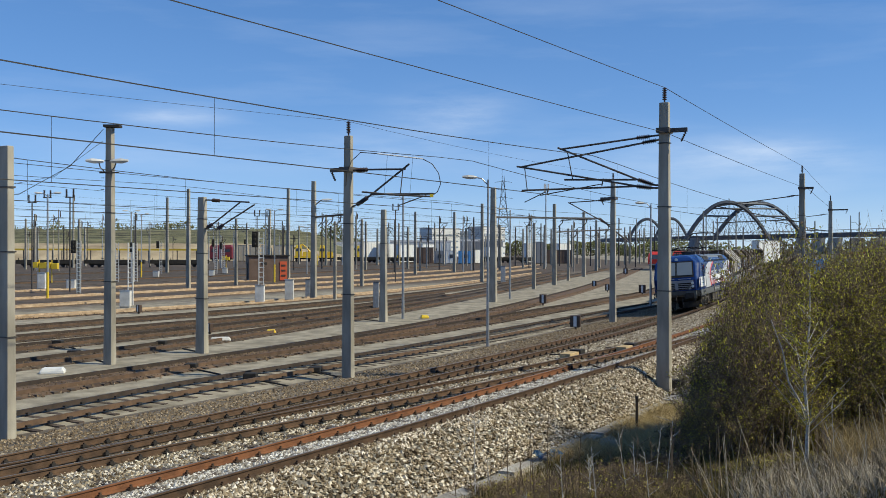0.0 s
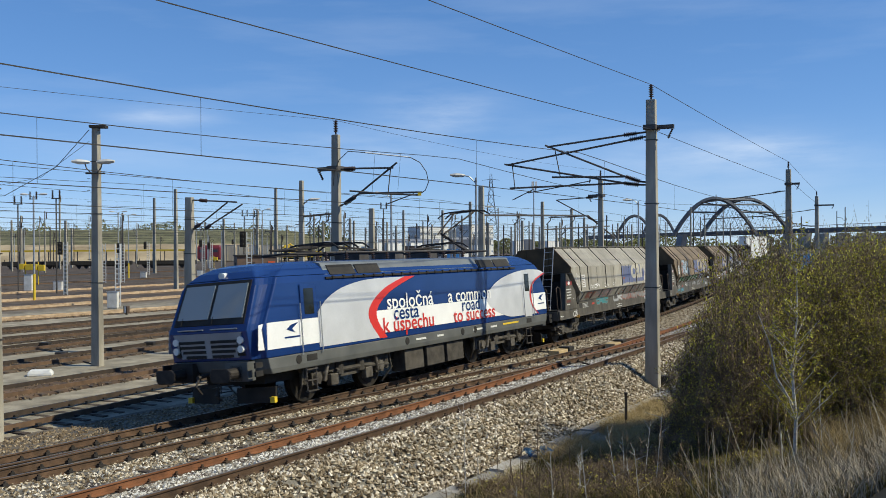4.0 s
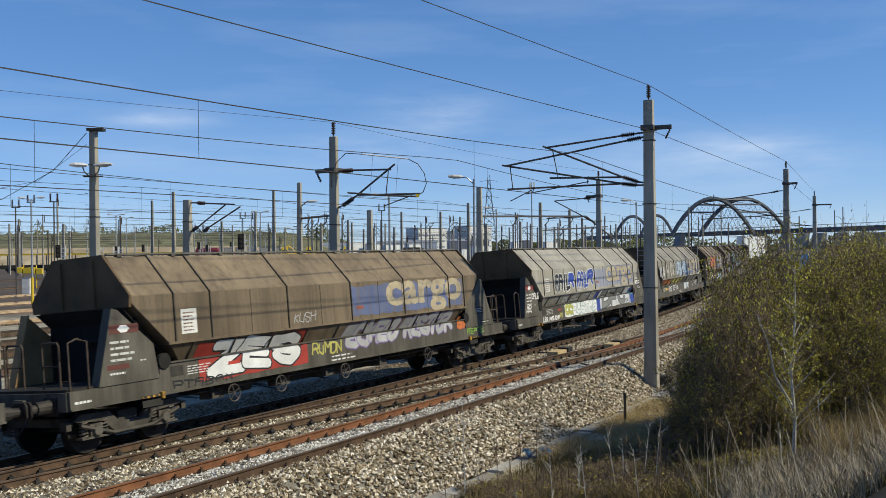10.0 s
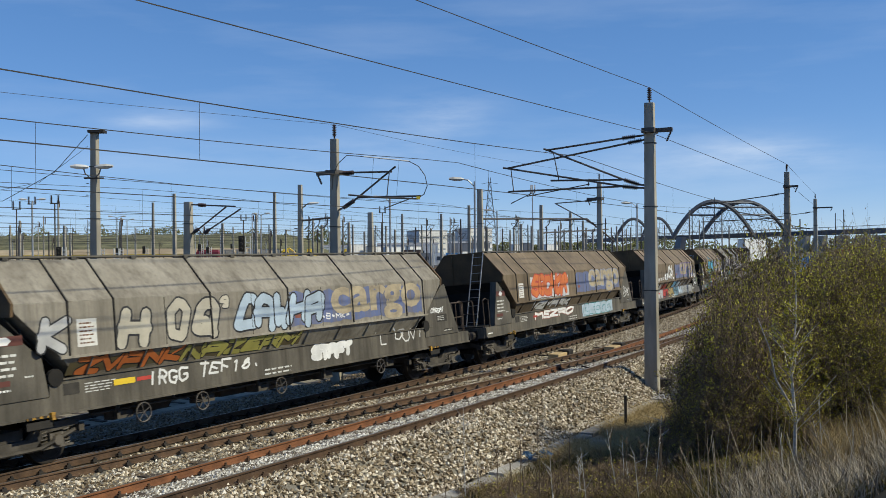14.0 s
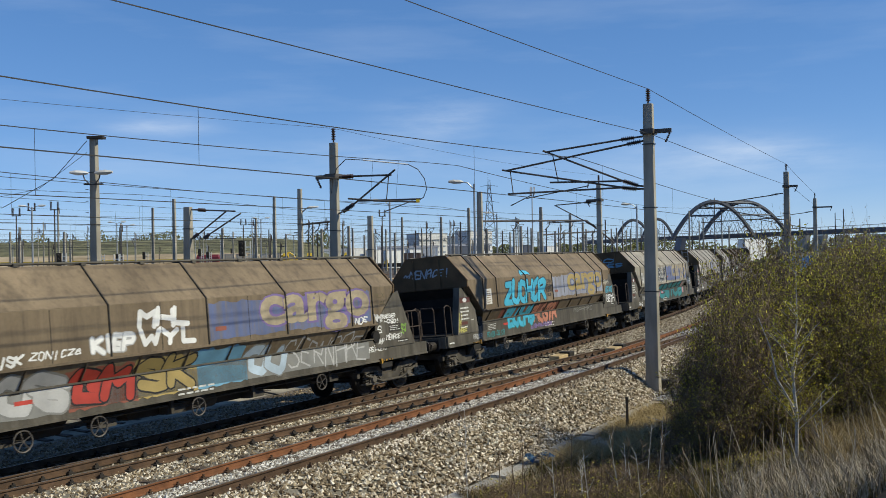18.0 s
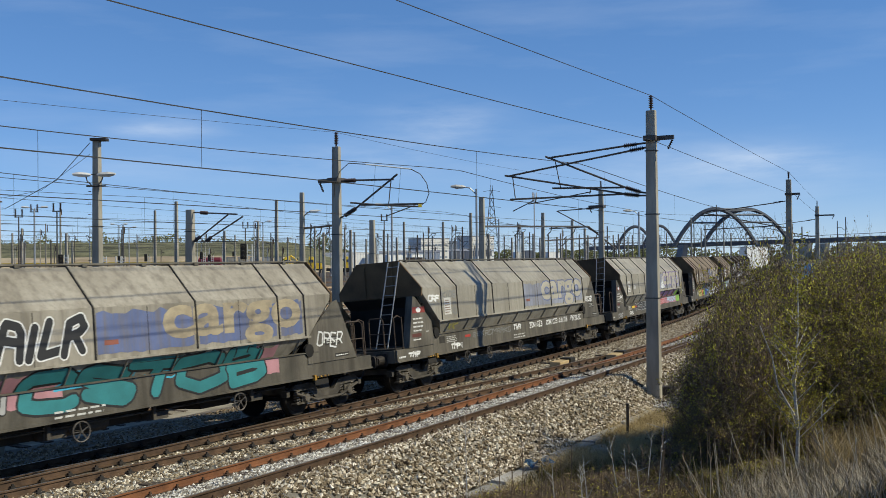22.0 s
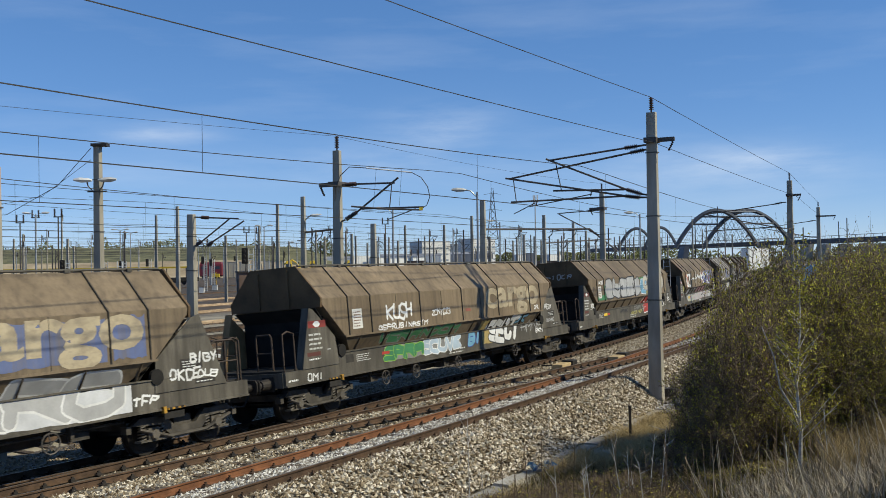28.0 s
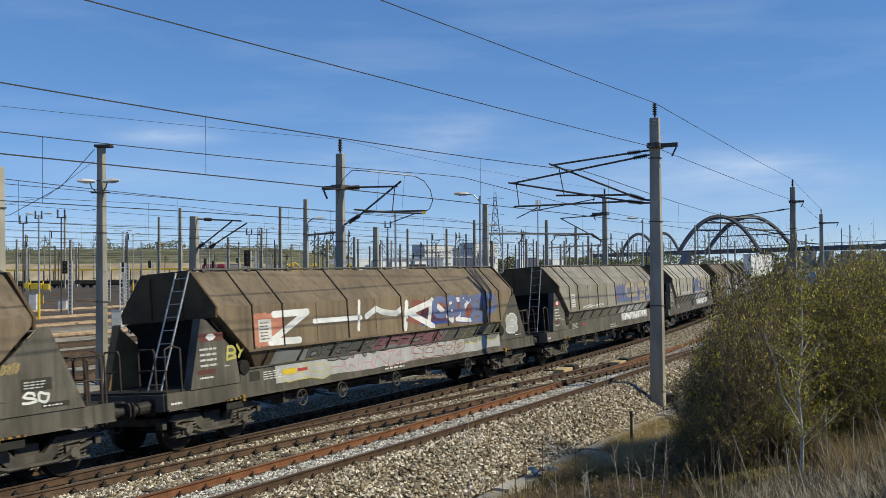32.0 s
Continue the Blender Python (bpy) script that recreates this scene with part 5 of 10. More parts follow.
def hopper_wagon(side, end, label):
    L = HOPPER_L
    U = lambda u: L / 2 - u
    th = thing("hopper_wagon", Matrix(), label, "freight wagon", "hopper wagons of the train")
    s = hopper_slices()
    part("lower_hopper", slab(s[0], s[1]), side, th)
    part("hopper_side", Geo().rings([[(U(s[i][2]) if k else -U(s[i][2]) + 0.25, w * s[i][1], s[i][0]) for k, w in ((1, 1), (1, -1), (0, -1), (0, 1))] for i in (1, 2, 3)]), side, th, bevel=0.012)
    part("roof", slab(s[3], s[4]), side, th, bevel=0.015)
    for i, u in enumerate(RIBS):
        g = Geo()
        sec = [(1.50, 2.0), (1.50, 3.08), (0.76, 3.95), (-0.76, 3.95), (-1.50, 3.08), (-1.50, 2.0)]
        k = 0.027
        out = [(1.53, 2.0), (1.53, 3.095), (0.775, 3.98), (-0.775, 3.98), (-1.53, 3.095), (-1.53, 2.0)]
        for q in range(5):
            (a, b), (c, d), (e, f2), (h2, i2) = sec[q], sec[q + 1], out[q + 1], out[q]
            g.plate([(U(u) - k / 2, a, b), (U(u) - k / 2, c, d), (U(u) - k / 2, e, f2), (U(u) - k / 2, h2, i2)], (k, 0, 0))
        part("rib", g, GROOVE, th)
    for u in (5.83, 8.56, 11.28, 14.0):
        part("panel_seam", Geo().box((U(u), 1.502, 2.54), (0.012, 0.012, 1.04)), GROOVE, th)
    for u in np.arange(3.9, 16.2, 1.36):
        g = Geo().plate([(U(u), 1.18, 1.61), (U(u), 1.27, 1.61), (U(u), 1.52, 1.97), (U(u), 1.47, 1.99)], (0.014, 0, 0))
        part("stiffener", g, side, th)
    for w in (1, -1):
        g = Geo()
        g.box((0.12, w * 1.515, 2.02), (L - 6.5, 0.05, 0.05))
        part("lower_lip", g, side, th)
        g = Geo()
        g.pipe([(U(2.3), w * 0.72, 4.0), (-U(2.5), w * 0.72, 4.0)], 0.03, 6)
        for u in np.arange(2.6, 17.4, 1.55):
            g.box((U(u), w * 0.74, 3.97), (0.12, 0.12, 0.06))
        part("roof_rail", g, SOLE, th)
        g = Geo()
        prof = [(1.22, 0.945), (1.42, 0.945), (1.42, 0.98), (1.385, 0.99), (1.385, 1.312), (1.22, 1.312)]
        g.rings([[(x, w * y, z) for y, z in prof] for x in (L / 2 - 0.65, -L / 2 + 0.65)])
        deep = [(1.30, 1.31), (1.385, 1.31), (1.385, 1.585), (1.42, 1.595), (1.42, 1.62), (1.20, 1.62), (1.20, 1.60), (1.30, 1.59)]
        g.rings([[(x, w * y, z) for y, z in deep] for x in (U(2.95), -U(2.95))])
        part("solebar", g, SOLE, th)
    for e in (1, -1):
        E = lambda u: e * (L / 2 - u)
        k = 2.18 if e > 0 else 2.43
        g = Geo()
        g.plate([(E(k - 0.05), y, z) for y, z in ((-1.5, 2.86), (1.5, 2.86), (1.53, 3.1), (0.78, 3.99), (-0.78, 3.99), (-1.53, 3.1))], (-e * 0.06, 0, 0))
        for y in (-0.5, 0.5):
            g.box((E(k - 0.07), y, 3.4), (0.05, 0.06, 1.0))
        part("end_wall", g, end, th)
        for w in (1, -1):
            g = Geo()
            tri = [(1.75, 2.86), (1.9, 2.82), (2.80, 2.06), (2.92, 1.32), (1.33, 1.32)] if e > 0 else [(2.05, 2.92), (2.28, 2.86), (3.34, 2.02), (3.40, 1.32), (1.33, 1.32)]
            g.plate([(E(u), w * 1.38, z) for u, z in tri], (0, w * 0.03, 0))
            g.plate([(E(u), w * 1.18, z) for u, z in ((1.33, 1.32), (tri[0][0], 2.86), (tri[0][0] + 0.05, 2.86), (1.43, 1.32))], (0, w * 0.2, 0))
            part("side_gusset_plate", g, SOLE if w > 0 else BROWN_LEG, th)
            g = Geo()
            g.pipe([(E(0.75), w * 1.28, 1.3), (E(0.75), w * 1.28, 2.25), (E(0.95), w * 1.28, 2.32), (E(1.2), w * 1.28, 2.25), (E(1.2), w * 1.28, 1.3)], 0.022, 6)
            part("handrail", g, RAIL_IRON, th)
            for q, b in (((0.06, 0.45), (0.55, 0.42)) if e < 0 else ((0.3, 0.5),)):
                g = Geo()
                g.pipe([(E(0.92), w * q, 1.35), (E(0.92), w * q, 2.18), (E(0.92), w * (q + 0.04), 2.26), (E(0.92), w * (q + b - 0.04), 2.26), (E(0.92), w * (q + b), 2.18), (E(0.92), w * (q + b), 1.35)], 0.024, 6)
                g.pipe([(E(0.92), w * q, 1.8), (E(0.92), w * (q + b), 1.8)], 0.018, 5)
                part("platform_railing", g, RAIL_IRON, th)
            if e < 0:
                g = Geo()
                g.pipe([(E(0.86), w * 1.3, 1.33), (E(0.86), w * 1.3, 2.2), (E(1.0), w * 1.3, 2.28), (E(1.55), w * 1.3, 2.28), (E(1.68), w * 1.3, 2.2), (E(1.68), w * 1.3, 1.33)], 0.024, 6)
                g.pipe([(E(0.86), w * 1.3, 1.8), (E(1.68), w * 1.3, 1.8)], 0.018, 5)
                part("platform_railing", g, RAIL_IRON, th)
            b = part("buffer", BUFFER[e], None, th, at=Matrix.Translation((E(0), w * 0.875, 1.05)))
        g = Geo()
        g.box((E(0.72), 0, 1.12), (0.2, 2.62, 0.36))
        g.box((E(0.56), 0, 1.05), (0.12, 0.36, 0.28))
        part("headstock", g, SOLE, th)
        g = Geo()
        g.cyl((E(0.6), 0, 1.05), (E(0.12), 0, 1.02), 0.05, None, 8)
        g.pipe([(E(0.14), 0, 1.02), (E(0.05), 0, 0.9), (E(0.1), 0, 0.72)], 0.03, 6)
        g.pipe([(E(0.6), 0.3, 0.9), (E(0.3), 0.28, 0.55), (E(0.05), 0.2, 0.6)], 0.025, 6)
        part("coupling", g, IRON, th)
        g = Geo()
        g.box((E(1.5), 0, 1.33), (1.6, 2.5, 0.05))
        part("end_platform", g, BLACK, th)
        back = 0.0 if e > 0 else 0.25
        # near-black sheets paint the shade of the open recess under the hood
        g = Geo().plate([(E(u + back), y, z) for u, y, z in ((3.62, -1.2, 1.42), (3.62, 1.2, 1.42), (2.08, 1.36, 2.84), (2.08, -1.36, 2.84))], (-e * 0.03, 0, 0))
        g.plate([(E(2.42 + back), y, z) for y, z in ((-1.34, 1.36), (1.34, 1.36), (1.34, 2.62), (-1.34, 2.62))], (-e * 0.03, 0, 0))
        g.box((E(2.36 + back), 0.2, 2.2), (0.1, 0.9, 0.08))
        part("sooty_bulkhead", g, VOID_SHADE, th)
        # flat black discs painted as the dark inside round holes
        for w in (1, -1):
            part("end_opening", Geo().cyl((E(3.08 + back), w * 1.34, 1.66), (E(3.08 + back), w * 1.422, 1.66), 0.17, None, 16), VOID_SHADE, th)
        bg = part("bogie", BOGIE_MESH, None, th, at=Matrix.Translation((E(2.35), 0, 0)))
        for k2 in (-0.9, 0.9):
            for w in (1, -1):
                part("axle_box", AXLE_BOX[w], None, bg, at=Matrix.Translation((k2, 0, 0)))
                for q in (-0.25, 0.25):
                    part("spring", SPRING, None, bg, at=Matrix.Translation((k2 + q, w * 1.03, 0)))
            part("wheelset", WAGON_WHEEL, None, th, at=Matrix.Translation((E(2.35) + k2, 0, 0.46)))
    for u in (6.0, 8.6, 11.2, 13.8):
        g = Geo().rings([[(U(u) + a * 0.9, b * 0.9, 1.36) for a, b in ((-1, -1), (1, -1), (1, 1), (-1, 1))], [(U(u) + a * 0.45, b * 0.75, 0.62) for a, b in ((-1, -1), (1, -1), (1, 1), (-1, 1))]])
        part("discharge_chute", g, BLACK, th)
    part("centre_sill", Geo().box((0, 0, 1.1), (L - 6, 0.5, 0.3)), BLACK, th)
    g = Geo()
    g.cyl((U(9.4), 0.75, 0.78), (U(10.6), 0.75, 0.78), 0.2, None, 14)
    g.pipe([(U(4.0), 1.1, 0.82), (U(15.9), 1.1, 0.82)], 0.025, 5)
    for u in (4.7, 7.1, 9.0, 11.6, 14.6):
        g.box((U(u), 1.15, 0.82), (0.08, 0.08, 0.36))
        g.box((U(u) - 0.2, 0.95, 0.7), (0.5, 0.3, 0.16))
    part("brake_gear", g, BOGIE, th)
    for u in (5.2, 6.9, 9.6, 14.0):
        part("handwheel", HAND_WHEEL, None, th, at=Matrix.Translation((U(u), 1.36, 0.70)))
    return th


# the locomotive
LOCO_BLUE = surf("glossy dark blue paint", (0.008, 0.030, 0.125), (0.012, 0.042, 0.17), 0.6, 0.25, 0, 0.02, 20, 0.04)
LOCO_WHITE = surf("dusty white paint", (0.70, 0.70, 0.69), (0.84, 0.84, 0.83), 1.0, 0.35, 0, 0.02, 20, 0.04)
LOCO_SILVER = surf("silver grey paint", (0.50, 0.51, 0.53), (0.64, 0.65, 0.67), 1.0, 0.35, 0.1, 0.02, 20, 0.04)
LOCO_GREY = surf("dusty grey frame paint", (0.062, 0.066, 0.064), (0.11, 0.112, 0.106), 1.5, 0.6, 0, 0.05, 20, 0.06)
LOCO_ROOF = surf("slate grey roof paint", (0.11, 0.125, 0.14), (0.17, 0.19, 0.205), 1.5, 0.5, 0, 0.05, 20, 0.06)
LOCO_NOSE = surf("grey nose paint", (0.24, 0.25, 0.27), (0.33, 0.34, 0.36), 1.0, 0.4, 0.0, 0.02, 20, 0.04)
LOCO_RED = plain("red stripe paint", (0.60, 0.035, 0.025), 0.35)
# pale base colour paints the reflections on the windscreen glass
SCREEN_GLASS = glass_mat("windscreen with painted reflection", (0.26, 0.29, 0.30), 0.08)
DOOR_GLASS = glass_mat("black cab door glass", (0.012, 0.014, 0.012))
LAMP_GLASS = glass_mat("pale lamp glass", (0.75, 0.75, 0.72), 0.15)


def loco_ring(z, k, w, cut, r=0.38):
    L = LOCO_L
    a = L / 2 - k
    bow = [(cut * (1 - math.sin(q)), r * (1 - math.cos(q))) for q in [math.pi / 2 * i / 5 for i in range(6)]]
    one = [(a - c, w - d) for c, d in [(cut - u, r - v) for u, v in bow]]
    pts = one + [(-x, y) for x, y in one[::-1]]
    pts += [(x, -y) for x, y in pts[::-1]]
    return [(x, y, z) for x, y in pts]


def locomotive():
    L = LOCO_L
    U = lambda u: L / 2 - u
    th = thing("electric_locomotive", Matrix(), "blue and white electric locomotive with a red stripe, hauling hopper wagons", "locomotive")
    part("frame_skirt", Geo().rings([loco_ring(0.95, 0.95, 1.47, 0.25), loco_ring(1.08, 0.80, 1.50, 0.3), loco_ring(1.34, 0.72, 1.505, 0.3)]), LOCO_GREY, th, bevel=0.02)
    part("body", Geo().rings([loco_ring(1.34, 0.70, 1.50, 0.30, 0.24), loco_ring(2.05, 0.60, 1.50, 0.32, 0.24), loco_ring(2.20, 0.66, 1.50, 0.34, 0.24), loco_ring(3.12, 1.08, 1.47, 0.42, 0.26), loco_ring(3.30, 1.20, 1.40, 0.45, 0.28)]), LOCO_BLUE, th, bevel=0.03)
    part("cab_roof", Geo().rings([loco_ring(3.30, 1.20, 1.40, 0.45, 0.28), loco_ring(3.48, 1.40, 1.27, 0.6, 0.36), loco_ring(3.61, 1.66, 1.10, 0.7, 0.42), loco_ring(3.68, 2.05, 0.92, 0.7, 0.42)]), LOCO_BLUE, th, bevel=0.04)
    g = Geo()
    sec = lambda x: [(x, y, z) for y, z in ((-1.43, 3.20), (-1.22, 3.60), (-1.0, 3.66), (1.0, 3.66), (1.22, 3.60), (1.43, 3.20))]
    g.rings([sec(U(3.7)), sec(-U(3.7))])
    part("machine_room_roof", g, LOCO_ROOF, th)
    for w in (1, -1):
        for a, b in ((3.9, 5.1), (5.2, 6.4), (12.6, 13.8), (13.9, 15.1)):
            part("roof_grille", Geo().plate([(U(a), w * 1.40, 3.27), (U(b), w * 1.40, 3.27), (U(b), w * 1.26, 3.54), (U(a), w * 1.26, 3.54)], (0, w * 0.02, 0.012)), BLACK, th)
    g = Geo()
    for w in (1, -1):
        g.box((0, w * 1.47, 3.20), (L - 7.2, 0.05, 0.05))
        for u in np.arange(3.9, 15.2, 0.5):
            g.box((U(u), w * 1.49, 3.21), (0.08, 0.05, 0.08))
    part("roof_gutter", g, BLACK, th)
    for e in (1, -1):
        E = lambda u: e * (L / 2 - u)
        # windscreens on the sloping front
        for w in (1, -1):
            g = Geo()
            K = lambda z: 0.66 + 0.457 * (z - 2.2)
            if w > 0:
                part("windscreen_surround", Geo().plate([(E(K(z)), y, z) for y, z in ((-1.13, 2.22), (1.13, 2.22), (1.08, 3.26), (-1.08, 3.26))], (e * 0.012, 0, 0.008)), BLACK, th)
            g.plate([(E(K(z)), w * y, z) for y, z in ((0.05, 2.36), (1.05, 2.36), (1.0, 3.18), (0.05, 3.18))], (e * 0.026, 0, 0.016))
            part("windscreen", g, SCREEN_GLASS, th, "windscreen painted with a pale reflection")
            g = Geo()
            g.plate([(E(0.66), w * 0.92, 1.46), (E(0.72), w * 1.16, 1.46), (E(0.70), w * 1.16, 1.98), (E(0.62), w * 0.92, 2.02)], (e * 0.03, 0, 0))
            part("headlamp_frame", g, BLACK, th)
            for z in (1.62, 1.84):
                g = Geo()
                g.cyl((E(0.68), w * 1.04, z), (E(0.58), w * 1.04, z), 0.085, 0.09, 12)
                part("headlight", g, LAMP_GLASS, th, "round headlight")
            g = Geo()
            for z, q in ((1.46, 0.66), (1.58, 0.74), (1.70, 0.80), (1.82, 0.84)):
                g.box((E(0.70 - 0.10 * (z - 1.34) / 0.71 - 0.028), w * (0.10 + q / 2), z), (0.03, q, 0.07))
            part("nose_grille", g, BLACK, th)
            part("buffer", buffer_geo(e, 0.62, 0.34).mesh("buffer", IRON), None, th, at=Matrix.Translation((E(0), w * 0.875, 1.05)))
            g = Geo()
            g.box((E(0.72), w * 0.875, 1.08), (0.28, 0.7, 0.46))
            part("buffer_beam", g, BLACK if w < 0 else LOCO_GREY, th)
            g = Geo()
            g.plate([(E(1.18), w * 0.3, 0.24), (E(1.35), w * 1.36, 0.24), (E(1.4), w * 1.36, 0.62), (E(1.2), w * 0.3, 0.62)], (-e * 0.05, 0, 0))
            part("rail_guard", g, BLACK, th)
            g = Geo()
            g.box((E(1.32), w * 1.34, 0.32), (0.10, 0.14, 0.14))
            part("guard_tip", g, YELLOW, th, "yellow guard tip")
        g = Geo()
        F = lambda z: 0.70 - 0.10 * (z - 1.34) / 0.71
        g.plate([(E(F(z) - 0.004), y, z) for y, z in ((-0.92, 1.42), (0.92, 1.42), (1.10, 2.03), (-1.10, 2.03))], (e * 0.02, 0, 0))
        part("nose_panel", g, LOCO_NOSE, th, "grey nose panel")
        g = Geo()
        g.cyl((E(1.45), 0, 3.40), (E(1.25), 0, 3.40), 0.09, 0.10, 12)
        part("top_headlight", g, LAMP_GLASS, th)
        g = Geo()
        for w in (1, -1):
            g.pipe([(E(0.60), w * 0.12, 2.12), (E(0.60), w * 0.95, 2.12)], 0.018, 5)
        part("front_handrail", g, STEEL, th)
        g = Geo()
        g.pipe([(E(0.66), 0.1, 2.26), (E(0.95), 0.12, 2.85)], 0.015, 4)
        g.pipe([(E(0.66), -0.9, 2.26), (E(0.95), -0.85, 2.85)], 0.015, 4)
        part("windscreen_wiper", g, BLACK, th)
        g = Geo()
        g.cyl((E(0.7), 0, 1.05), (E(0.2), 0, 1.0), 0.05, None, 8)
        g.pipe([(E(0.25), 0, 1.0), (E(0.12), 0, 0.8), (E(0.3), 0, 0.6)], 0.03, 6)
        g.pipe([(E(0.6), 0.35, 0.95), (E(0.4), 0.35, 0.55), (E(0.6), 0.35, 0.4)], 0.03, 6)
        part("coupling", g, IRON, th)
    for w in (1, -1):
        for u in (2.74, 16.22):
            g = Geo()
            g.box((U(u), w * 1.508, 2.21), (0.66, 0.02, 1.72))
            d = part("cab_door", g, LOCO_SILVER if u > 9 else LOCO_BLUE, th, "cab door", bevel=0.01)
            g = Geo()
            g.box((U(u), w * 1.52, 2.63), (0.40, 0.012, 0.66))
            part("door_window", g, DOOR_GLASS, d, bevel=0.03)
            for k in (-0.42, 0.42):
                g = Geo()
                g.pipe([(U(u) + k, w * 1.56, 1.3), (U(u) + k, w * 1.56, 2.6)], 0.016, 5)
                part("grab_rail", g, STEEL, d)
            g = Geo()
            for k in (-0.2, 0.2):
                g.pipe([(U(u) + k, w * 1.45, 1.05), (U(u) + k, w * 1.45, 0.32)], 0.02, 5)
            for z in (0.35, 0.62, 0.9):
                g.box((U(u), w * 1.45, z), (0.44, 0.1, 0.025))
            part("step_ladder", g, DARK_STEEL, th)
        y0, y1 = w * 1.503, w * 1.509
        dirn = -1 if w > 0 else -1

        def panel(poly, mat, label, off=0.0):
            g = Geo()
            g.plate([(U(u), w * (1.503 + off), z) for u, z in [(a, b if b < 2.2 else 2.2 + (b - 2.2) * 0.88) for a, b in poly]], (0, w * 0.003, 0))
            part("livery_panel", g, mat, th, label)

        arc = lambda c, r, a0, a1, k=10: [(c[0] + r[0] * math.cos(a0 + (a1 - a0) * i / k), c[1] + r[1] * math.sin(a0 + (a1 - a0) * i / k)) for i in range(k + 1)]
        panel([(1.02, 1.54), (17.95, 1.54), (17.95, 2.19), (1.06, 2.19)], LOCO_WHITE, "white waistband")

        panel([(2.41, 1.54), (3.07, 1.54), (3.07, 2.19), (2.41, 2.19)], LOCO_WHITE, "white waistband", 0.018)
        panel([(0.74, 1.56), (1.02, 1.54), (1.06, 2.19), (0.80, 2.15)], LOCO_WHITE, "white waistband", -0.05)

        def curve(pts):
            out = []
            ext = [pts[0]] + pts + [pts[-1]]
            for i in range(1, len(ext) - 2):
                p0, p1, p2, p3 = ext[i - 1:i + 3]
                for q in range(5):
                    t = q / 5
                    out.append(tuple(0.5 * (2 * p1[k] + (p2[k] - p0[k]) * t + (2 * p0[k] - 5 * p1[k] + 4 * p2[k] - p3[k]) * t * t + (3 * p1[k] - p0[k] - 3 * p2[k] + p3[k]) * t ** 3) for k in (0, 1)))
            return out + [pts[-1]]

        edge_a = curve([(7.5, 3.25), (6.4, 2.92), (5.65, 2.47), (5.45, 2.0), (5.95, 1.40)])
        edge_b = curve([(6.32, 1.40), (5.85, 2.0), (6.08, 2.44), (6.85, 2.86), (8.1, 3.25)])
        panel([(3.1, 1.42)] + curve([(3.1, 2.35), (3.6, 2.75), (4.4, 3.05), (5.6, 3.22), (7.5, 3.24)]) + curve([(6.9, 3.05), (6.0, 2.6), (5.7, 2.05), (6.1, 1.42)]), LOCO_SILVER, "pale grey swoosh", 0.004)
        panel(edge_a + edge_b, LOCO_RED, "red curved stripe", 0.008)
        tail = curve([(17.9, 3.06), (17.0, 2.78), (16.6, 2.48), (16.46, 2.12), (16.62, 1.75), (17.1, 1.42)])
        panel(curve([(12.8, 2.15), (13.1, 2.5), (13.8, 2.85), (15.0, 3.12), (16.3, 3.24), (17.4, 3.2), (17.9, 3.06)])[:-1] + tail + curve([(15.5, 1.42), (14.6, 1.45), (13.8, 1.62), (13.1, 1.88), (12.8, 2.15)])[:-1], LOCO_SILVER, "pale grey swoosh", 0.004)
        panel([(u - 0.05, z) for u, z in tail] + [(u + 0.07, z - 0.03) for u, z in tail[::-1]], LOCO_RED, "red curved stripe", 0.022)
        for u, z in ((18.3, 1.22), (18.3, 1.02), (0.68, 1.22), (0.68, 1.02)):
            part("skirt_recess", Geo().box((U(u), w * 1.48, z), (0.26, 0.05, 0.13)), BLACK, th)
        for u in (16.22, 2.74):
            part("step_recess", Geo().box((U(u), w * 1.49, 1.2), (0.42, 0.05, 0.16)), BLACK, th)
        for u in (17.45, 2.0):
            panel([(u - 0.22, 1.98), (u - 0.05, 2.08), (u + 0.28, 2.14), (u, 1.98), (u + 0.12, 1.88)], LOCO_BLUE, "small blue swoosh emblem", 0.010)
            panel([(u - 0.3, 1.76), (u + 0.3, 1.76), (u + 0.3, 1.80), (u - 0.3, 1.80)], LOCO_BLUE, "", 0.010)
        turn = Matrix.Rotation(math.pi / 2, 4, "X") if w < 0 else Matrix.Rotation(math.pi, 4, "Z") @ Matrix.Rotation(math.pi / 2, 4, "X")
        put = lambda text, u, z, size, mat: words(text, size, th, mat, Matrix.Translation((U(u), w * 1.518, z)) @ turn @ Matrix.Diagonal((1.18, 1, 1, 1)), "slogan", "", 0.006, True)
        put("spolo\u010dn\u00e1", 7.75, 2.20, 0.62, LOCO_WHITE)
        put("cesta", 7.45, 1.87, 0.60, LOCO_BLUE)
        put("k \u00faspechu", 7.6, 1.54, 0.62, LOCO_RED)
        put("a common", 11.62, 2.20, 0.62, LOCO_WHITE)
        put("road", 11.6, 1.87, 0.60, LOCO_BLUE)
        put("to success", 11.87, 1.54, 0.62, LOCO_RED)
        g = Geo()
        for u, q in ((8.2, 0.6), (9.4, 0.4), (12.0, 0.7), (13.2, 0.5)):
            g.box((U(u), w * 1.511, 1.20), (q, 0.004, 0.06))
        part("small_lettering", g, LETTER, th)
        g = Geo()
        g.box((U(14.6), w * 1.511, 1.22), (1.3, 0.004, 0.06))
        part("yellow_marking", g, YELLOW, th)
        for u in (10.9, 11.8, 7.4, 2.2):
            g = Geo()
            g.cyl((U(u), w * 1.50, 1.2), (U(u), w * 1.515, 1.2), 0.11, None, 14)
            part("frame_port", g, BLACK, th)
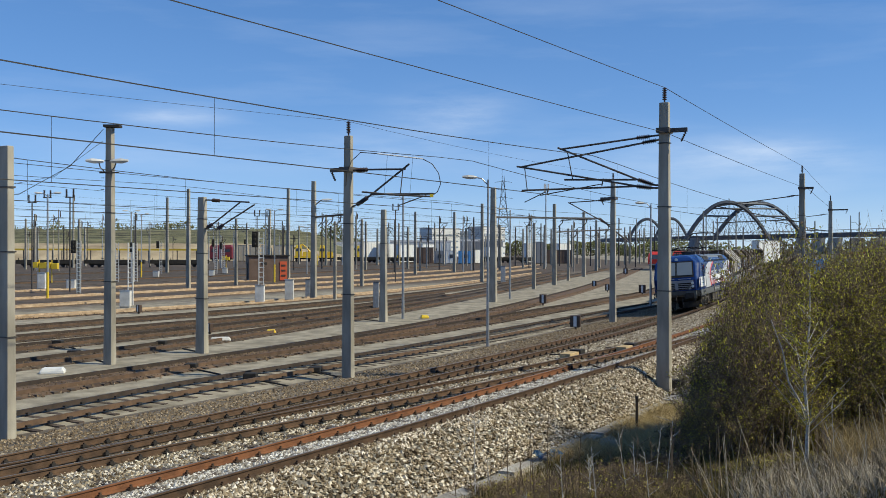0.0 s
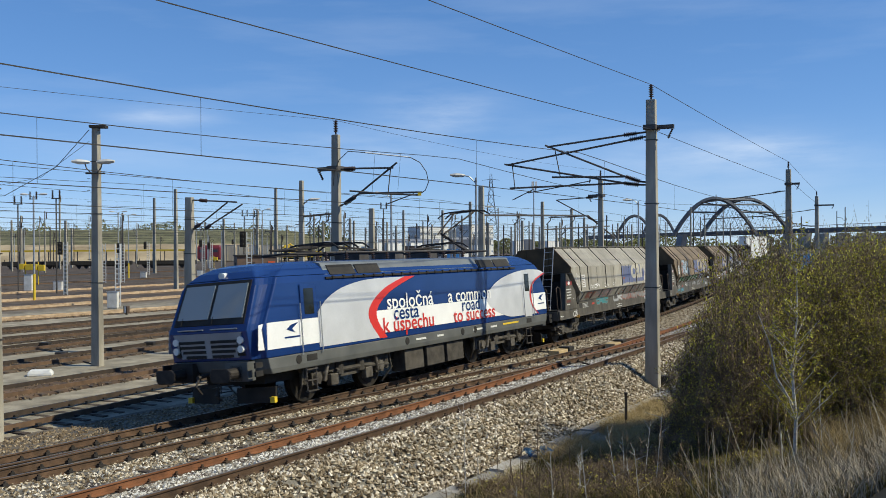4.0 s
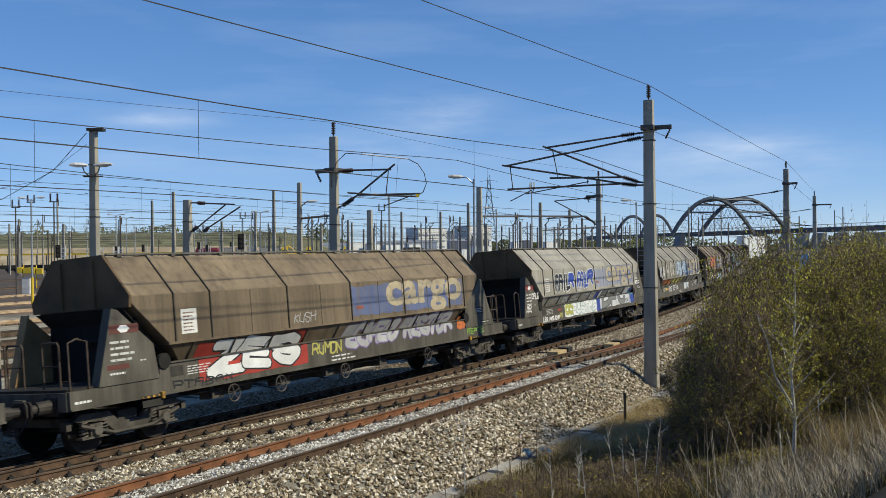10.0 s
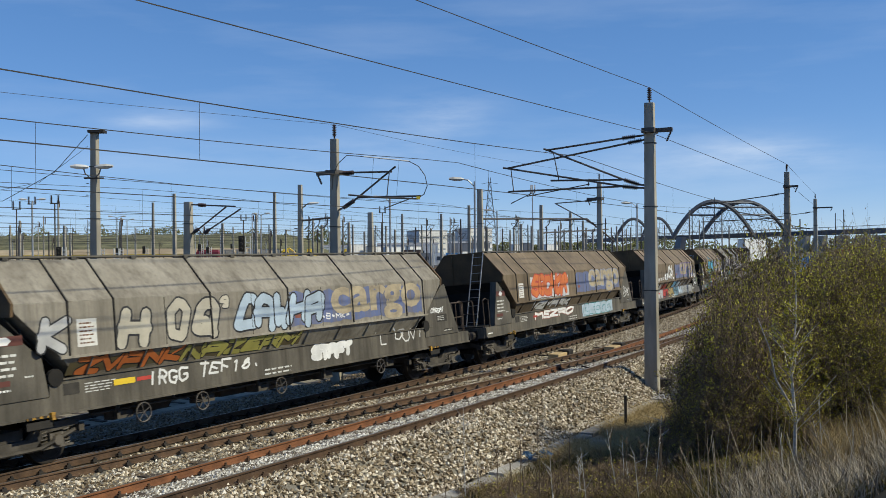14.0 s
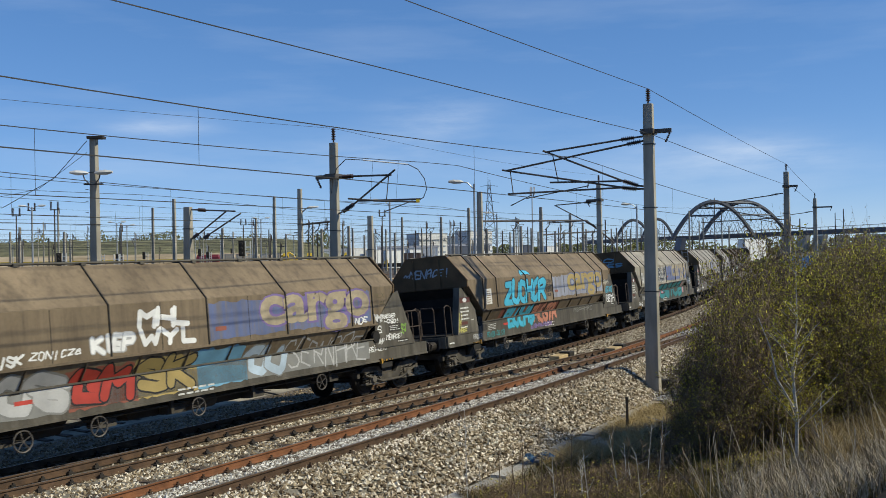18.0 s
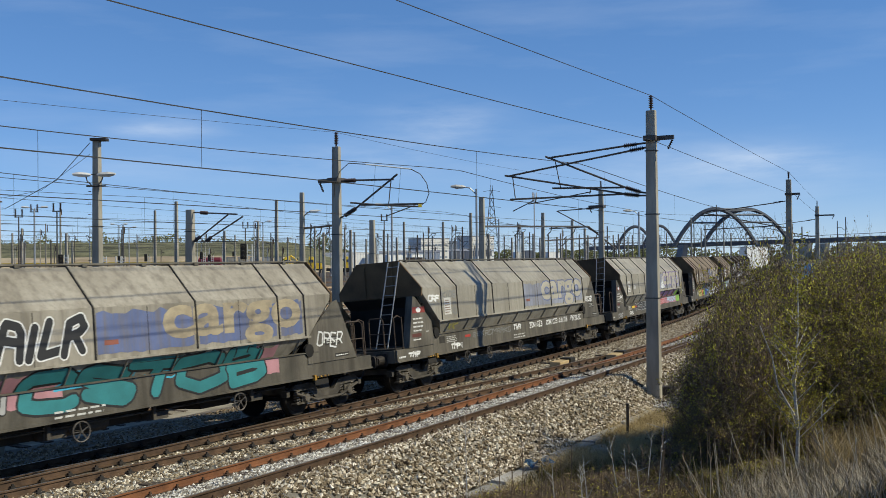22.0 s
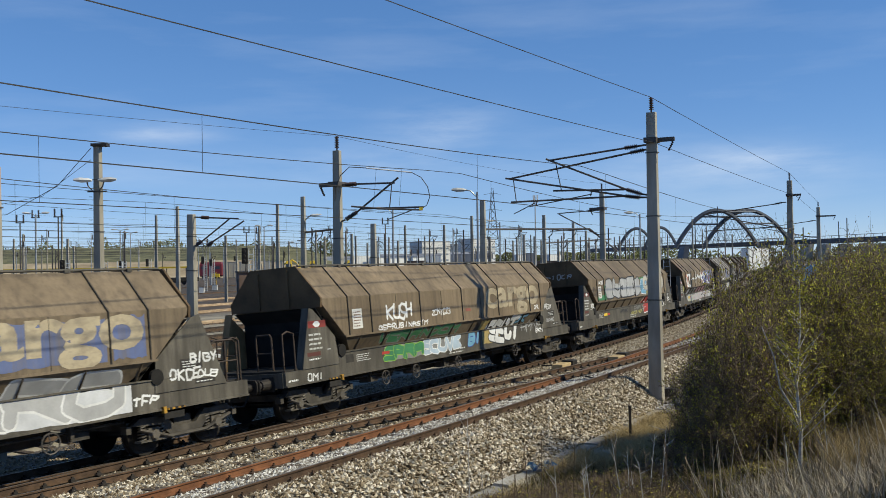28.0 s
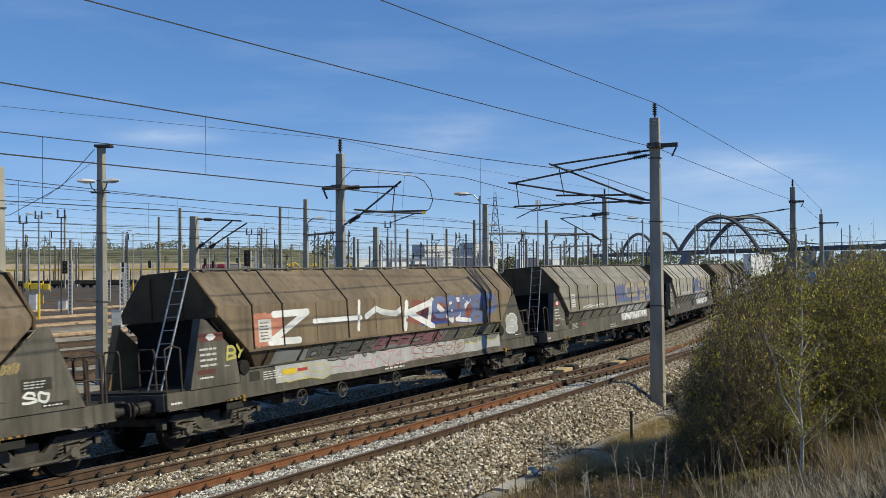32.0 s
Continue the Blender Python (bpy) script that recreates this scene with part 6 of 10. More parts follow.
        for u in (8.0, 9.3, 10.6):
            part("underfloor_box", Geo().box((U(u), w * 1.1, 0.62), (1.1, 0.5, 0.62)), BOGIE, th, bevel=0.02)
        for u in (4.74, 14.24):
            g = Geo()
            prof = [(-2.2, 0.98), (2.2, 0.98), (2.0, 0.78), (0.8, 0.70), (0.5, 0.52), (-0.5, 0.52), (-0.8, 0.70), (-2.0, 0.78)]
            g.plate([(U(u) + x, w * 1.08, z) for x, z in prof], (0, w * 0.12, 0))
            for k in (-1.5, 1.5):
                g.box((U(u) + k, w * 1.12, 0.62), (0.42, 0.2, 0.36))
                for q in (-0.42, 0.42):
                    g.cyl((U(u) + k + q, w * 1.12, 0.5), (U(u) + k + q, w * 1.12, 0.95), 0.11, None, 10)
            for k in (-0.5, 0.5):
                g.cyl((U(u) + k, w * 1.2, 0.6), (U(u) + k, w * 1.2, 1.0), 0.15, None, 12)
            g.pipe([(U(u) - 1.9, w * 1.24, 0.62), (U(u) - 0.6, w * 1.26, 0.72), (U(u) + 0.7, w * 1.26, 0.72)], 0.06, 7)
            part("bogie_side_frame", g, BOGIE, th)
            for k in (-1.5, 1.5):
                part("axle_box_cover", Geo().cyl((U(u) + k, w * 1.2, 0.62), (U(u) + k, w * 1.3, 0.62), 0.17, 0.14, 14), AXLE, th)
                part("brake_unit", Geo().box((U(u) + k * 0.55, w * 1.24, 0.5), (0.34, 0.16, 0.3)), AXLE, th, bevel=0.02)
                part("damper", Geo().cyl((U(u) + k * 0.85, w * 1.3, 0.5), (U(u) + k * 0.75, w * 1.34, 1.0), 0.05, None, 8), AXLE, th)
                part("sand_pipe", Geo().pipe([(U(u) + k * 1.35, w * 1.22, 0.98), (U(u) + k * 1.42, w * 1.22, 0.5), (U(u) + k * 1.32, w * 0.95, 0.12)], 0.025, 6), AXLE, th)
    g = Geo()
    g.box((0, 0, 0.85), (L - 3.0, 1.9, 0.35))
    part("underframe", g, BLACK, th)
    for u in (3.24, 6.24, 12.74, 15.74):
        part("wheelset", LOCO_WHEEL, None, th, at=Matrix.Translation((U(u), 0, 0.62)))
    # roof gear and pantographs
    g = Geo()
    for u in (5.0, 6.0, 7.4, 8.2, 9.5, 10.8, 11.8, 13.2):
        for y in (-0.55, 0.5):
            insulator(g, (U(u), y, 3.66), (U(u), y, 3.92), 0.08)
    part("roof_insulators", g, INSULATOR, th)
    g = Geo()
    g.pipe([(U(5.0), 0.5, 3.94), (U(13.2), 0.5, 3.94)], 0.03, 6)
    g.pipe([(U(5.0), -0.55, 3.94), (U(13.2), -0.55, 3.94)], 0.03, 6)
    for u in (7.0, 9.0, 11.2):
        g.box((U(u), 0, 3.80), (0.5, 0.9, 0.26))
    part("roof_busbars", g, DARK_STEEL, th)

    def panto(u, up, e):
        g = Geo()
        x = U(u)
        for y in (-0.45, 0.45):
            g.pipe([(x - 1.0, y, 3.92), (x + 1.0, y, 3.92)], 0.035, 6)
        g.pipe([(x - 1.0, -0.45, 3.92), (x - 1.0, 0.45, 3.92)], 0.03, 6)
        g.pipe([(x + 1.0, -0.45, 3.92), (x + 1.0, 0.45, 3.92)], 0.03, 6)
        if up:
            knee, head = (x - e * 1.55, 0, 4.58), (x + e * 0.25, 0, 5.36)
            g.pipe([(x + e * 0.3, 0, 3.95), knee], 0.05, 6)
            g.pipe([(x + e * 0.6, 0, 3.95), (knee[0] + e * 0.1, 0, 4.48)], 0.025, 5)
            for y in (-0.42, 0.42):
                g.pipe([(knee[0], y * 0.3, knee[2]), (head[0], y, head[2])], 0.03, 6)
        else:
            head = (x + e * 0.9, 0, 4.16)
            g.pipe([(x + e * 0.8, 0, 4.0), (x - e * 1.2, 0, 4.04), (x + e * 0.9, 0, 4.12)], 0.04, 6)
        hx, hz = head[0], head[2]
        for k in (-0.28, 0.28):
            g.pipe([(hx + k, -0.95, hz - 0.12), (hx + k, -0.72, hz + 0.03), (hx + k, -0.5, hz + 0.06), (hx + k, 0.5, hz + 0.06), (hx + k, 0.72, hz + 0.03), (hx + k, 0.95, hz - 0.12)], 0.028, 5)
        for y in (-0.42, 0.42):
            g.pipe([(hx - 0.3, y, hz + 0.03), (hx + 0.3, y, hz + 0.03)], 0.02, 5)
        part("pantograph", g, IRON, th, "raised pantograph" if up else "folded pantograph")

    panto(4.4, False, -1)
    panto(14.2, True, -1)
    panto(7.2, False, 1)
    panto(11.6, False, -1)
    return th


WAGON_KINDS = {"grey": (GREY_SIDE, BROWN_END, "weathered grey-beige covered hopper wagon with dark end wall and spray paint"),
               "brown": (BROWN_SIDE, BROWN_END, "dirty brown covered hopper wagon with faded lettering and spray paint"),
               "pale": (PALE_SIDE, BROWN_END, "pale chalky covered hopper wagon with dark solebar and spray paint")}
WAGON_ORDER = ["pale", "brown", "brown", "pale", "grey", "brown", "brown", "brown", "grey", "pale", "pale", "brown", "brown", "brown", "brown", "grey", "pale", "brown", "grey", "brown", "grey"]
loco = locomotive()
masters = {k: hopper_wagon(*v) for k, v in WAGON_KINDS.items()}
used, wagons = set(), []
for kind in WAGON_ORDER:
    wagons.append(masters[kind] if kind not in used else copy_thing(masters[kind], Matrix()))
    used.add(kind)


def ladder_on(w):
    g = Geo()
    E = lambda u: HOPPER_L / 2 - u
    for y in (0.45, 0.85):
        g.pipe([(E(1.0), y, 1.35), (E(2.05), y, 3.95)], 0.02, 5)
    for q in range(9):
        t = (q + 0.5) / 9
        g.cyl((E(1.0 + 1.05 * t), 0.45, 1.35 + 2.6 * t), (E(1.0 + 1.05 * t), 0.85, 1.35 + 2.6 * t), 0.014, None, 4)
    part("ladder", g, STEEL, w, "light grey steel ladder")


for i in (0, 4, 5, 9, 10, 14, 15):
    ladder_on(wagons[i])


def train_front(t):
    """Metres along the line that the front buffers have reached."""
    return float(np.polyval(TRAIN_POLY, t) + np.interp(t, PACE_T, PACE_S))


TRAIN_POLY = (0.000326189, -0.0120478, 10.7936, -2.37936)
PACE_T = (0, 0.5, 1, 2, 3, 6, 8, 12, 19, 23, 28, 32)
PACE_S = (-1.1, -0.5, -0.1, 0.1, 0.25, 0.2, 0.14, -0.04, -0.05, 0.06, 0.03, -0.12)


def vehicle_pose(s_front, length, overhang):
    (x1, y1, h1), (x2, y2, h2) = line(s_front - overhang), line(s_front - length + overhang)
    yaw = math.atan2(y1 - y2, x1 - x2)
    return Matrix.Translation(((x1 + x2) / 2, (y1 + y2) / 2, 0)) @ Matrix.Rotation(yaw, 4, "Z") @ Matrix.Rotation(math.atan(CANT), 4, "X")


def rolling(wheel, radius, s_of):
    """Turn a wheelset with the way it has come, while it rolls past the bank."""
    home = wheel.matrix_basis.translation.copy()
    spin = lambda t: Matrix.Translation(home) @ Matrix.Rotation((s_of(t) / radius) % (2 * math.pi), 4, "Y")
    seen = [k / FPS for k in range(0, 32 * FPS + 1) if -8.0 < s_of(k / FPS) < 47.0]
    rows = [(t, spin(t)) for t in seen]
    if not rows:
        return
    if rows[0][0] > 0:
        rows.insert(0, (0.0, rows[0][1]))
    if rows[-1][0] < 32:
        rows.append((32.0, rows[-1][1]))
    walk(wheel, rows)


def motions():
    times = [0.5 * i for i in range(65)]
    walk(loco, [(t, vehicle_pose(train_front(t), LOCO_L, 4.74)) for t in times])
    for i, w in enumerate(wagons):
        walk(w, [(t, vehicle_pose(train_front(t) - LOCO_L - 0.02 - i * HOPPER_L, HOPPER_L, 2.35)) for t in times])
    for n, (car, length) in enumerate([(loco, LOCO_L)] + [(w, HOPPER_L) for w in wagons]):
        front = 0.0 if n == 0 else LOCO_L + 0.02 + (n - 1) * HOPPER_L
        for ob in car.children:
            if ob.name.startswith("wheelset"):
                back = front + length / 2 - ob.matrix_basis.translation.x
                rolling(ob, ob.matrix_basis.translation.z, lambda t, b=back: train_front(t) - b)

# ---- lettering and spray paint on the wagons ----
def paint(name, c):
    return surf(name, [v * 0.72 for v in c], c, 2.2, 0.6, 0, 0.02, 25, 0.06)


PAINT = {"white": paint("white spray paint", (0.78, 0.78, 0.77)), "chrome": paint("bright silver spray paint", (0.62, 0.63, 0.65)), "silver": paint("silver spray paint", (0.44, 0.44, 0.44)), "black": paint("black spray paint", (0.018, 0.018, 0.02)),
         "cyan": paint("cyan spray paint", (0.06, 0.42, 0.62)), "teal": paint("teal spray paint", (0.03, 0.22, 0.24)), "blue": paint("blue spray paint", (0.035, 0.07, 0.34)),
         "red": paint("red spray paint", (0.42, 0.045, 0.03)), "orange": paint("orange spray paint", (0.62, 0.17, 0.04)), "yellow": paint("yellow spray paint", (0.62, 0.50, 0.06)),
         "green": paint("green spray paint", (0.05, 0.22, 0.09)), "lime": paint("lime spray paint", (0.22, 0.42, 0.06)), "pink": paint("pink spray paint", (0.48, 0.24, 0.27)),
         "violet": paint("violet spray paint", (0.20, 0.14, 0.34)), "grey": paint("grey spray paint", (0.22, 0.22, 0.21)), "beige": paint("faded beige lettering", (0.46, 0.38, 0.25)),
         "faded": paint("faded blue panel", (0.115, 0.15, 0.30)), "pale": paint("pale blue lettering", (0.30, 0.32, 0.40)), "brick": paint("brick red spray paint", (0.26, 0.085, 0.055)),
         "ice": paint("pale blue spray paint", (0.42, 0.52, 0.62)), "sky": paint("sky blue spray paint", (0.16, 0.36, 0.52)), "cream": paint("cream spray paint", (0.50, 0.46, 0.37)), "lemon": paint("pale yellow spray paint", (0.50, 0.46, 0.12)), "salmon": paint("salmon spray paint", (0.52, 0.21, 0.13)), "ochre": paint("ochre spray paint", (0.40, 0.30, 0.11)), "umber": paint("dark mixed overspray", (0.12, 0.095, 0.045))}

for worn in ("faded", "pale", "beige"):
    grimy(PAINT[worn], (0.15, 0.125, 0.095), 0.7)


def skin(surface, u, v, off):
    """A place on the wagon's near side: u metres behind its front buffers; v is a height."""
    x = HOPPER_L / 2 - u
    if surface == "side":
        return (x, 1.502 + off, v)
    if surface == "roof":
        t = (v - 3.08) / 0.87
        return (x, 1.5 - 0.74 * t + off * 0.76, v + off * 0.65)
    if surface == "low":
        if v >= FOLD:
            t = min(1.0, (v - FOLD) / (2.0 - FOLD))
            return (x, 1.20 + 0.30 * t + off * 0.80, v - off * 0.60)
        return (x, 1.388 + off, v)
    if surface == "end":
        return (HOPPER_L / 2 - 2.124 + off, u, v)
    if surface == "tri":
        return (x, 1.412 + off, v)
    return (x, 1.389 + off, v)


FOLD = 1.60


def clipped(pts, keep, cut):
    """The part of a flat outline that lies above (keep 1) or below (keep -1) the height cut."""
    out = []
    for (a, b), (c, d) in zip(pts, pts[1:] + pts[:1]):
        p, q = keep * (b - cut) >= 0, keep * (d - cut) >= 0
        if p:
            out.append((a, b))
        if p != q:
            t = (cut - b) / (d - b)
            out.append((a + (c - a) * t, cut))
    return out


def lay(g, surface, pts, off):
    """One painted outline, folded over the edge between the deep solebar and the hopper above it."""
    if surface != "low":
        g.add([skin(surface, u, v, off) for u, v in pts], [tuple(range(len(pts)))])
        return
    up = clipped(pts, 1, FOLD + 0.001)
    if len(up) > 2:
        g.add([skin("low", u, max(v, FOLD), off) for u, v in up], [tuple(range(len(up)))])
    low = clipped(pts, -1, FOLD - 0.012)
    if len(low) > 2:
        g.add([skin("low", u, v, off) for u, v in low], [tuple(range(len(low)))])


# stroke letters on a grid of five by seven: chains of column-row pairs
LETTERS = {
    "A": "00 05 16 36 45 40,03 43", "B": "00 06 36 45 44 33 03,33 42 41 30 00", "C": "45 36 16 05 01 10 30 41", "D": "00 06 26 44 42 20 00",
    "E": "46 06 00 40,03 33", "F": "46 06 00,03 33", "G": "45 36 16 05 01 10 30 41 43 23", "H": "06 00,46 40,03 43", "I": "26 20", "J": "46 41 30 10 01",
    "K": "06 00,46 03 40", "L": "06 00 40", "M": "00 06 23 46 40", "N": "00 06 40 46", "O": "16 05 01 10 30 41 45 36 16", "P": "00 06 36 45 44 33 03",
    "Q": "16 05 01 10 30 41 45 36 16,22 50", "R": "00 06 36 45 44 33 03,23 40", "S": "45 36 16 05 04 13 33 42 41 30 10 01", "T": "06 46,26 20",
    "U": "06 01 10 30 41 46", "V": "06 20 46", "W": "06 10 23 30 46", "X": "06 40,46 00", "Y": "06 23 46,23 20", "Z": "06 46 00 40",
    "0": "16 05 01 10 30 41 45 36 16", "1": "15 26 20", "2": "05 16 36 45 44 00 40", "3": "06 36 45 44 33 13,33 42 41 30 00", "7": "06 46 10", "8": "33 14 15 26 35 34 13 01 10 30 41 33", "9": "44 33 13 04 05 16 36 45 41 20", "!": "26 22,20 20",
    ".": "20 21", "-": "03 43", "*": "13 33,24 22,14 32,34 12", "~": "02 14 23 32 44",
}


def letter(ch):
    """The straight pieces of one letter, in a unit box."""
    out = []
    for chain in LETTERS.get(ch, "").split(","):
        p = [(int(q[0]) / 4, int(q[1]) / 6) for q in chain.split()]
        out += list(zip(p, p[1:]))
    return out


def spray(parent, surface, u0, u1, v0, v1, text, fill, edge, seed, fat=0.0):
    """A painted word of fat letters that lean into one another, each with its outline."""
    n = len(text)
    w, hgt = (u1 - u0) / n, v1 - v0
    thin = fat and fat < 0.06
    fat = fat or max(0.07, 0.36 * min(w, 0.8 * hgt))
    rim = max(0.026, fat * 0.18)
    r2 = random.Random(seed + 7)
    slant = r2.uniform(0.02, 0.30) * hgt
    lift = 0.002
    gf = Geo()
    for i, ch in enumerate(text):
        tilt = slant + r2.uniform(-0.08, 0.08) * hgt
        k = 0.22 if thin else 0.06
        lo, hi = v0 + r2.uniform(0, k) * hgt, v1 - r2.uniform(0, k) * hgt
        if not thin:
            lo, hi = lo + fat / 2, hi - fat / 2
        wide = (0.74 if thin else 0.84) * r2.uniform(0.85, 1.2)
        cu = u0 + w * (i + 0.5)
        at = lambda a, b: (cu + (a - 0.5) * w * wide + tilt * (b - 0.5), lo + (hi - lo) * b + 0.06 * hgt * math.sin(a * 4 + i))
        sway = {}
        for p, q in letter(ch):
            for e in (p, q):
                sway.setdefault(e, (e[0] + r2.uniform(-0.11, 0.11), e[1] + r2.uniform(-0.07, 0.07)))
        rows = [(at(*sway[p]), at(*sway[q])) for p, q in letter(ch)]
        if not thin:
            gf = Geo()
        ge = Geo()
        for g, width, use in ((ge, fat + 2 * rim, edge), (gf, fat, fill)):
            if use is None:
                continue
            for p, q in rows:
                a0 = math.atan2(q[1] - p[1], q[0] - p[0])
                pts = [(q[0] + math.cos(a0 + k) * width / 2, q[1] + math.sin(a0 + k) * width / 2) for k in (-1.57, -0.8, 0, 0.8, 1.57)]
                pts += [(p[0] - math.cos(a0 + k) * width / 2, p[1] - math.sin(a0 + k) * width / 2) for k in (-1.57, -0.8, 0, 0.8, 1.57)]
                lift += 0.00003
                lay(g, surface, pts, lift)
        if not thin and gf.v:
            tagged(part("painted_letter", gf, PAINT[fill], parent, fix=False), kind="stuff")
        if edge and ge.v:
            tagged(part("letter_outline", ge, PAINT[edge], parent, fix=False), kind="stuff")
    if thin and gf.v:
        tagged(part("sprayed_scrawl", gf, PAINT[fill], parent, fix=False), kind="stuff")


SCRAWLS = ("KRO", "SEK", "OSD", "TMP", "AKE", "ORF", "CES", "NIZ")


def tag(parent, surface, u0, u1, v0, v1, mat, seed, text="", width=0.026):
    """A quick thin scrawl."""
    spray(parent, surface, u0, u1, v0, v1, text or SCRAWLS[seed % len(SCRAWLS)], mat, None, seed, width)


def field(parent, surface, u0, u1, v0, v1, mat, seed, name="paint_patch", off=0.0015):
    """A patch of paint with an uneven edge."""
    r = random.Random(seed)
    g = Geo()
    n = 14
    top = [(u0 + (u1 - u0) * i / n, v1 - r.uniform(0, 0.10)) for i in range(n + 1)]
    low = [(u0 + (u1 - u0) * i / n, v0 + r.uniform(0, 0.06)) for i in range(n + 1)]
    for i in range(n):
        lay(g, surface, [top[i], top[i + 1], low[i + 1], low[i]], off)
    tagged(part(name, g, PAINT[mat], parent, fix=False), kind="stuff")


def rect(parent, surface, u0, u1, v0, v1, mat, off, name):
    g = Geo().add([skin(surface, u0, v0, off), skin(surface, u1, v0, off), skin(surface, u1, v1, off), skin(surface, u0, v1, off)], [(0, 1, 2, 3)])
    return part(name, g, mat, parent, fix=False)


def bars(parent, surface, u0, u1, v0, v1, rows, mat, off, name, seed, breaks=3):
    r = random.Random(seed)
    g = Geo()
    h = (v1 - v0) / rows
    for i in range(rows):
        u = u0
        end = u1 - r.uniform(0, 0.25) * (u1 - u0)
        while u < end:
            e = min(end, u + r.uniform(0.3, 0.8) * (u1 - u0) / breaks)
            z = v1 - h * (i + 0.8)
            g.add([skin(surface, u, z, off), skin(surface, e, z, off), skin(surface, e, z + h * 0.4, off), skin(surface, u, z + h * 0.4, off)], [(0, 1, 2, 3)])
            u = e + 0.05 * (u1 - u0)
    tagged(part(name, g, mat, parent, fix=False), kind="stuff")


TEXT_TURN = Matrix.Rotation(math.pi, 4, "Z") @ Matrix.Rotation(math.pi / 2, 4, "X")


def common_marks(w, seed):
    rect(w, "side", 3.55, 4.02, 2.19, 2.73, OFFWHITE, 0.004, "data_panel")
    bars(w, "side", 3.61, 3.96, 2.23, 2.69, 6, RUST_METAL, 0.007, "data_marks", seed, 3)
    rect(w, "tri", 1.66, 2.42, 2.34, 2.52, DECAL_RED if seed % 3 == 0 else DECAL_DULL, 0.002, "red_plate")
    g = Geo().add([skin("tri", 2.02 + a, 2.43 + b, 0.004) for a, b in ((-0.16, 0), (-0.07, 0.075), (0.07, 0.075), (0.16, 0), (0.07, -0.075), (-0.07, -0.075))], [tuple(range(6))])
    part("white_emblem", g, WHITE, w, fix=False)
    bars(w, "tri", 1.66, 2.30, 1.76, 2.24, 4, LETTER, 0.003, "plate_lettering", seed + 1, 2)
    bars(w, "tri", 1.62, 2.12, 1.50, 1.60, 1, WHITE, 0.003, "plate_lettering", seed + 2, 6)
    bars(w, "tri", 2.42, 2.62, 1.72, 1.79, 1, LETTER, 0.003, "plate_lettering", seed + 8, 2)
    rect(w, "sole", 5.05, 5.45, 1.36, 1.44, PAINT["red"], 0.002, "red_plate")
    rect(w, "sole", 3.25, 3.62, 1.30, 1.52, GROOVE, 0.002, "frame_plate")
    bars(w, "sole", 3.75, 4.5, 1.28, 1.50, 4, LETTER, 0.002, "solebar_lettering", seed + 3, 3)
    bars(w, "sole", 0.75, 1.15, 1.04, 1.16, 1, WHITE, 0.002, "solebar_lettering", seed + 4, 3)
    bars(w, "sole", 9.0, 10.2, 1.0, 1.2, 2, LETTER, 0.002, "solebar_lettering", seed + 5, 4)
    rect(w, "tri", 17.22, 17.86, 1.74, 1.97, GROOVE, 0.002, "black_notice")
    bars(w, "tri", 17.28, 17.80, 1.78, 1.94, 3, LETTER, 0.004, "notice_lettering", seed + 6, 3)
    rect(w, "tri", 17.62, 18.22, 1.40, 1.50, GROOVE, 0.002, "black_notice")
    bars(w, "tri", 17.66, 18.20, 1.42, 1.48, 1, WHITE, 0.004, "notice_lettering", seed + 7, 5)
    rect(w, "tri", 1.55, 2.12, 1.62, 1.72, DECAL_DULL, 0.0015, "weight_plate")
    for u, k in ((2.62, 1), (17.02, -1)):
        p = Vector(skin("sole", u, 0.965, 0.0))
        lever = part("changeover_lever", Geo().box((p.x, p.y + 0.04, p.z), (0.46, 0.04, 0.04)), AMBER, w, "yellow and black striped lever")
        for q in (-0.16, 0.0, 0.16):
            part("black_band", Geo().box((p.x + q, p.y + 0.04, p.z), (0.08, 0.046, 0.046)), BLACK, lever)
        part("bracket", Geo().box((p.x - k * 0.33, p.y + 0.04, p.z - 0.01), (0.08, 0.08, 0.14)), AMBER, w, "orange lever bracket")
        part("step", Geo().box((p.x - k * 0.05, p.y + 0.02, p.z - 0.14), (0.55, 0.03, 0.14)), BLACK, w)


def cargo(w, ground, letters, seed, rim=None):
    """The large faded word on its blue panels, which end at the ribs; rim is the colour left round the letters."""
    if ground:
        for a, b in ((9.98, 12.56), (12.72, 15.28), (15.44, 16.26)):
            field(w, "side", a, b, 2.10, 3.02, ground, seed + int(a))
    rect(w, "side", 10.15, 10.5, 2.32, 2.42, PAINT["brick"], 0.003, "red_plate")
    for mat, off, bold in ((rim, 0.003, 0.075), (letters, 0.005, 0.034)):
        if not mat:
            continue
        ob = words("cargo", 1.0, w, PAINT[mat], Matrix(), "lettering", "large faded lettering", bold)
        xs, ys = [v.co.x for v in ob.data.vertices], [v.co.y for v in ob.data.vertices]
        k = 0.05 if mat == rim else 0.0
        sx, sy = (4.55 + 2 * k) / (max(xs) - min(xs)), (1.03 + 2 * k) / (max(ys) - min(ys))
        mid = Vector((-(max(xs) + min(xs)) / 2, -(max(ys) + min(ys)) / 2, 0))
        ob.matrix_basis = Matrix.Translation(skin("side", 13.95, 2.52, off)) @ TEXT_TURN @ Matrix.Diagonal((sx, sy, 1, 1)) @ Matrix.Translation(mid)


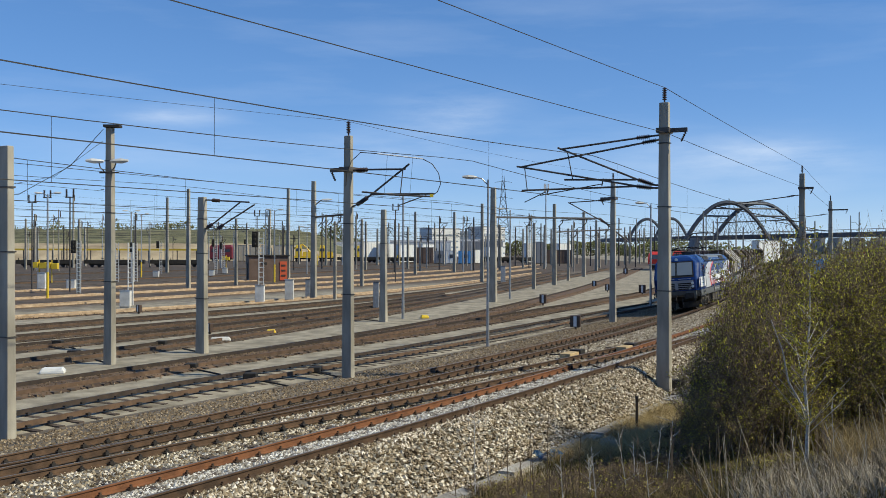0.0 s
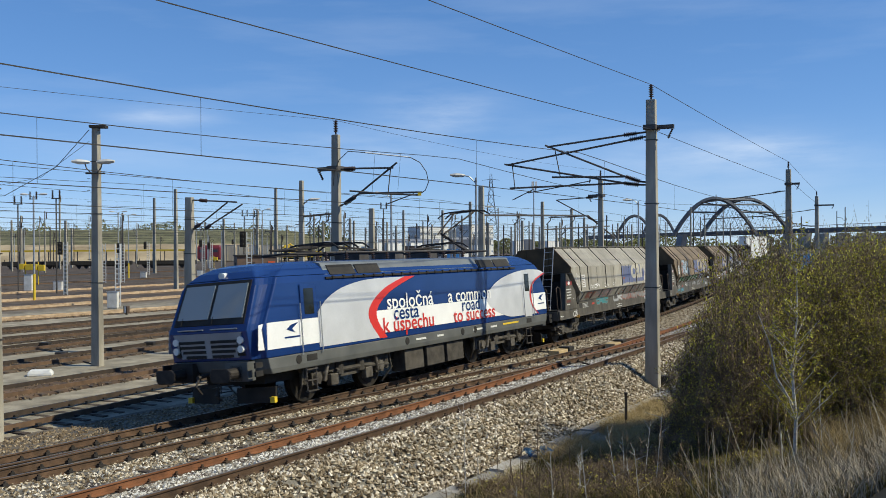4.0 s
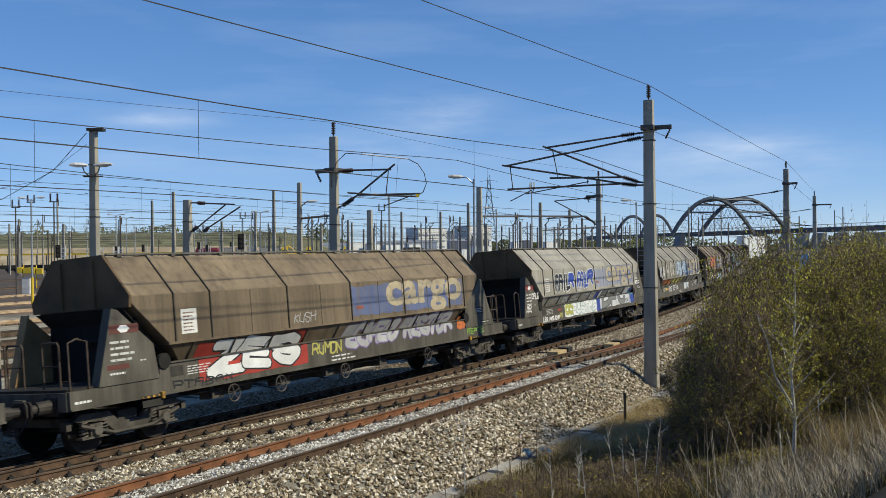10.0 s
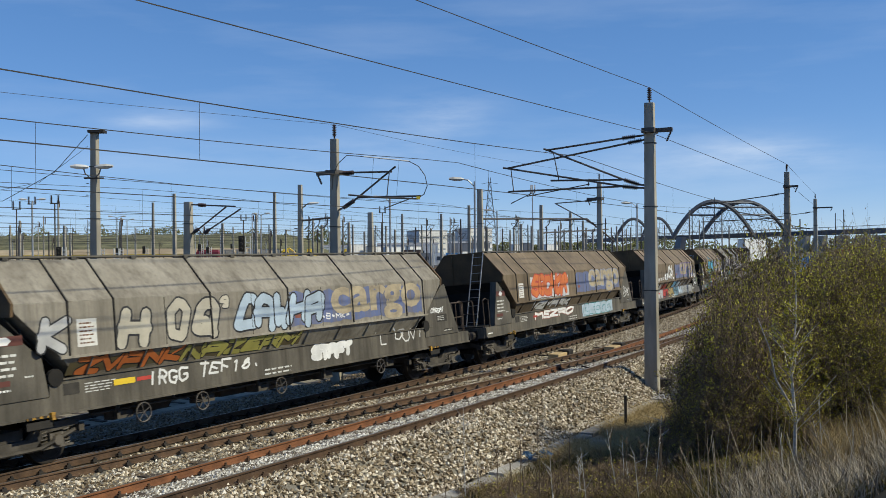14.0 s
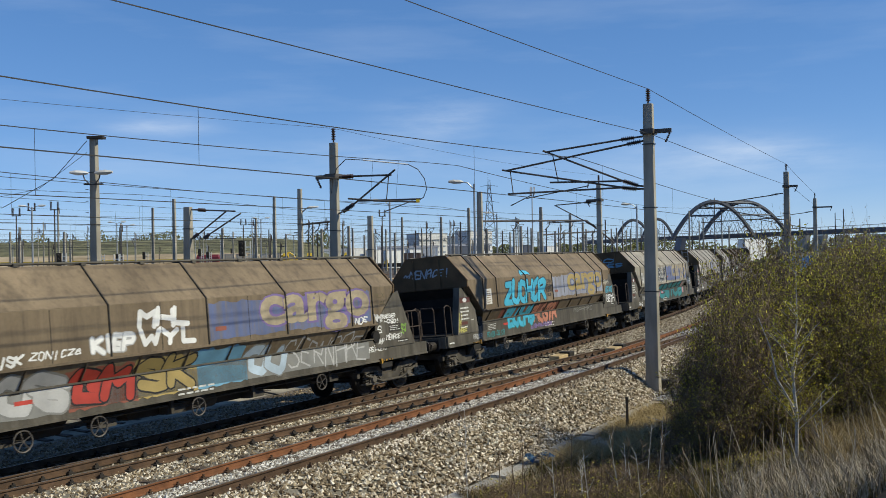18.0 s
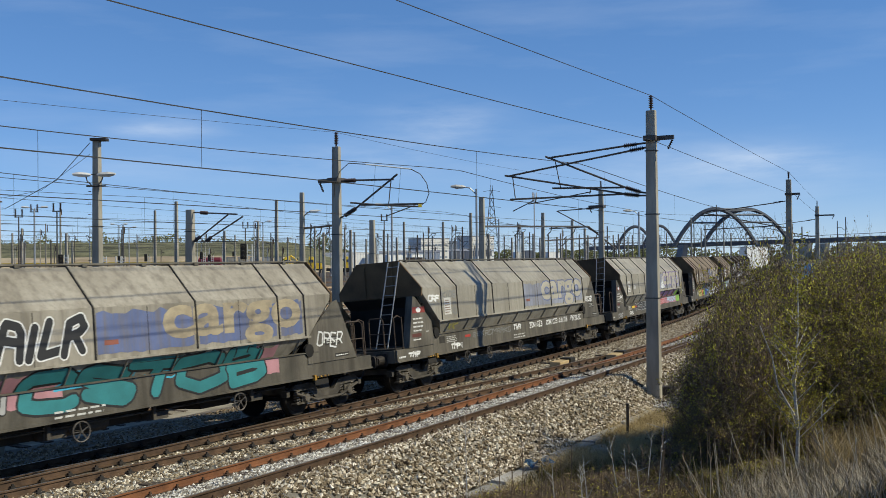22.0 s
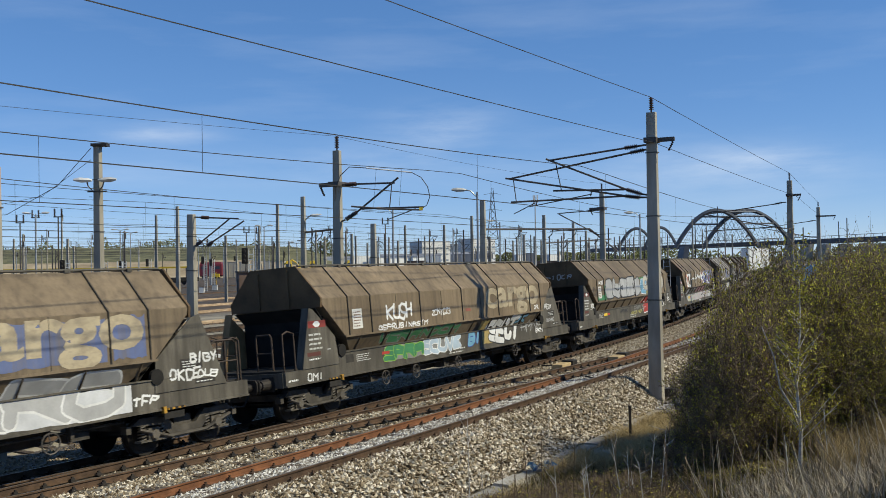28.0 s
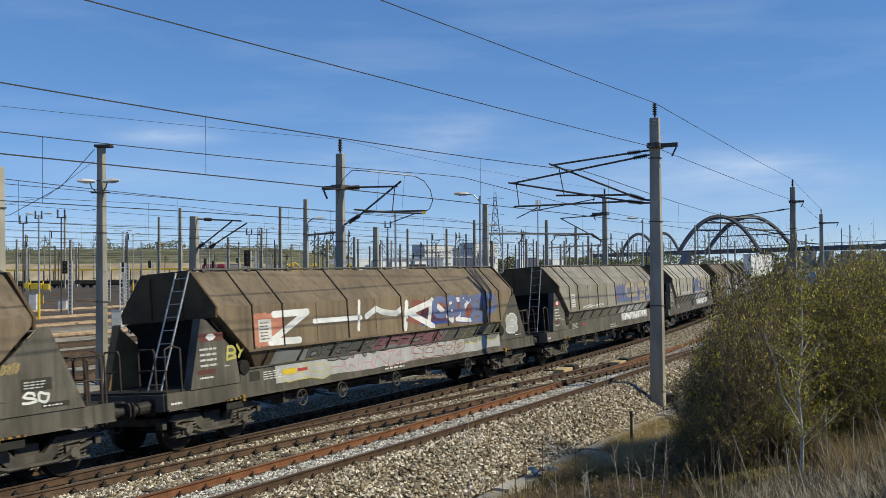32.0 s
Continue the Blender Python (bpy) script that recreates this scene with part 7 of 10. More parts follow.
# each row: what, then surface, from, to, low, high, the letters and their paints
MARKS = [
    [("cargo", "faded", "cream"), ("tag", "side", 2.75, 3.3, 2.2, 2.8, "white", "SO"), ("tag", "side", 4.75, 6.2, 2.08, 2.26, "white", "NICRY", 0.04), ("tag", "side", 6.9, 7.6, 2.08, 2.24, "white", "ON"), ("tag", "side", 8.2, 8.7, 2.08, 2.24, "white", "OV"), ("spray", "low", 4.4, 5.6, 1.66, 1.96, "SOR", "brick", "grey"), ("spray", "low", 5.8, 7.6, 1.3, 1.62, "OFEC", "teal", "grey"), ("spray", "low", 5.9, 8.4, 1.66, 1.96, "PASCO", "grey", "pink"), ("spray", "low", 8.6, 10.0, 1.3, 1.62, "UK", "silver", "grey"), ("field", "low", 9.9, 12.2, 1.3, 1.7, "brick"), ("spray", "low", 10.2, 14.6, 1.3, 1.95, "SYNCKUL", "grey", "brick"), ("field", "low", 14.4, 16.4, 1.1, 1.66, "white"), ("spray", "low", 14.5, 16.2, 1.2, 1.6, "OM", "white", "grey"), ("tag", "tri", 16.9, 18.3, 1.55, 1.75, "white", "TRZCU", 0.04), ("tag", "sole", 2.4, 3.0, 0.98, 1.24, "white", "ON", 0.04)],
    [("cargo", "faded", "beige"), ("spray", "side", 5.0, 7.4, 2.14, 3.02, "RAILR", "ice", "black"), ("spray", "side", 5.0, 5.5, 2.14, 2.95, "R", "salmon", "black"), ("tag", "side", 7.4, 8.5, 2.2, 2.5, "grey", "MEM", 0.05), ("spray", "low", 4.5, 7.1, 1.66, 2.0, "RAILR", "green", "white"), ("spray", "low", 7.5, 10.1, 1.66, 2.0, "RAILR", "green", "white"), ("spray", "low", 10.4, 12.6, 1.66, 2.0, "RAILR", "green", "white"), ("spray", "low", 13.0, 14.2, 1.66, 2.0, "RAI", "blue", "white"), ("spray", "low", 14.2, 15.4, 1.66, 2.0, "LR", "green", "white"), ("tag", "sole", 6.3, 7.4, 1.34, 1.56, "white", "AUE", 0.04), ("tag", "sole", 7.6, 9.0, 1.3, 1.52, "grey", "AOFUP", 0.03), ("tag", "sole", 9.3, 10.9, 1.28, 1.5, "silver", "SERARH", 0.028), ("tag", "sole", 11.0, 11.5, 1.3, 1.5, "black", "FLA", 0.04), ("tag", "sole", 11.55, 13.3, 1.24, 1.54, "silver", "OAOPVNTNLK*", 0.026), ("tag", "low", 15.3, 15.9, 1.74, 1.9, "silver", "IFC!", 0.024), ("tag", "sole", 3.3, 5.9, 1.06, 1.28, "cyan", "CHINO-MENACE!", 0.028), ("tag", "sole", 14.3, 15.0, 1.28, 1.42, "teal", "BOBON", 0.026), ("tag", "tri", 17.1, 17.5, 2.3, 2.56, "silver", "SO", 0.026), ("tag", "tri", 16.95, 17.75, 2.04, 2.22, "white", "WBONG", 0.045), ("tag", "tri", 16.62, 16.92, 1.46, 1.68, "white", "AR", 0.04), ("tag", "tri", 17.02, 17.5, 1.5, 1.68, "white", "OOBS", 0.045), ("tag", "sole", 15.7, 16.2, 1.12, 1.26, "white", "OBO", 0.04)],
    [("cargo", "faded", "beige"), ("field", "low", 4.1, 8.0, 1.05, 1.98, "red"), ("spray", "low", 4.5, 7.7, 1.16, 1.96, "ZES", "white", "black"), ("tag", "side", 7.4, 8.3, 2.1, 2.4, "silver", "KUSH"), ("spray", "low", 8.2, 9.5, 1.24, 1.56, "RUMON", "lemon", None, 0.05), ("spray", "low", 9.8, 12.4, 1.28, 1.95, "BOMBO", "silver", "violet"), ("spray", "low", 12.7, 15.6, 1.3, 1.95, "RESTOR", "silver", "violet"), ("spray", "low", 16.0, 16.9, 1.3, 1.7, "SK", "orange", "brick"), ("tag", "sole", 16.6, 17.8, 1.1, 1.3, "lime", "REPTE", 0.04), ("tag", "sole", 3.3, 5.2, 1.0, 1.2, "black", "PTABAN", 0.035)],
    [("cargo", "pale", "beige", "faded"), ("spray", "side", 4.75, 6.5, 2.16, 2.9, "RAIL", "black", "white"), ("spray", "side", 6.4, 7.0, 2.22, 2.95, "R", "blue", "white"), ("spray", "side", 7.5, 9.05, 2.16, 2.9, "RAIL", "blue", "white"), ("spray", "side", 9.0, 9.65, 2.3, 2.98, "R", "blue", "white"), ("spray", "low", 4.4, 5.6, 1.68, 1.9, "EROUPZ", "silver", None, 0.04), ("spray", "low", 5.8, 9.9, 1.64, 1.98, "SUBLIME", "silver", "black"), ("field", "low", 5.9, 10.3, 1.0, 1.6, "white"), ("spray", "low", 6.0, 6.9, 1.1, 1.55, "OC", "lemon", "lime"), ("spray", "low", 6.9, 10.2, 1.08, 1.58, "FUSTMO", "white", "teal"), ("field", "low", 10.25, 10.8, 1.0, 1.98, "blue"), ("field", "low", 10.8, 15.9, 1.08, 1.98, "chrome"), ("spray", "low", 11.2, 15.0, 1.12, 1.98, "DFC", "grey", "black"), ("field", "low", 15.7, 16.5, 1.1, 1.9, "blue"), ("spray", "low", 15.8, 16.4, 1.4, 1.8, "*", "cyan", None), ("tag", "sole", 3.3, 5.2, 1.0, 1.2, "white", "LES.MKS.EYA", 0.05), ("tag", "sole", 5.25, 5.6, 1.05, 1.25, "lemon", "RS", 0.04), ("tag", "tri", 2.2, 3.0, 1.95, 2.2, "white", "CALE", 0.045), ("tag", "tri", 17.0, 17.45, 2.24, 2.5, "white", "VW", 0.045), ("tag", "tri", 16.9, 17.7, 2.02, 2.2, "white", "RESTIC", 0.045), ("tag", "low", 14.8, 15.5, 1.2, 1.38, "black", "FIOLE", 0.035), ("tag", "tri", 1.6, 2.1, 1.5, 1.8, "white", "MR", 0.04)],
    [("cargo", "faded", "beige"), ("spray", "side", 2.8, 3.3, 2.1, 2.85, "K", "silver", "black"), ("spray", "side", 4.6, 5.4, 2.08, 2.95, "H", "cream", "black"), ("spray", "side", 5.9, 6.5, 2.08, 2.95, "O", "cream", "black"), ("spray", "side", 6.65, 7.4, 2.08, 2.95, "Q", "cream", "black"), ("spray", "side", 7.5, 7.8, 2.7, 3.0, "9", "cream", "black"), ("spray", "side", 8.1, 11.3, 2.1, 2.98, "OAWHA", "ice", "black"), ("tag", "side", 11.2, 12.5, 2.2, 2.36, "white", "*B*MK*", 0.03), ("field", "low", 3.4, 10.5, 1.64, 1.98, "umber"), ("spray", "low", 3.6, 6.4, 1.62, 2.0, "ZVANK", "orange", "black"), ("spray", "low", 6.4, 10.4, 1.62, 2.0, "NAZERM", "lemon", "black"), ("spray", "sole", 5.3, 6.5, 1.22, 1.52, "IRGG", "white", None, 0.055), ("spray", "sole", 6.8, 8.9, 1.24, 1.54, "TEF18.", "white", None, 0.055), ("spray", "sole", 10.9, 12.6, 1.14, 1.56, "STAFT", "white", "white"), ("spray", "low", 14.0, 16.4, 1.3, 1.7, "L'DOVI", "white", None, 0.04), ("tag", "tri", 16.9, 17.7, 2.02, 2.2, "white", "OMEGA!", 0.034)],
    [("cargo", "faded", "beige", "pale"), ("field", "side", 4.75, 9.0, 2.06, 3.0, "chrome"), ("spray", "side", 5.0, 8.8, 2.12, 3.0, "SGCHOR", "orange", "red"), ("field", "side", 4.75, 9.0, 2.04, 2.12, "ice"), ("spray", "low", 5.0, 9.4, 1.64, 1.98, "VZMARK", "white", "grey"), ("spray", "low", 5.2, 9.6, 1.25, 1.58, "MEZRO", "white", "brick"), ("field", "low", 10.8, 15.2, 1.0, 1.58, "ice"), ("spray", "low", 11.0, 15.0, 1.04, 1.58, "GEOGO", "ice", "teal"), ("tag", "tri", 17.1, 18.1, 1.6, 2.1, "white", "ORK", 0.04)],
    [("cargo", "faded", "beige", "violet"), ("tag", "side", 4.55, 5.2, 2.06, 2.3, "white", "CISK", 0.05), ("tag", "side", 5.35, 6.5, 2.14, 2.3, "white", "ZONICZ8", 0.03), ("spray", "side", 6.75, 7.8, 2.1, 2.5, "KIEP", "white", "silver"), ("spray", "side", 7.95, 9.4, 2.5, 2.98, "MHL", "white", None, 0.12), ("spray", "side", 7.95, 9.6, 2.12, 2.56, "WYL", "white", None, 0.12), ("field", "low", 4.6, 16.2, 1.08, 1.62, "grey"), ("spray", "low", 4.7, 6.2, 1.12, 1.9, "OS", "silver", "grey"), ("field", "low", 6.2, 7.9, 1.06, 1.92, "brick"), ("spray", "low", 6.4, 7.8, 1.1, 1.85, "GM", "red", "black"), ("field", "low", 7.9, 9.6, 1.06, 1.95, "ochre"), ("spray", "low", 8.0, 9.5, 1.15, 1.9, "SK", "ochre", "black"), ("field", "low", 9.6, 11.2, 1.06, 1.98, "sky"), ("spray", "low", 11.3, 12.6, 1.12, 1.85, "OU", "ice", "grey"), ("tag", "low", 12.7, 16.1, 1.08, 1.9, "silver", "SERNARE", 0.045), ("tag", "sole", 3.5, 4.6, 1.0, 1.22, "white", "AUKE", 0.05), ("tag", "tri", 16.9, 17.62, 2.14, 2.28, "white", "SGREENER", 0.024), ("tag", "tri", 17.0, 17.8, 1.99, 2.12, "white", "~OSD!", 0.032), ("tag", "tri", 16.66, 16.86, 1.68, 2.0, "white", "S", 0.03), ("tag", "tri", 17.86, 18.14, 1.62, 1.94, "lime", "SEX", 0.034), ("tag", "tri", 17.08, 17.9, 1.52, 1.68, "white", "MENACE!", 0.03), ("tag", "tri", 16.62, 16.95, 1.42, 1.64, "white", "9HP", 0.026), ("tag", "sole", 16.2, 17.1, 1.24, 1.40, "white", "ASTROE17", 0.026), ("tag", "side", 15.5, 16.25, 2.08, 2.28, "white", "NDE6", 0.04), ("tag", "side", 16.42, 16.85, 2.06, 2.3, "white", "VMT", 0.045), ("tag", "side", 16.5, 17.0, 2.74, 2.9, "umber", "MLX", 0.022), ("tag", "side", 16.6, 17.05, 2.54, 2.68, "umber", "-INC", 0.022)],
    [("cargo", "pale", "ochre", "faded"), ("spray", "side", 5.25, 9.1, 2.04, 3.0, "ZUCHOR", "cyan", "black"), ("spray", "roof", 6.9, 7.8, 3.09, 3.3, "A", "cyan", "black"), ("tag", "side", 9.2, 9.85, 2.72, 2.86, "black", "FORK"), ("tag", "side", 9.2, 9.9, 2.54, 2.68, "black", "FOLLOWS"), ("tag", "side", 9.2, 9.9, 2.36, 2.5, "black", "FUNCTION"), ("tag", "side", 9.3, 9.7, 2.2, 2.32, "black", "30.20"), ("field", "low", 4.9, 10.7, 1.62, 1.99, "brick"), ("spray", "low", 5.5, 8.0, 1.2, 1.95, "BUCHS", "cyan", "teal"), ("spray", "low", 8.0, 10.4, 1.2, 1.95, "RUSTR", "salmon", "black"), ("spray", "sole", 7.6, 9.8, 1.04, 1.2, "EIGHTHUNDERD", "violet", None, 0.05), ("tag", "low", 12.4, 14.9, 1.36, 1.54, "grey", "ASPHMRO", 0.03), ("tag", "sole", 3.6, 5.1, 1.02, 1.22, "teal", "ADIOS.02.03", 0.034), ("tag", "end", -0.9, 0.9, 3.26, 3.54, "ice", "~MENACE!", 0.045), ("tag", "tri", 1.5, 1.72, 1.54, 2.05, "lemon", "W", 0.035), ("tag", "tri", 1.45, 2.05, 1.38, 1.54, "lemon", "NASE", 0.045), ("tag", "sole", 2.5, 3.2, 1.06, 1.24, "silver", "ANDEA", 0.035), ("tag", "side", 16.4, 17.2, 2.4, 2.62, "cream", "BAMN", 0.05), ("tag", "tri", 16.9, 18.2, 1.5, 1.9, "white", "GETH", 0.05), ("tag", "tri", 16.9, 17.9, 2.0, 2.3, "cyan", "LUSTIOUS", 0.035)],
    [("cargo", "faded", "beige"), ("spray", "side", 4.75, 6.95, 2.14, 2.95, "RAILR", "black", "white"), ("spray", "side", 7.4, 9.7, 2.14, 2.95, "RAILR", "black", "white"), ("spray", "low", 4.9, 8.0, 1.24, 1.6, "STONEN", "silver", "black"), ("spray", "low", 5.8, 8.0, 1.66, 1.98, "HOME", "grey", None, 0.05), ("field", "low", 7.9, 9.2, 1.3, 1.95, "pink"), ("field", "low", 13.8, 15.4, 1.2, 1.95, "pink"), ("spray", "low", 8.3, 14.9, 1.1, 1.98, "CSTOB", "teal", "black"), ("spray", "low", 8.9, 12.4, 1.5, 1.9, "ZOS", "cyan", None, 0.04), ("tag", "end", -0.8, 0.5, 3.42, 3.68, "sky", "NO", 0.06), ("tag", "end", -0.7, 0.9, 3.16, 3.4, "sky", "ONES", 0.06), ("tag", "sole", 2.9, 3.8, 1.0, 1.2, "white", "ANE", 0.04), ("tag", "sole", 4.2, 5.4, 1.0, 1.2, "white", "ASK", 0.04), ("tag", "tri", 16.9, 18.0, 1.7, 2.1, "white", "OPER", 0.045)],
    [("cargo", "pale", "cream", "faded"), ("spray", "side", 2.55, 3.25, 2.62, 2.86, "ORF", "white", None, 0.06), ("spray", "side", 3.45, 4.4, 2.7, 2.98, "KIDS", "grey", None, 0.06), ("spray", "side", 4.1, 4.42, 2.15, 2.6, "G", "grey", None, 0.06), ("tag", "low", 3.9, 4.6, 1.68, 1.92, "lemon", "XK", 0.06), ("spray", "sole", 9.0, 9.7, 1.32, 1.52, "TWR", "white", None, 0.055), ("spray", "sole", 10.5, 11.8, 1.30, 1.52, "ZONICZ3", "white", None, 0.04), ("spray", "sole", 12.2, 13.4, 1.30, 1.52, "ZONICZ3", "white", None, 0.04), ("spray", "sole", 13.6, 14.6, 1.30, 1.52, "D.B.T.R.", "white", None, 0.04), ("spray", "sole", 14.8, 16.2, 1.30, 1.52, "1973LEC", "white", None, 0.04), ("spray", "sole", 4.0, 4.9, 1.05, 1.24, "TMP!", "white", None, 0.055), ("spray", "sole", 1.3, 2.0, 1.02, 1.2, "TMP", "white", None, 0.055), ("spray", "sole", 5.6, 8.8, 1.3, 1.5, "SEKROMARKO", "grey", None, 0.035), ("tag", "tri", 16.8, 17.7, 2.02, 2.26, "white", "TECHR", 0.045)],
    [("cargo", "pale", "cream", "violet"), ("tag", "side", 4.85, 5.1, 2.3, 2.5, "white", "O", 0.06), ("spray", "side", 11.2, 12.1, 2.06, 2.9, "8", "white", "black"), ("spray", "low", 5.2, 9.3, 1.66, 1.98, "MAGNER", "grey", "silver"), ("spray", "low", 5.3, 9.3, 1.18, 1.58, "KOBLER", "black", "silver"), ("field", "low", 9.3, 10.3, 1.2, 1.98, "sky"), ("field", "low", 10.3, 15.4, 1.2, 1.98, "pink"), ("spray", "low", 10.4, 12.8, 1.28, 1.6, "SEGE", "pink", "red"), ("spray", "low", 10.6, 15.4, 1.66, 1.98, "MASKER", "violet", "brick"), ("spray", "low", 12.9, 15.2, 1.28, 1.6, "ROCK", "ice", "violet"), ("field", "low", 15.4, 16.4, 1.2, 1.95, "lime"), ("tag", "sole", 3.9, 4.8, 1.02, 1.22, "white", "ARYL", 0.05), ("tag", "sole", 1.7, 2.6, 1.0, 1.22, "silver", "DSS", 0.05), ("tag", "tri", 2.2, 2.7, 1.9, 2.1, "white", "RX1", 0.04), ("tag", "tri", 16.95, 17.3, 1.55, 2.3, "lemon", "SK", 0.035), ("tag", "tri", 17.1, 17.6, 2.1, 2.4, "ochre", "EZO", 0.03)],
    [("cargo", "faded", "beige"), ("spray", "side", 4.9, 7.3, 2.1, 2.8, "JEKOS", "silver", None, 0.05), ("field", "low", 4.5, 6.3, 1.1, 1.98, "lemon"), ("field", "low", 6.3, 7.2, 1.1, 1.98, "orange"), ("field", "low", 7.2, 8.1, 1.1, 1.98, "lime"), ("field", "low", 8.1, 9.4, 1.1, 1.98, "blue"), ("tag", "low", 4.6, 9.3, 1.16, 1.94, "black", "RUGESK", 0.055), ("spray", "low", 9.5, 10.5, 1.3, 1.9, "KO", "sky", "black"), ("field", "low", 10.5, 15.9, 1.0, 1.6, "chrome"), ("spray", "low", 10.6, 15.7, 1.04, 1.92, "ZARO", "silver", "white"), ("tag", "sole", 15.9, 16.6, 1.1, 1.32, "white", "TFP", 0.05), ("tag", "tri", 16.9, 17.8, 1.5, 1.8, "white", "OKCE", 0.05), ("tag", "tri", 17.5, 18.3, 1.85, 2.1, "white", "BIGY", 0.05), ("tag", "tri", 17.7, 18.3, 1.5, 1.7, "white", "DUB", 0.04)],
    [("cargo", None, "beige"), ("spray", "side", 5.3, 6.7, 2.3, 2.8, "KUSH", "white", None, 0.08), ("tag", "side", 4.8, 7.6, 2.04, 2.22, "white", "GEPRUBINASTM", 0.04), ("tag", "side", 7.9, 9.1, 2.3, 2.5, "white", "ZONICZ3", 0.035), ("spray", "low", 4.9, 9.8, 1.66, 1.98, "VERANDOM", "green", "grey"), ("field", "low", 5.2, 9.8, 1.1, 1.6, "grey"), ("spray", "low", 5.2, 7.4, 1.12, 1.58, "SARA", "green", "lime"), ("spray", "low", 7.4, 9.8, 1.12, 1.58, "SOUVE", "ice", "white"), ("spray", "low", 10.4, 11.3, 1.15, 1.6, "BI", "sky", "blue"), ("field", "low", 11.4, 12.8, 1.1, 1.98, "ochre"), ("spray", "low", 12.0, 14.4, 1.1, 1.96, "SECT", "white", "black"), ("spray", "low", 14.0, 15.2, 1.66, 1.98, "OK", "sky", "black"), ("spray", "low", 14.6, 16.6, 1.3, 1.7, "HMNS", "silver", None, 0.04), ("tag", "sole", 1.5, 2.2, 1.0, 1.2, "white", "OMI", 0.04), ("tag", "side", 15.75, 16.22, 2.1, 2.26, "white", "DAL", 0.035), ("tag", "tri", 16.95, 17.65, 2.05, 2.24, "white", "REZK", 0.035), ("tag", "tri", 17.0, 17.8, 1.53, 1.68, "silver", "OUPMRE", 0.026), ("tag", "sole", 15.9, 16.6, 1.2, 1.38, "white", "GKM", 0.04)],
    [("cargo", None, "cream", "pale"), ("field", "side", 3.4, 4.44, 2.06, 2.35, "green"), ("field", "side", 4.5, 4.75, 2.06, 2.8, "green"), ("tag", "side", 3.6, 4.4, 2.82, 2.98, "white", "I*LOVE", 0.035), ("tag", "side", 2.8, 3.3, 2.3, 2.8, "black", "DJ", 0.04), ("field", "side", 4.7, 10.9, 2.2, 2.85, "silver"), ("spray", "side", 4.75, 11.0, 2.1, 3.02, "BUGES", "silver", "black", 0.34), ("field", "side", 10.0, 12.0, 2.85, 3.04, "green"), ("spray", "side", 11.2, 12.3, 2.12, 2.95, "E", "sky", "white"), ("spray", "low", 7.2, 8.6, 1.3, 1.5, "-ATAK", "black", None, 0.05), ("spray", "sole", 9.2, 11.6, 1.14, 1.3, "NADIA.90A5", "lemon", None, 0.035), ("spray", "low", 9.8, 12.0, 1.3, 1.56, "ERAOS", "grey", None, 0.05), ("spray", "low", 11.8, 12.9, 1.08, 1.96, "S", "red", "white"), ("spray", "low", 12.8, 16.2, 1.2, 1.95, "TERRUK", "black", "white"), ("tag", "end", -0.7, 0.8, 3.2, 3.42, "silver", "K-100A", 0.04), ("tag", "tri", 2.5, 3.0, 1.8, 2.0, "white", "KTK", 0.05), ("tag", "tri", 16.85, 17.2, 2.08, 2.28, "ochre", "OAYTO", 0.028), ("tag", "tri", 17.25, 17.8, 1.5, 1.72, "white", "SO", 0.05), ("tag", "sole", 16.2, 16.8, 1.3, 1.46, "white", "MAHO", 0.03), ("tag", "side", 12.0, 12.5, 2.12, 2.34, "lemon", "2018", 0.028)],
    [("cargo", None, "faded"), ("field", "side", 3.4, 4.44, 2.06, 2.92, "salmon"), ("field", "side", 10.5, 14.6, 2.2, 2.98, "brick"), ("spray", "side", 3.9, 5.4, 2.06, 3.0, "Z", "white", None, 0.17), ("spray", "side", 5.6, 7.9, 2.45, 2.75, "-", "white", None, 0.13), ("spray", "side", 7.2, 8.2, 2.08, 3.02, "I", "white", None, 0.12), ("spray", "side", 7.9, 10.2, 2.35, 2.95, "~", "white", None, 0.17), ("spray", "side", 10.0, 11.8, 2.04, 3.04, "K", "white", None, 0.19), ("field", "side", 11.0, 13.0, 2.12, 2.7, "blue"), ("spray", "side", 11.4, 13.2, 2.1, 2.98, "N", "white", None, 0.19), ("spray", "side", 13.0, 14.4, 2.12, 3.0, "Z", "white", "blue", 0.15), ("field", "low", 4.2, 16.4, 1.1, 1.98, "silver"), ("spray", "low", 4.4, 6.4, 1.12, 1.6, "OO", "silver", "lemon"), ("spray", "low", 5.6, 8.6, 1.5, 1.96, "DSGAK", "grey", "black"), ("spray", "low", 6.4, 10.6, 1.14, 1.7, "FRANZE", "silver", "pink"), ("spray", "low", 8.6, 12.6, 1.55, 1.97, "GEROSN", "pink", "black"), ("spray", "low", 10.6, 13.8, 1.16, 1.6, "SOEDO", "silver", "brick"), ("spray", "low", 12.8, 16.3, 1.4, 1.97, "RESAS", "grey", "lemon"), ("tag", "tri", 2.5, 3.1, 1.85, 2.2, "lemon", "BY", 0.06), ("tag", "tri", 16.9, 17.8, 1.5, 2.2, "lemon", "SE", 0.05), ("spray", "tri", 17.0, 17.9, 1.5, 2.2, "S", "silver", "white")],
    [("cargo", "faded", "beige"), ("tag", "side", 5.0, 8.0, 2.06, 2.2, "white", "KOR-SEP"), ("field", "low", 11.0, 15.8, 1.2, 1.98, "silver"), ("spray", "low", 11.2, 15.6, 1.24, 1.96, "MORGAN", "white", "grey"), ("tag", "tri", 17.0, 18.0, 1.6, 2.0, "white", "ORK", 0.05)],
]
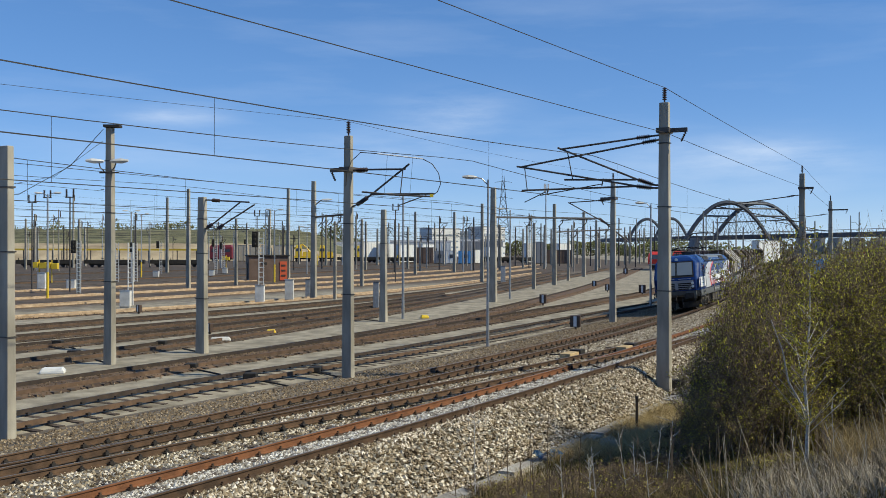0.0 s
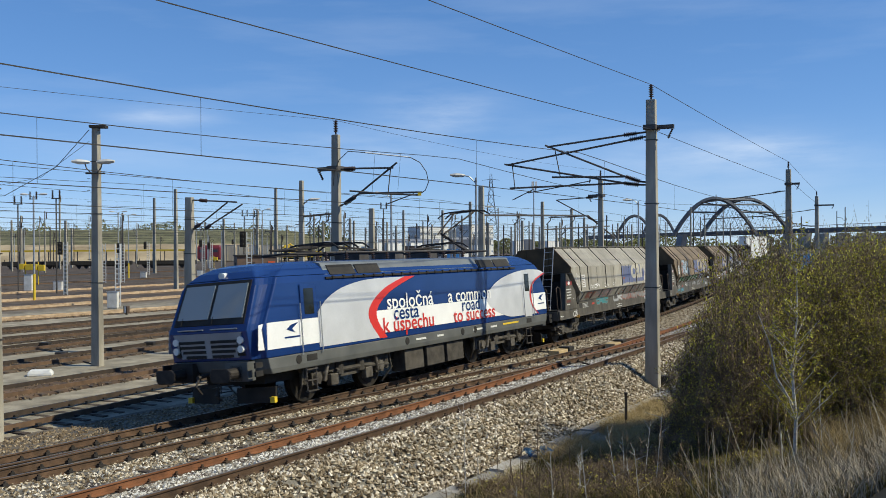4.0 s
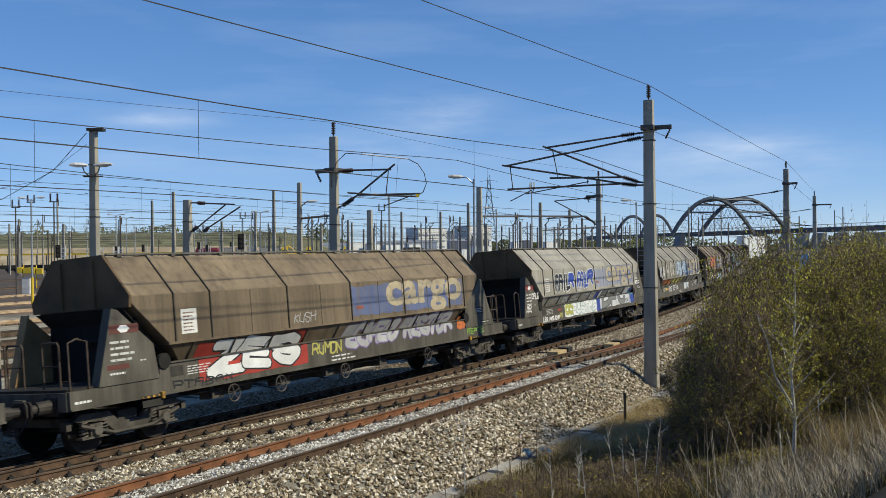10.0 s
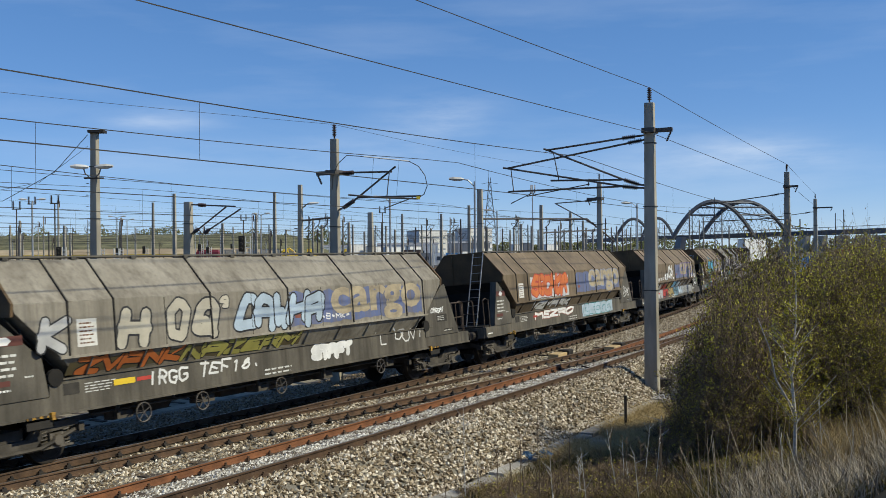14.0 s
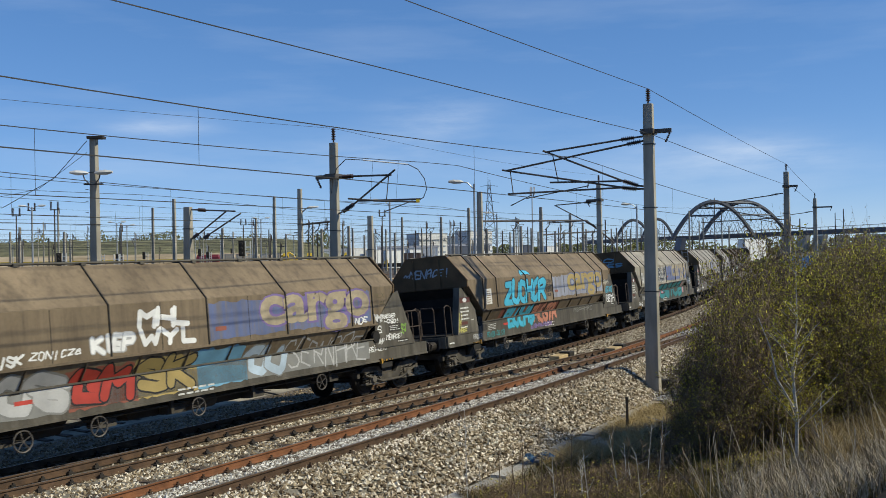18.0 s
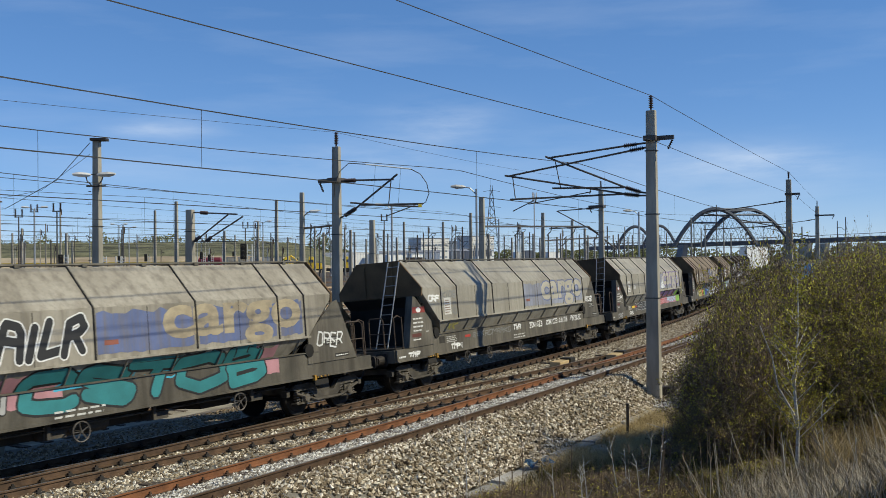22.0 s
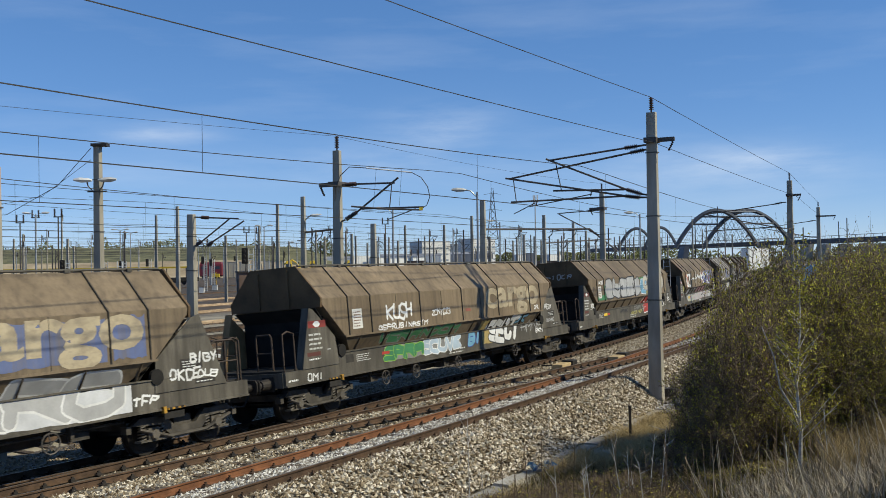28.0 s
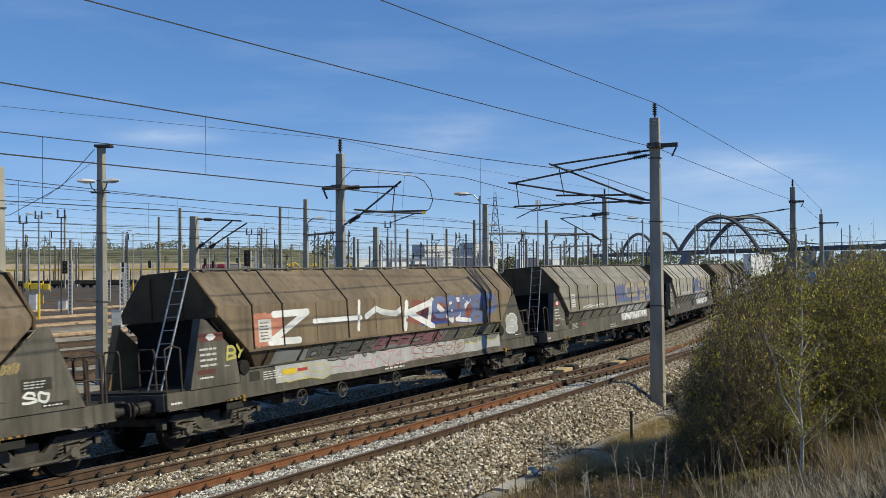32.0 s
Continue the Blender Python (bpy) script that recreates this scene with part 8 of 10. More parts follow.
for i, w in enumerate(wagons):
    common_marks(w, 900 + 31 * i)
    if i in (4, 10, 13, 14):
        rect(w, "sole", 4.45, 5.0, 1.34, 1.46, YELLOW, 0.006, "yellow_plate")
    for j, row in enumerate(MARKS[min(i, len(MARKS) - 1)]):
        seed = 1000 * i + 37 * j
        if row[0] == "cargo":
            cargo(w, row[1], row[2], seed, *row[3:])
        elif row[0] == "tag":
            tag(w, *row[1:7], seed, *row[7:])
        elif row[0] == "field":
            field(w, *row[1:], seed)
        else:
            spray(w, *row[1:9], seed, *row[9:])

# ---- the bank: shrubs, a young birch, dead grass ----
LEAF = island_mat("spring leaves", [(0.0, (0.08, 0.062, 0.020)), (0.35, (0.28, 0.25, 0.038)), (0.75, (0.46, 0.43, 0.055)), (1.0, (0.76, 0.69, 0.09))], 0.6, 0.38)
LEAF_DRY = island_mat("brown buds and old leaves", [(0.0, (0.075, 0.052, 0.03)), (0.5, (0.22, 0.155, 0.085)), (1.0, (0.44, 0.34, 0.20))], 0.9, 0.25)
BARK = surf("brown twig bark", (0.075, 0.050, 0.032), (0.25, 0.18, 0.12), 6.0, 0.85, 0, 0.2, 60, 0.15)
BIRCH = surf("pale birch bark", (0.30, 0.28, 0.25), (0.58, 0.56, 0.52), 9.0, 0.8, 0, 0.2, 60, 0.1, 3.0)
STRAW = island_mat("dead straw grass", [(0.0, (0.11, 0.080, 0.042)), (0.35, (0.25, 0.185, 0.092)), (0.7, (0.43, 0.335, 0.175)), (1.0, (0.60, 0.50, 0.31))], 0.85, 0.3, 0.5)
SOD = island_mat("low green and brown grass", [(0.0, (0.018, 0.013, 0.006)), (0.38, (0.055, 0.042, 0.016)), (0.58, (0.105, 0.098, 0.024)), (0.76, (0.24, 0.18, 0.075)), (1.0, (0.56, 0.44, 0.24))], 0.85, 0.25, 0.8)
GOLD = island_mat("golden matted grass", [(0.0, (0.22, 0.155, 0.07)), (0.5, (0.42, 0.32, 0.155)), (1.0, (0.62, 0.51, 0.30))], 0.85, 0.3, 0.5)
STALK = island_mat("bleached stalks", [(0.0, (0.18, 0.14, 0.095)), (0.5, (0.38, 0.32, 0.235)), (1.0, (0.60, 0.54, 0.44))], 0.9, 0.0)


def sticks(a, b, r0, r1):
    """Three-sided tapered sticks from places a to b, as arrays."""
    k = len(a)
    d = b - a
    d /= np.linalg.norm(d, axis=1, keepdims=True) + 1e-9
    u = np.cross(d, np.where(abs(d[:, 2:]) < 0.9, [[0, 0, 1.0]], [[1.0, 0, 0]]))
    u /= np.linalg.norm(u, axis=1, keepdims=True) + 1e-9
    w = np.cross(d, u)
    v = []
    for c, r in ((a, r0), (b, r1)):
        for q in (0, 2.094, 4.189):
            v.append(c + (u * math.cos(q) + w * math.sin(q)) * np.reshape(r, (-1, 1)))
    v = np.stack(v, 1)
    f = np.array([(0, 1, 4, 3), (1, 2, 5, 4), (2, 0, 3, 5)])
    return v.reshape(-1, 3), (np.arange(k)[:, None, None] * 6 + f[None]).reshape(-1, 4)


def leaf_quads(rng, c, size):
    k = len(c)
    a = rng.normal(0, 1, (k, 3))
    a /= np.linalg.norm(a, axis=1, keepdims=True)
    b = np.cross(a, rng.normal(0, 1, (k, 3)))
    b /= np.linalg.norm(b, axis=1, keepdims=True)
    s = rng.uniform(*size, (k, 1))
    v = np.stack([c - a * s, c + b * s * 0.55, c + a * s, c - b * s * 0.55], 1)
    return v.reshape(-1, 3), np.arange(k * 4).reshape(-1, 4)


def shrub(seed, hgt, wide, stems, leaves, buds, label, tall=False):
    rng = np.random.default_rng(seed)
    th = thing("shrub", Matrix(), label, "shrub", "shrubs on the bank")
    a0 = rng.normal(0, 0.22 * wide / 2, (stems, 3)) * [1, 1, 0]
    ang, lean = rng.random(stems) * 6.28, rng.random(stems) ** 0.8
    tip = a0 + np.stack([np.cos(ang) * lean * wide * 0.5, np.sin(ang) * lean * wide * 0.5, hgt * (1 - 0.45 * lean ** 2) * rng.uniform(0.75, 1.05, stems)], 1)
    mid = (a0 + tip) / 2 + rng.normal(0, 0.12, (stems, 3)) + [0, 0, 0.12 * hgt]
    v1, f1 = sticks(a0, mid, np.full(stems, 0.022), np.full(stems, 0.014))
    v2, f2 = sticks(mid, tip, np.full(stems, 0.014), np.full(stems, 0.005))
    heap("woody_frame", np.concatenate([v1, v2]), np.concatenate([f1, f2 + len(v1)]), BARK, "brown leaning stems", "", th)
    k = stems * 32
    i = rng.integers(0, stems, k)
    t = rng.uniform(0.12, 1.0, (k, 1))
    base = np.where(t < 0.5, a0[i] + (mid[i] - a0[i]) * t * 2, mid[i] + (tip[i] - mid[i]) * (t * 2 - 1))
    out = rng.normal(0, 1, (k, 3)) * [1, 1, 0.5] + [0, 0, 0.55]
    out /= np.linalg.norm(out, axis=1, keepdims=True)
    tw = base + out * rng.uniform(0.25, 0.85, (k, 1)) * hgt / 3.5
    j = rng.integers(0, k, k * 2)
    t2 = rng.uniform(0.3, 1, (k * 2, 1))
    b2 = base[j] + (tw[j] - base[j]) * t2
    tw2 = b2 + rng.normal(0, 0.17, (k * 2, 3)) + [0, 0, 0.05]
    v1, f1 = sticks(base, tw, np.full(k, 0.0065), np.full(k, 0.003))
    v2, f2 = sticks(b2, tw2, np.full(k * 2, 0.004), np.full(k * 2, 0.002))
    heap("fine_branching", np.concatenate([v1, v2]), np.concatenate([f1, f2 + len(v1)]), BARK, "fine bare twigs", "", th)
    CROWN_H.append(float(np.percentile(tw2[:, 2], 99)))
    for count, mat, nm, size in ((leaves, LEAF, "foliage", (0.020, 0.046)), (buds, LEAF_DRY, "withered_leaf_scatter", (0.018, 0.036))):
        q = rng.integers(0, k * 2, count)
        c = b2[q] + (tw2[q] - b2[q]) * rng.random((count, 1)) * 1.1 + rng.normal(0, 0.05, (count, 3))
        heap(nm, *leaf_quads(rng, c, size), mat, "small yellow-green spring leaves" if nm == "foliage" else "brown buds and withered leaves", "", th)
    return th


CROWN_H = []
SHRUBS = [shrub(11, 3.4, 3.6, 34, 5600, 4000, "dense brown-green shrub with sprouting leaves on the bank"),
          shrub(12, 3.0, 2.8, 20, 1500, 2200, "mostly bare brown shrub with dense twigs on the bank"),
          shrub(13, 3.8, 3.4, 34, 7600, 2400, "leafy yellow-green shrub on the bank"),
          shrub(14, 1.5, 2.4, 30, 4200, 3200, "low brown-green shrub at the foot of the bank")]
SHRUBS.append(shrub(15, 0.7, 1.7, 34, 500, 3200, "low dark bramble with bare twigs below the kerb"))


def floor_at(x, y):
    z, d = ground_height(np.array([x]), np.array([y]))
    return float(z[0])


# bearing to the right of the camera's first view, distance ahead, kind, height of the crown above the rails
SHRUB_SPOTS = [(-0.413, 18.4, 3, -0.25), (0.20, 20.9, 3, -0.15), (0.252, 24.0, 3, 0.1), (0.26, 22.0, 4, 0.2), (0.262, 27.5, 3, 0.0),
               (0.055, 18.7, 4, -0.25), (0.075, 18.2, 4, -0.15), (0.10, 18.6, 4, -0.2), (0.122, 18.0, 4, -0.05), (0.14, 18.9, 4, -0.1), (0.155, 17.6, 4, 0.0), (0.172, 18.7, 4, 0.05), (0.19, 17.4, 4, 0.1), (0.205, 18.6, 4, 0.1), (0.222, 17.6, 4, 0.2), (0.24, 19.2, 4, 0.25), (0.255, 17.2, 4, 0.25), (0.21, 20.2, 4, 0.0), (0.085, 17.2, 4, -0.1), (0.112, 17.0, 4, 0.0), (0.136, 16.9, 4, 0.1), (0.165, 16.7, 4, 0.15), (0.20, 16.6, 4, 0.2), (0.235, 16.6, 4, 0.25), (0.27, 20.6, 4, 0.3), (0.17, 19.8, 4, -0.15),
               (0.40, 38.0, 1, 3.7), (0.44, 37.0, 2, 3.8), (0.465, 33.5, 0, 3.8),
               (0.49, 38.0, 2, 3.9), (0.53, 42.0, 0, 4.0), (0.45, 48.0, 0, 3.9), (0.50, 56.0, 2, 4.1), (0.44, 58.0, 1, 3.8),
               (0.455, 29.0, 0, 3.8), (0.49, 29.5, 2, 4.0), (0.53, 32.0, 0, 4.1),
               (0.285, 18.9, 3, 0.42), (0.31, 17.9, 3, 0.9), (0.335, 17.5, 3, 1.1), (0.36, 17.6, 3, 1.2), (0.39, 17.9, 3, 1.1), (0.245, 18.4, 3, 0.0), (0.275, 17.4, 3, 0.3), (0.305, 16.9, 3, 0.5), (0.335, 16.7, 3, 0.6), (0.19, 18.0, 3, -0.25)]
# the thicket: its skyline climbs from the kerb to the top of the bank
r = random.Random(31)
for row, (y, drop) in enumerate(((23.2, 0.0), (21.8, 0.05), (20.6, 0.25), (19.6, 1.0), (18.8, 1.9))):
    for q in range(11):
        bx = 0.278 + 0.024 * q + r.uniform(-0.008, 0.008) + 0.006 * (row % 2)
        top = float(np.interp(bx, [0.275, 0.29, 0.31, 0.33, 0.36, 0.41, 0.46, 0.55], [1.1, 1.8, 2.65, 3.25, 3.45, 3.5, 3.65, 3.95]))
        top -= drop * (0.4 if bx < 0.32 else 1.0) + r.uniform(0.0, 0.28)
        kind = r.choice((1, 1, 0)) if bx < 0.335 else r.choice((0, 2, 1)) if bx < 0.40 else r.choice((0, 2, 2))
        SHRUB_SPOTS.append((bx, y + r.uniform(-0.5, 0.5), kind, top))
seen_kinds = set()
for i, (bx, y, k, top) in enumerate(SHRUB_SPOTS):
    x = bx * y
    z = floor_at(x, y) - 0.1
    sc = (top - z) / CROWN_H[k]
    wide = 0.45 + 0.5 * sc if k > 2 or y > 25 else 0.30 + 0.36 * sc
    m = pose(x, y, z, 0, 0, 67 * i) @ Matrix.Diagonal((wide, wide, sc, 1))
    if k in seen_kinds:
        copy_thing(SHRUBS[k], m)
    else:
        SHRUBS[k].matrix_basis = m
        seen_kinds.add(k)


def young_birch():
    rng = np.random.default_rng(5)
    x, y = 6.45, 17.05
    th = thing("young_birch", pose(x, y, floor_at(x, y) - 0.1), "slender young birch with a pale trunk and few leaves", "tree")
    pts = [Vector((0.0, 0, 0)), Vector((0.03, 0, 0.9)), Vector((-0.02, 0.05, 1.8)), Vector((0.06, 0, 2.7)), Vector((0.07, 0.03, 4.1))]
    g = Geo()
    for i, (p, q) in enumerate(zip(pts, pts[1:])):
        g.cyl(p, q, 0.042 - 0.009 * i, 0.033 - 0.009 * i if i < 3 else 0.005, 8)
    part("trunk", g, BIRCH, th)
    g = Geo()
    bough = [Vector((0.0, 0, 1.1)), Vector((-0.3, 0.05, 1.65)), Vector((-0.42, 0.0, 2.2)), Vector((-0.62, 0.02, 2.75))]
    for i, (p, q) in enumerate(zip(bough, bough[1:])):
        g.cyl(p, q, 0.022 - 0.005 * i, 0.017 - 0.005 * i, 6)
    part("bough", g, BIRCH, th)
    k = 44
    t = rng.uniform(0.2, 1, k)
    a = np.array([pts[min(3, int(u * 4))].lerp(pts[min(4, int(u * 4) + 1)], u * 4 % 1) for u in t])
    ang = rng.random(k) * 6.28
    ln = (1.15 - t) * rng.uniform(0.5, 1.1, k) * 1.1
    b = a + np.stack([np.cos(ang) * ln * 0.75, np.sin(ang) * ln * 0.75, ln * 0.8], 1)
    tagged(heap("branchwork", *sticks(a, b, 0.011 - 0.006 * t, np.full(k, 0.003)), BIRCH, "thin pale branches", "", th), kind="stuff")
    j = rng.integers(0, k, 300)
    a2 = a[j] + (b[j] - a[j]) * rng.uniform(0.2, 1, (300, 1))
    b2 = a2 + rng.normal(0, 0.16, (300, 3)) + [0, 0, 0.1]
    heap("fine_branching", *sticks(a2, b2, np.full(300, 0.004), np.full(300, 0.002)), BARK, "fine brown twigs", "", th)
    j = rng.integers(0, 300, 1700)
    c = a2[j] + (b2[j] - a2[j]) * rng.random((1700, 1)) + rng.normal(0, 0.03, (1700, 3))
    heap("foliage", *leaf_quads(rng, c, (0.018, 0.035)), LEAF, "tiny fresh leaves", "", th)


young_birch()


def spots(rng, count, keep, lo=6.0, hi=44.0, left=-60, right=1640):
    """Places on the ground, scattered evenly over the wedge of land that lies between two bearings."""
    y = np.sqrt(rng.uniform(lo ** 2, hi ** 2, count))
    x = y * (rng.uniform(left, right, count) - 784) / 1700
    d = off_line(x, y)
    ok = keep(x, y, d, rng)
    return x[ok], y[ok], d[ok]


def blades(name, rng, x, y, hgt, wide, mat, label, lean=0.35):
    k = len(x)
    z, _ = ground_height(x, y)
    c = np.stack([x, y, z - 0.02], 1)
    a = rng.random(k) * 6.28
    side = np.stack([np.cos(a), np.sin(a), 0 * a], 1) * (wide / 2)
    h = (hgt * rng.uniform(0.45, 1.15, k))[:, None]
    fall = np.stack([rng.normal(0, lean, k), rng.normal(0, lean, k), np.ones(k)], 1)
    m = c + fall * [0.4, 0.4, 1] * h * 0.55
    t = c + fall * h
    v = np.stack([c - side, c + side, m + side * 0.7, m - side * 0.7, t], 1).reshape(-1, 3)
    q = np.arange(k)[:, None] * 5
    faces = [list(r) for r in np.concatenate([q + [0, 1, 2], q + [0, 2, 3], q + [3, 2, 4]])]
    heap(name, v, np.array(faces), mat, label, "grass")


rng = np.random.default_rng(77)
patch = lambda x, y: np.array([noise.noise(Vector((a * 0.5, b * 0.5, 7))) for a, b in zip(x, y)])
x, y, d = spots(rng, 78000, lambda x, y, d, g: (d > np.where(y > 21.5, 10.0, 7.8)) & (patch(x, y) < 0.35), 12.5, 34, 780, 1640)
blades("low_grass", rng, x, y, 0.30, 0.017, SOD, "short brown and green grass over the bank", 0.75)
x, y, d = spots(rng, 42000, lambda x, y, d, g: (d > 7.8) & (patch(x, y) > 0.08) & (d < 14.5), 12.5, 32, 840, 1640)
blades("dead_grass", rng, x, y, 0.38, 0.015, STRAW, "tufts of pale dead grass on the bank", 0.55)
x, y, d = spots(rng, 34000, lambda x, y, d, g: (d > 7.7) & (d < 10.3) & (patch(x * 2.2, y * 2.2) > -0.16), 21.0, 29.0, 985, 1235)
blades("flattened_dead_grass", rng, x, y, 0.38, 0.018, GOLD, "golden flattened dead grass behind the kerb", 1.1)
x, y, d = spots(rng, 3600, lambda x, y, d, g: (d > 11.0) & (patch(x * 2.5, y * 2.5) > -0.05), 15.5, 19.5, 1475, 1640)
blades("tall_dead_grass", rng, x, y, 0.80, 0.012, STRAW, "tall straw-coloured grass on top of the bank", 0.42)
x, y, d = spots(rng, 4200, lambda x, y, d, g: (d > 10.5), 12.5, 16.5, 1300, 1640)
blades("bleached_grass", rng, x, y, 0.5, 0.012, STALK, "bleached grey grass on top of the bank", 0.5)
x, y, d = spots(rng, 110, lambda x, y, d, g: (d > 9.5), 13.0, 16.5, 1240, 1640)
zz, _ = ground_height(x, y)
a = np.stack([x, y, zz - 0.02], 1)
b = a + np.stack([rng.normal(-0.15, 0.25, len(x)), rng.normal(0, 0.22, len(x)), rng.uniform(0.5, 1.35, len(x))], 1)
heap("dry_stalks", *sticks(a, b, np.full(len(x), 0.007), np.full(len(x), 0.003)), STALK, "bleached dry stalks standing in the grass", "stalks")


def plastic_sheet():
    g = Geo()
    vs, fs = [], []
    for i in range(9):
        for j in range(6):
            u, v = i * 0.07, j * 0.07
            vs.append((u + noise.noise(Vector((i * 0.7, j * 0.7, 1))) * 0.08, v + noise.noise(Vector((i * 0.7, j * 0.7, 5))) * 0.08, 0.10 + 0.16 * noise.noise(Vector((i * 0.45, j * 0.5, 9)))))
    for i in range(8):
        for j in range(5):
            fs.append((i * 6 + j, i * 6 + 6 + j, i * 6 + 7 + j, i * 6 + 1 + j))
    g.add(vs, fs)
    x, y = 2.12, 21.3
    th = thing("plastic_sheet", pose(x, y, floor_at(x, y) + 0.12, 0, 0, 15), "crumpled blue plastic sheet lying against the kerb", "litter")
    part("sheet", g, surf("blue plastic film", (0.015, 0.05, 0.10), (0.03, 0.09, 0.17), 6, 0.35, 0, 0.1, 30, 0.1), th)


plastic_sheet()


def bare_shoots(x, y, hgt, seed, mat):
    r = np.random.default_rng(seed)
    th = thing("bare_sapling", pose(x, y, floor_at(x, y) - 0.05), "thin bare dark shoot with short side twigs", "sapling", "bare saplings")
    p0, p1 = np.array([[0.0, 0, 0]]), np.array([[r.normal(0, 0.08), r.normal(0, 0.08), hgt]])
    v1, f1 = sticks(p0, p1, np.array([0.011]), np.array([0.004]))
    heap("stem", v1, f1, mat, "", "", th)
    t = r.uniform(0.25, 0.95, (7, 1))
    a = p0 + (p1 - p0) * t
    b = a + np.stack([r.normal(0, 0.16, 7), r.normal(0, 0.16, 7), r.uniform(0.08, 0.3, 7)], 1) * hgt / 1.6
    tagged(heap("twig_spray", *sticks(a, b, np.full(7, 0.006), np.full(7, 0.002)), mat, "", "", th), kind="stuff")


SHOOTS = [(870, 18.6, 0.8), (930, 18.0, 0.9), (1078, 17.4, 0.9), (1100, 18.4, 1.2), (1160, 18.2, 1.1), (1228, 17.0, 1.0), (1262, 16.6, 1.1), (1290, 16.8, 0.9), (842, 18.2, 1.9), (968, 18.0, 1.75), (1024, 17.8, 1.25), (1003, 17.2, 0.95), (1048, 17.0, 0.8), (980, 17.4, 0.75), (810, 18.0, 0.75), (1195, 17.6, 1.45), (1135, 17.2, 0.7), (1320, 16.6, 0.9)]
r = random.Random(8)
SHOOTS += [(r.uniform(880, 1480), r.uniform(15.6, 18.2), r.uniform(0.6, 1.5)) for i in range(46)]
for i, (px, y, hgt) in enumerate(SHOOTS):
    bare_shoots((px - 784) / 1700 * y, y, hgt, 40 + i, BARK if i % 4 else BIRCH)

# ---- the far side of the yard ----
FAR_MASTS = [(-116.1, 259.0, 11.4), (-88.6, 204.0, 10.8), (-91.7, 216.0, 12.2), (-102.2, 259.0, 10.7), (-85.4, 222.0, 17.0), (-90.5, 243.0, 10.0), (-59.2, 185.0, 11.5), (-52.9, 259.0, 11.4), (-36.8, 204.0, 12.7), (-43.3, 259.0, 11.9), (-41.5, 277.0, 11.1), (-31.5, 259.0, 13.7), (-30.3, 259.0, 10.7), (-16.4, 204.0, 10.3), (-17.7, 259.0, 9.9), (-17.4, 299.0, 11.2), (-11.9, 259.0, 11.4), (-7.9, 216.0, 9.4), (-4.2, 277.0, 11.4), (-2.5, 299.0, 11.2), (0.2, 277.0, 11.1), (6.2, 194.0, 10.9), (13.1, 259.0, 10.4), (12.1, 204.0, 9.6), (19.5, 259.0, 10.4), (19.0, 228.0, 9.3), (24.2, 277.0, 11.1)]
FAR_MASTS += [(26.4, 259.0, 11.4), (22.8, 216.0, 9.9), (31.2, 277.0, 10.3), (31.4, 259.0, 10.7), (32.6, 243.0, 10.6), (41.8, 299.0, 10.7), (39.8, 259.0, 10.7), (37.1, 228.0, 9.7), (47.0, 277.0, 10.4), (47.4, 259.0, 12.9), (52.4, 277.0, 10.8), (58.2, 299.0, 11.6), (48.7, 243.0, 10.6), (61.2, 299.0, 10.7), (67.8, 324.0, 11.8), (61.0, 277.0, 11.1), (80.8, 330.0, 12.7), (81.0, 299.0, 16.5), (88.7, 324.0, 16.4), (92.8, 330.0, 14.3), (92.5, 324.0, 15.0), (98.2, 330.0, 22.0), (98.8, 324.0, 16.9)]
FAR_MASTS += [(103.1, 330.0, 12.3), (115.7, 330.0, 10.4), (124.4, 330.0, 15.2), (127.7, 330.0, 14.3), (140.0, 330.0, 16.2), (142.9, 330.0, 17.4)]
for i, (x, y, hgt) in enumerate(FAR_MASTS):
    th = thing("catenary_mast", pose(x, y, YARD_Z, 0, 0, 62), "distant catenary mast of the marshalling yard", "mast", "distant masts")
    wide = 0.34 + 0.10 * (i * 7 % 3)
    part("shaft", Geo().rings([[(a * k * 0.7, b * k, z) for a, b in ((-1, -1), (1, -1), (1, 1), (-1, 1))] for k, z in ((wide / 2, -0.3), (wide * 0.36, hgt))]), CONCRETE if i % 3 else DARK_STEEL, th)
    if i % 2:
        part("bracket", Geo().pipe([(0, 0, hgt * 0.72), (0.6, 1.4, hgt * 0.80), (1.1, 2.6, hgt * 0.80)], 0.06, 5), DARK_STEEL, th)
    else:
        part("insulator", Geo().cyl((0.35, 0, hgt - 1.6), (0.35, 0, hgt - 0.2), 0.10, None, 6), INSULATOR, th)
r = random.Random(19)
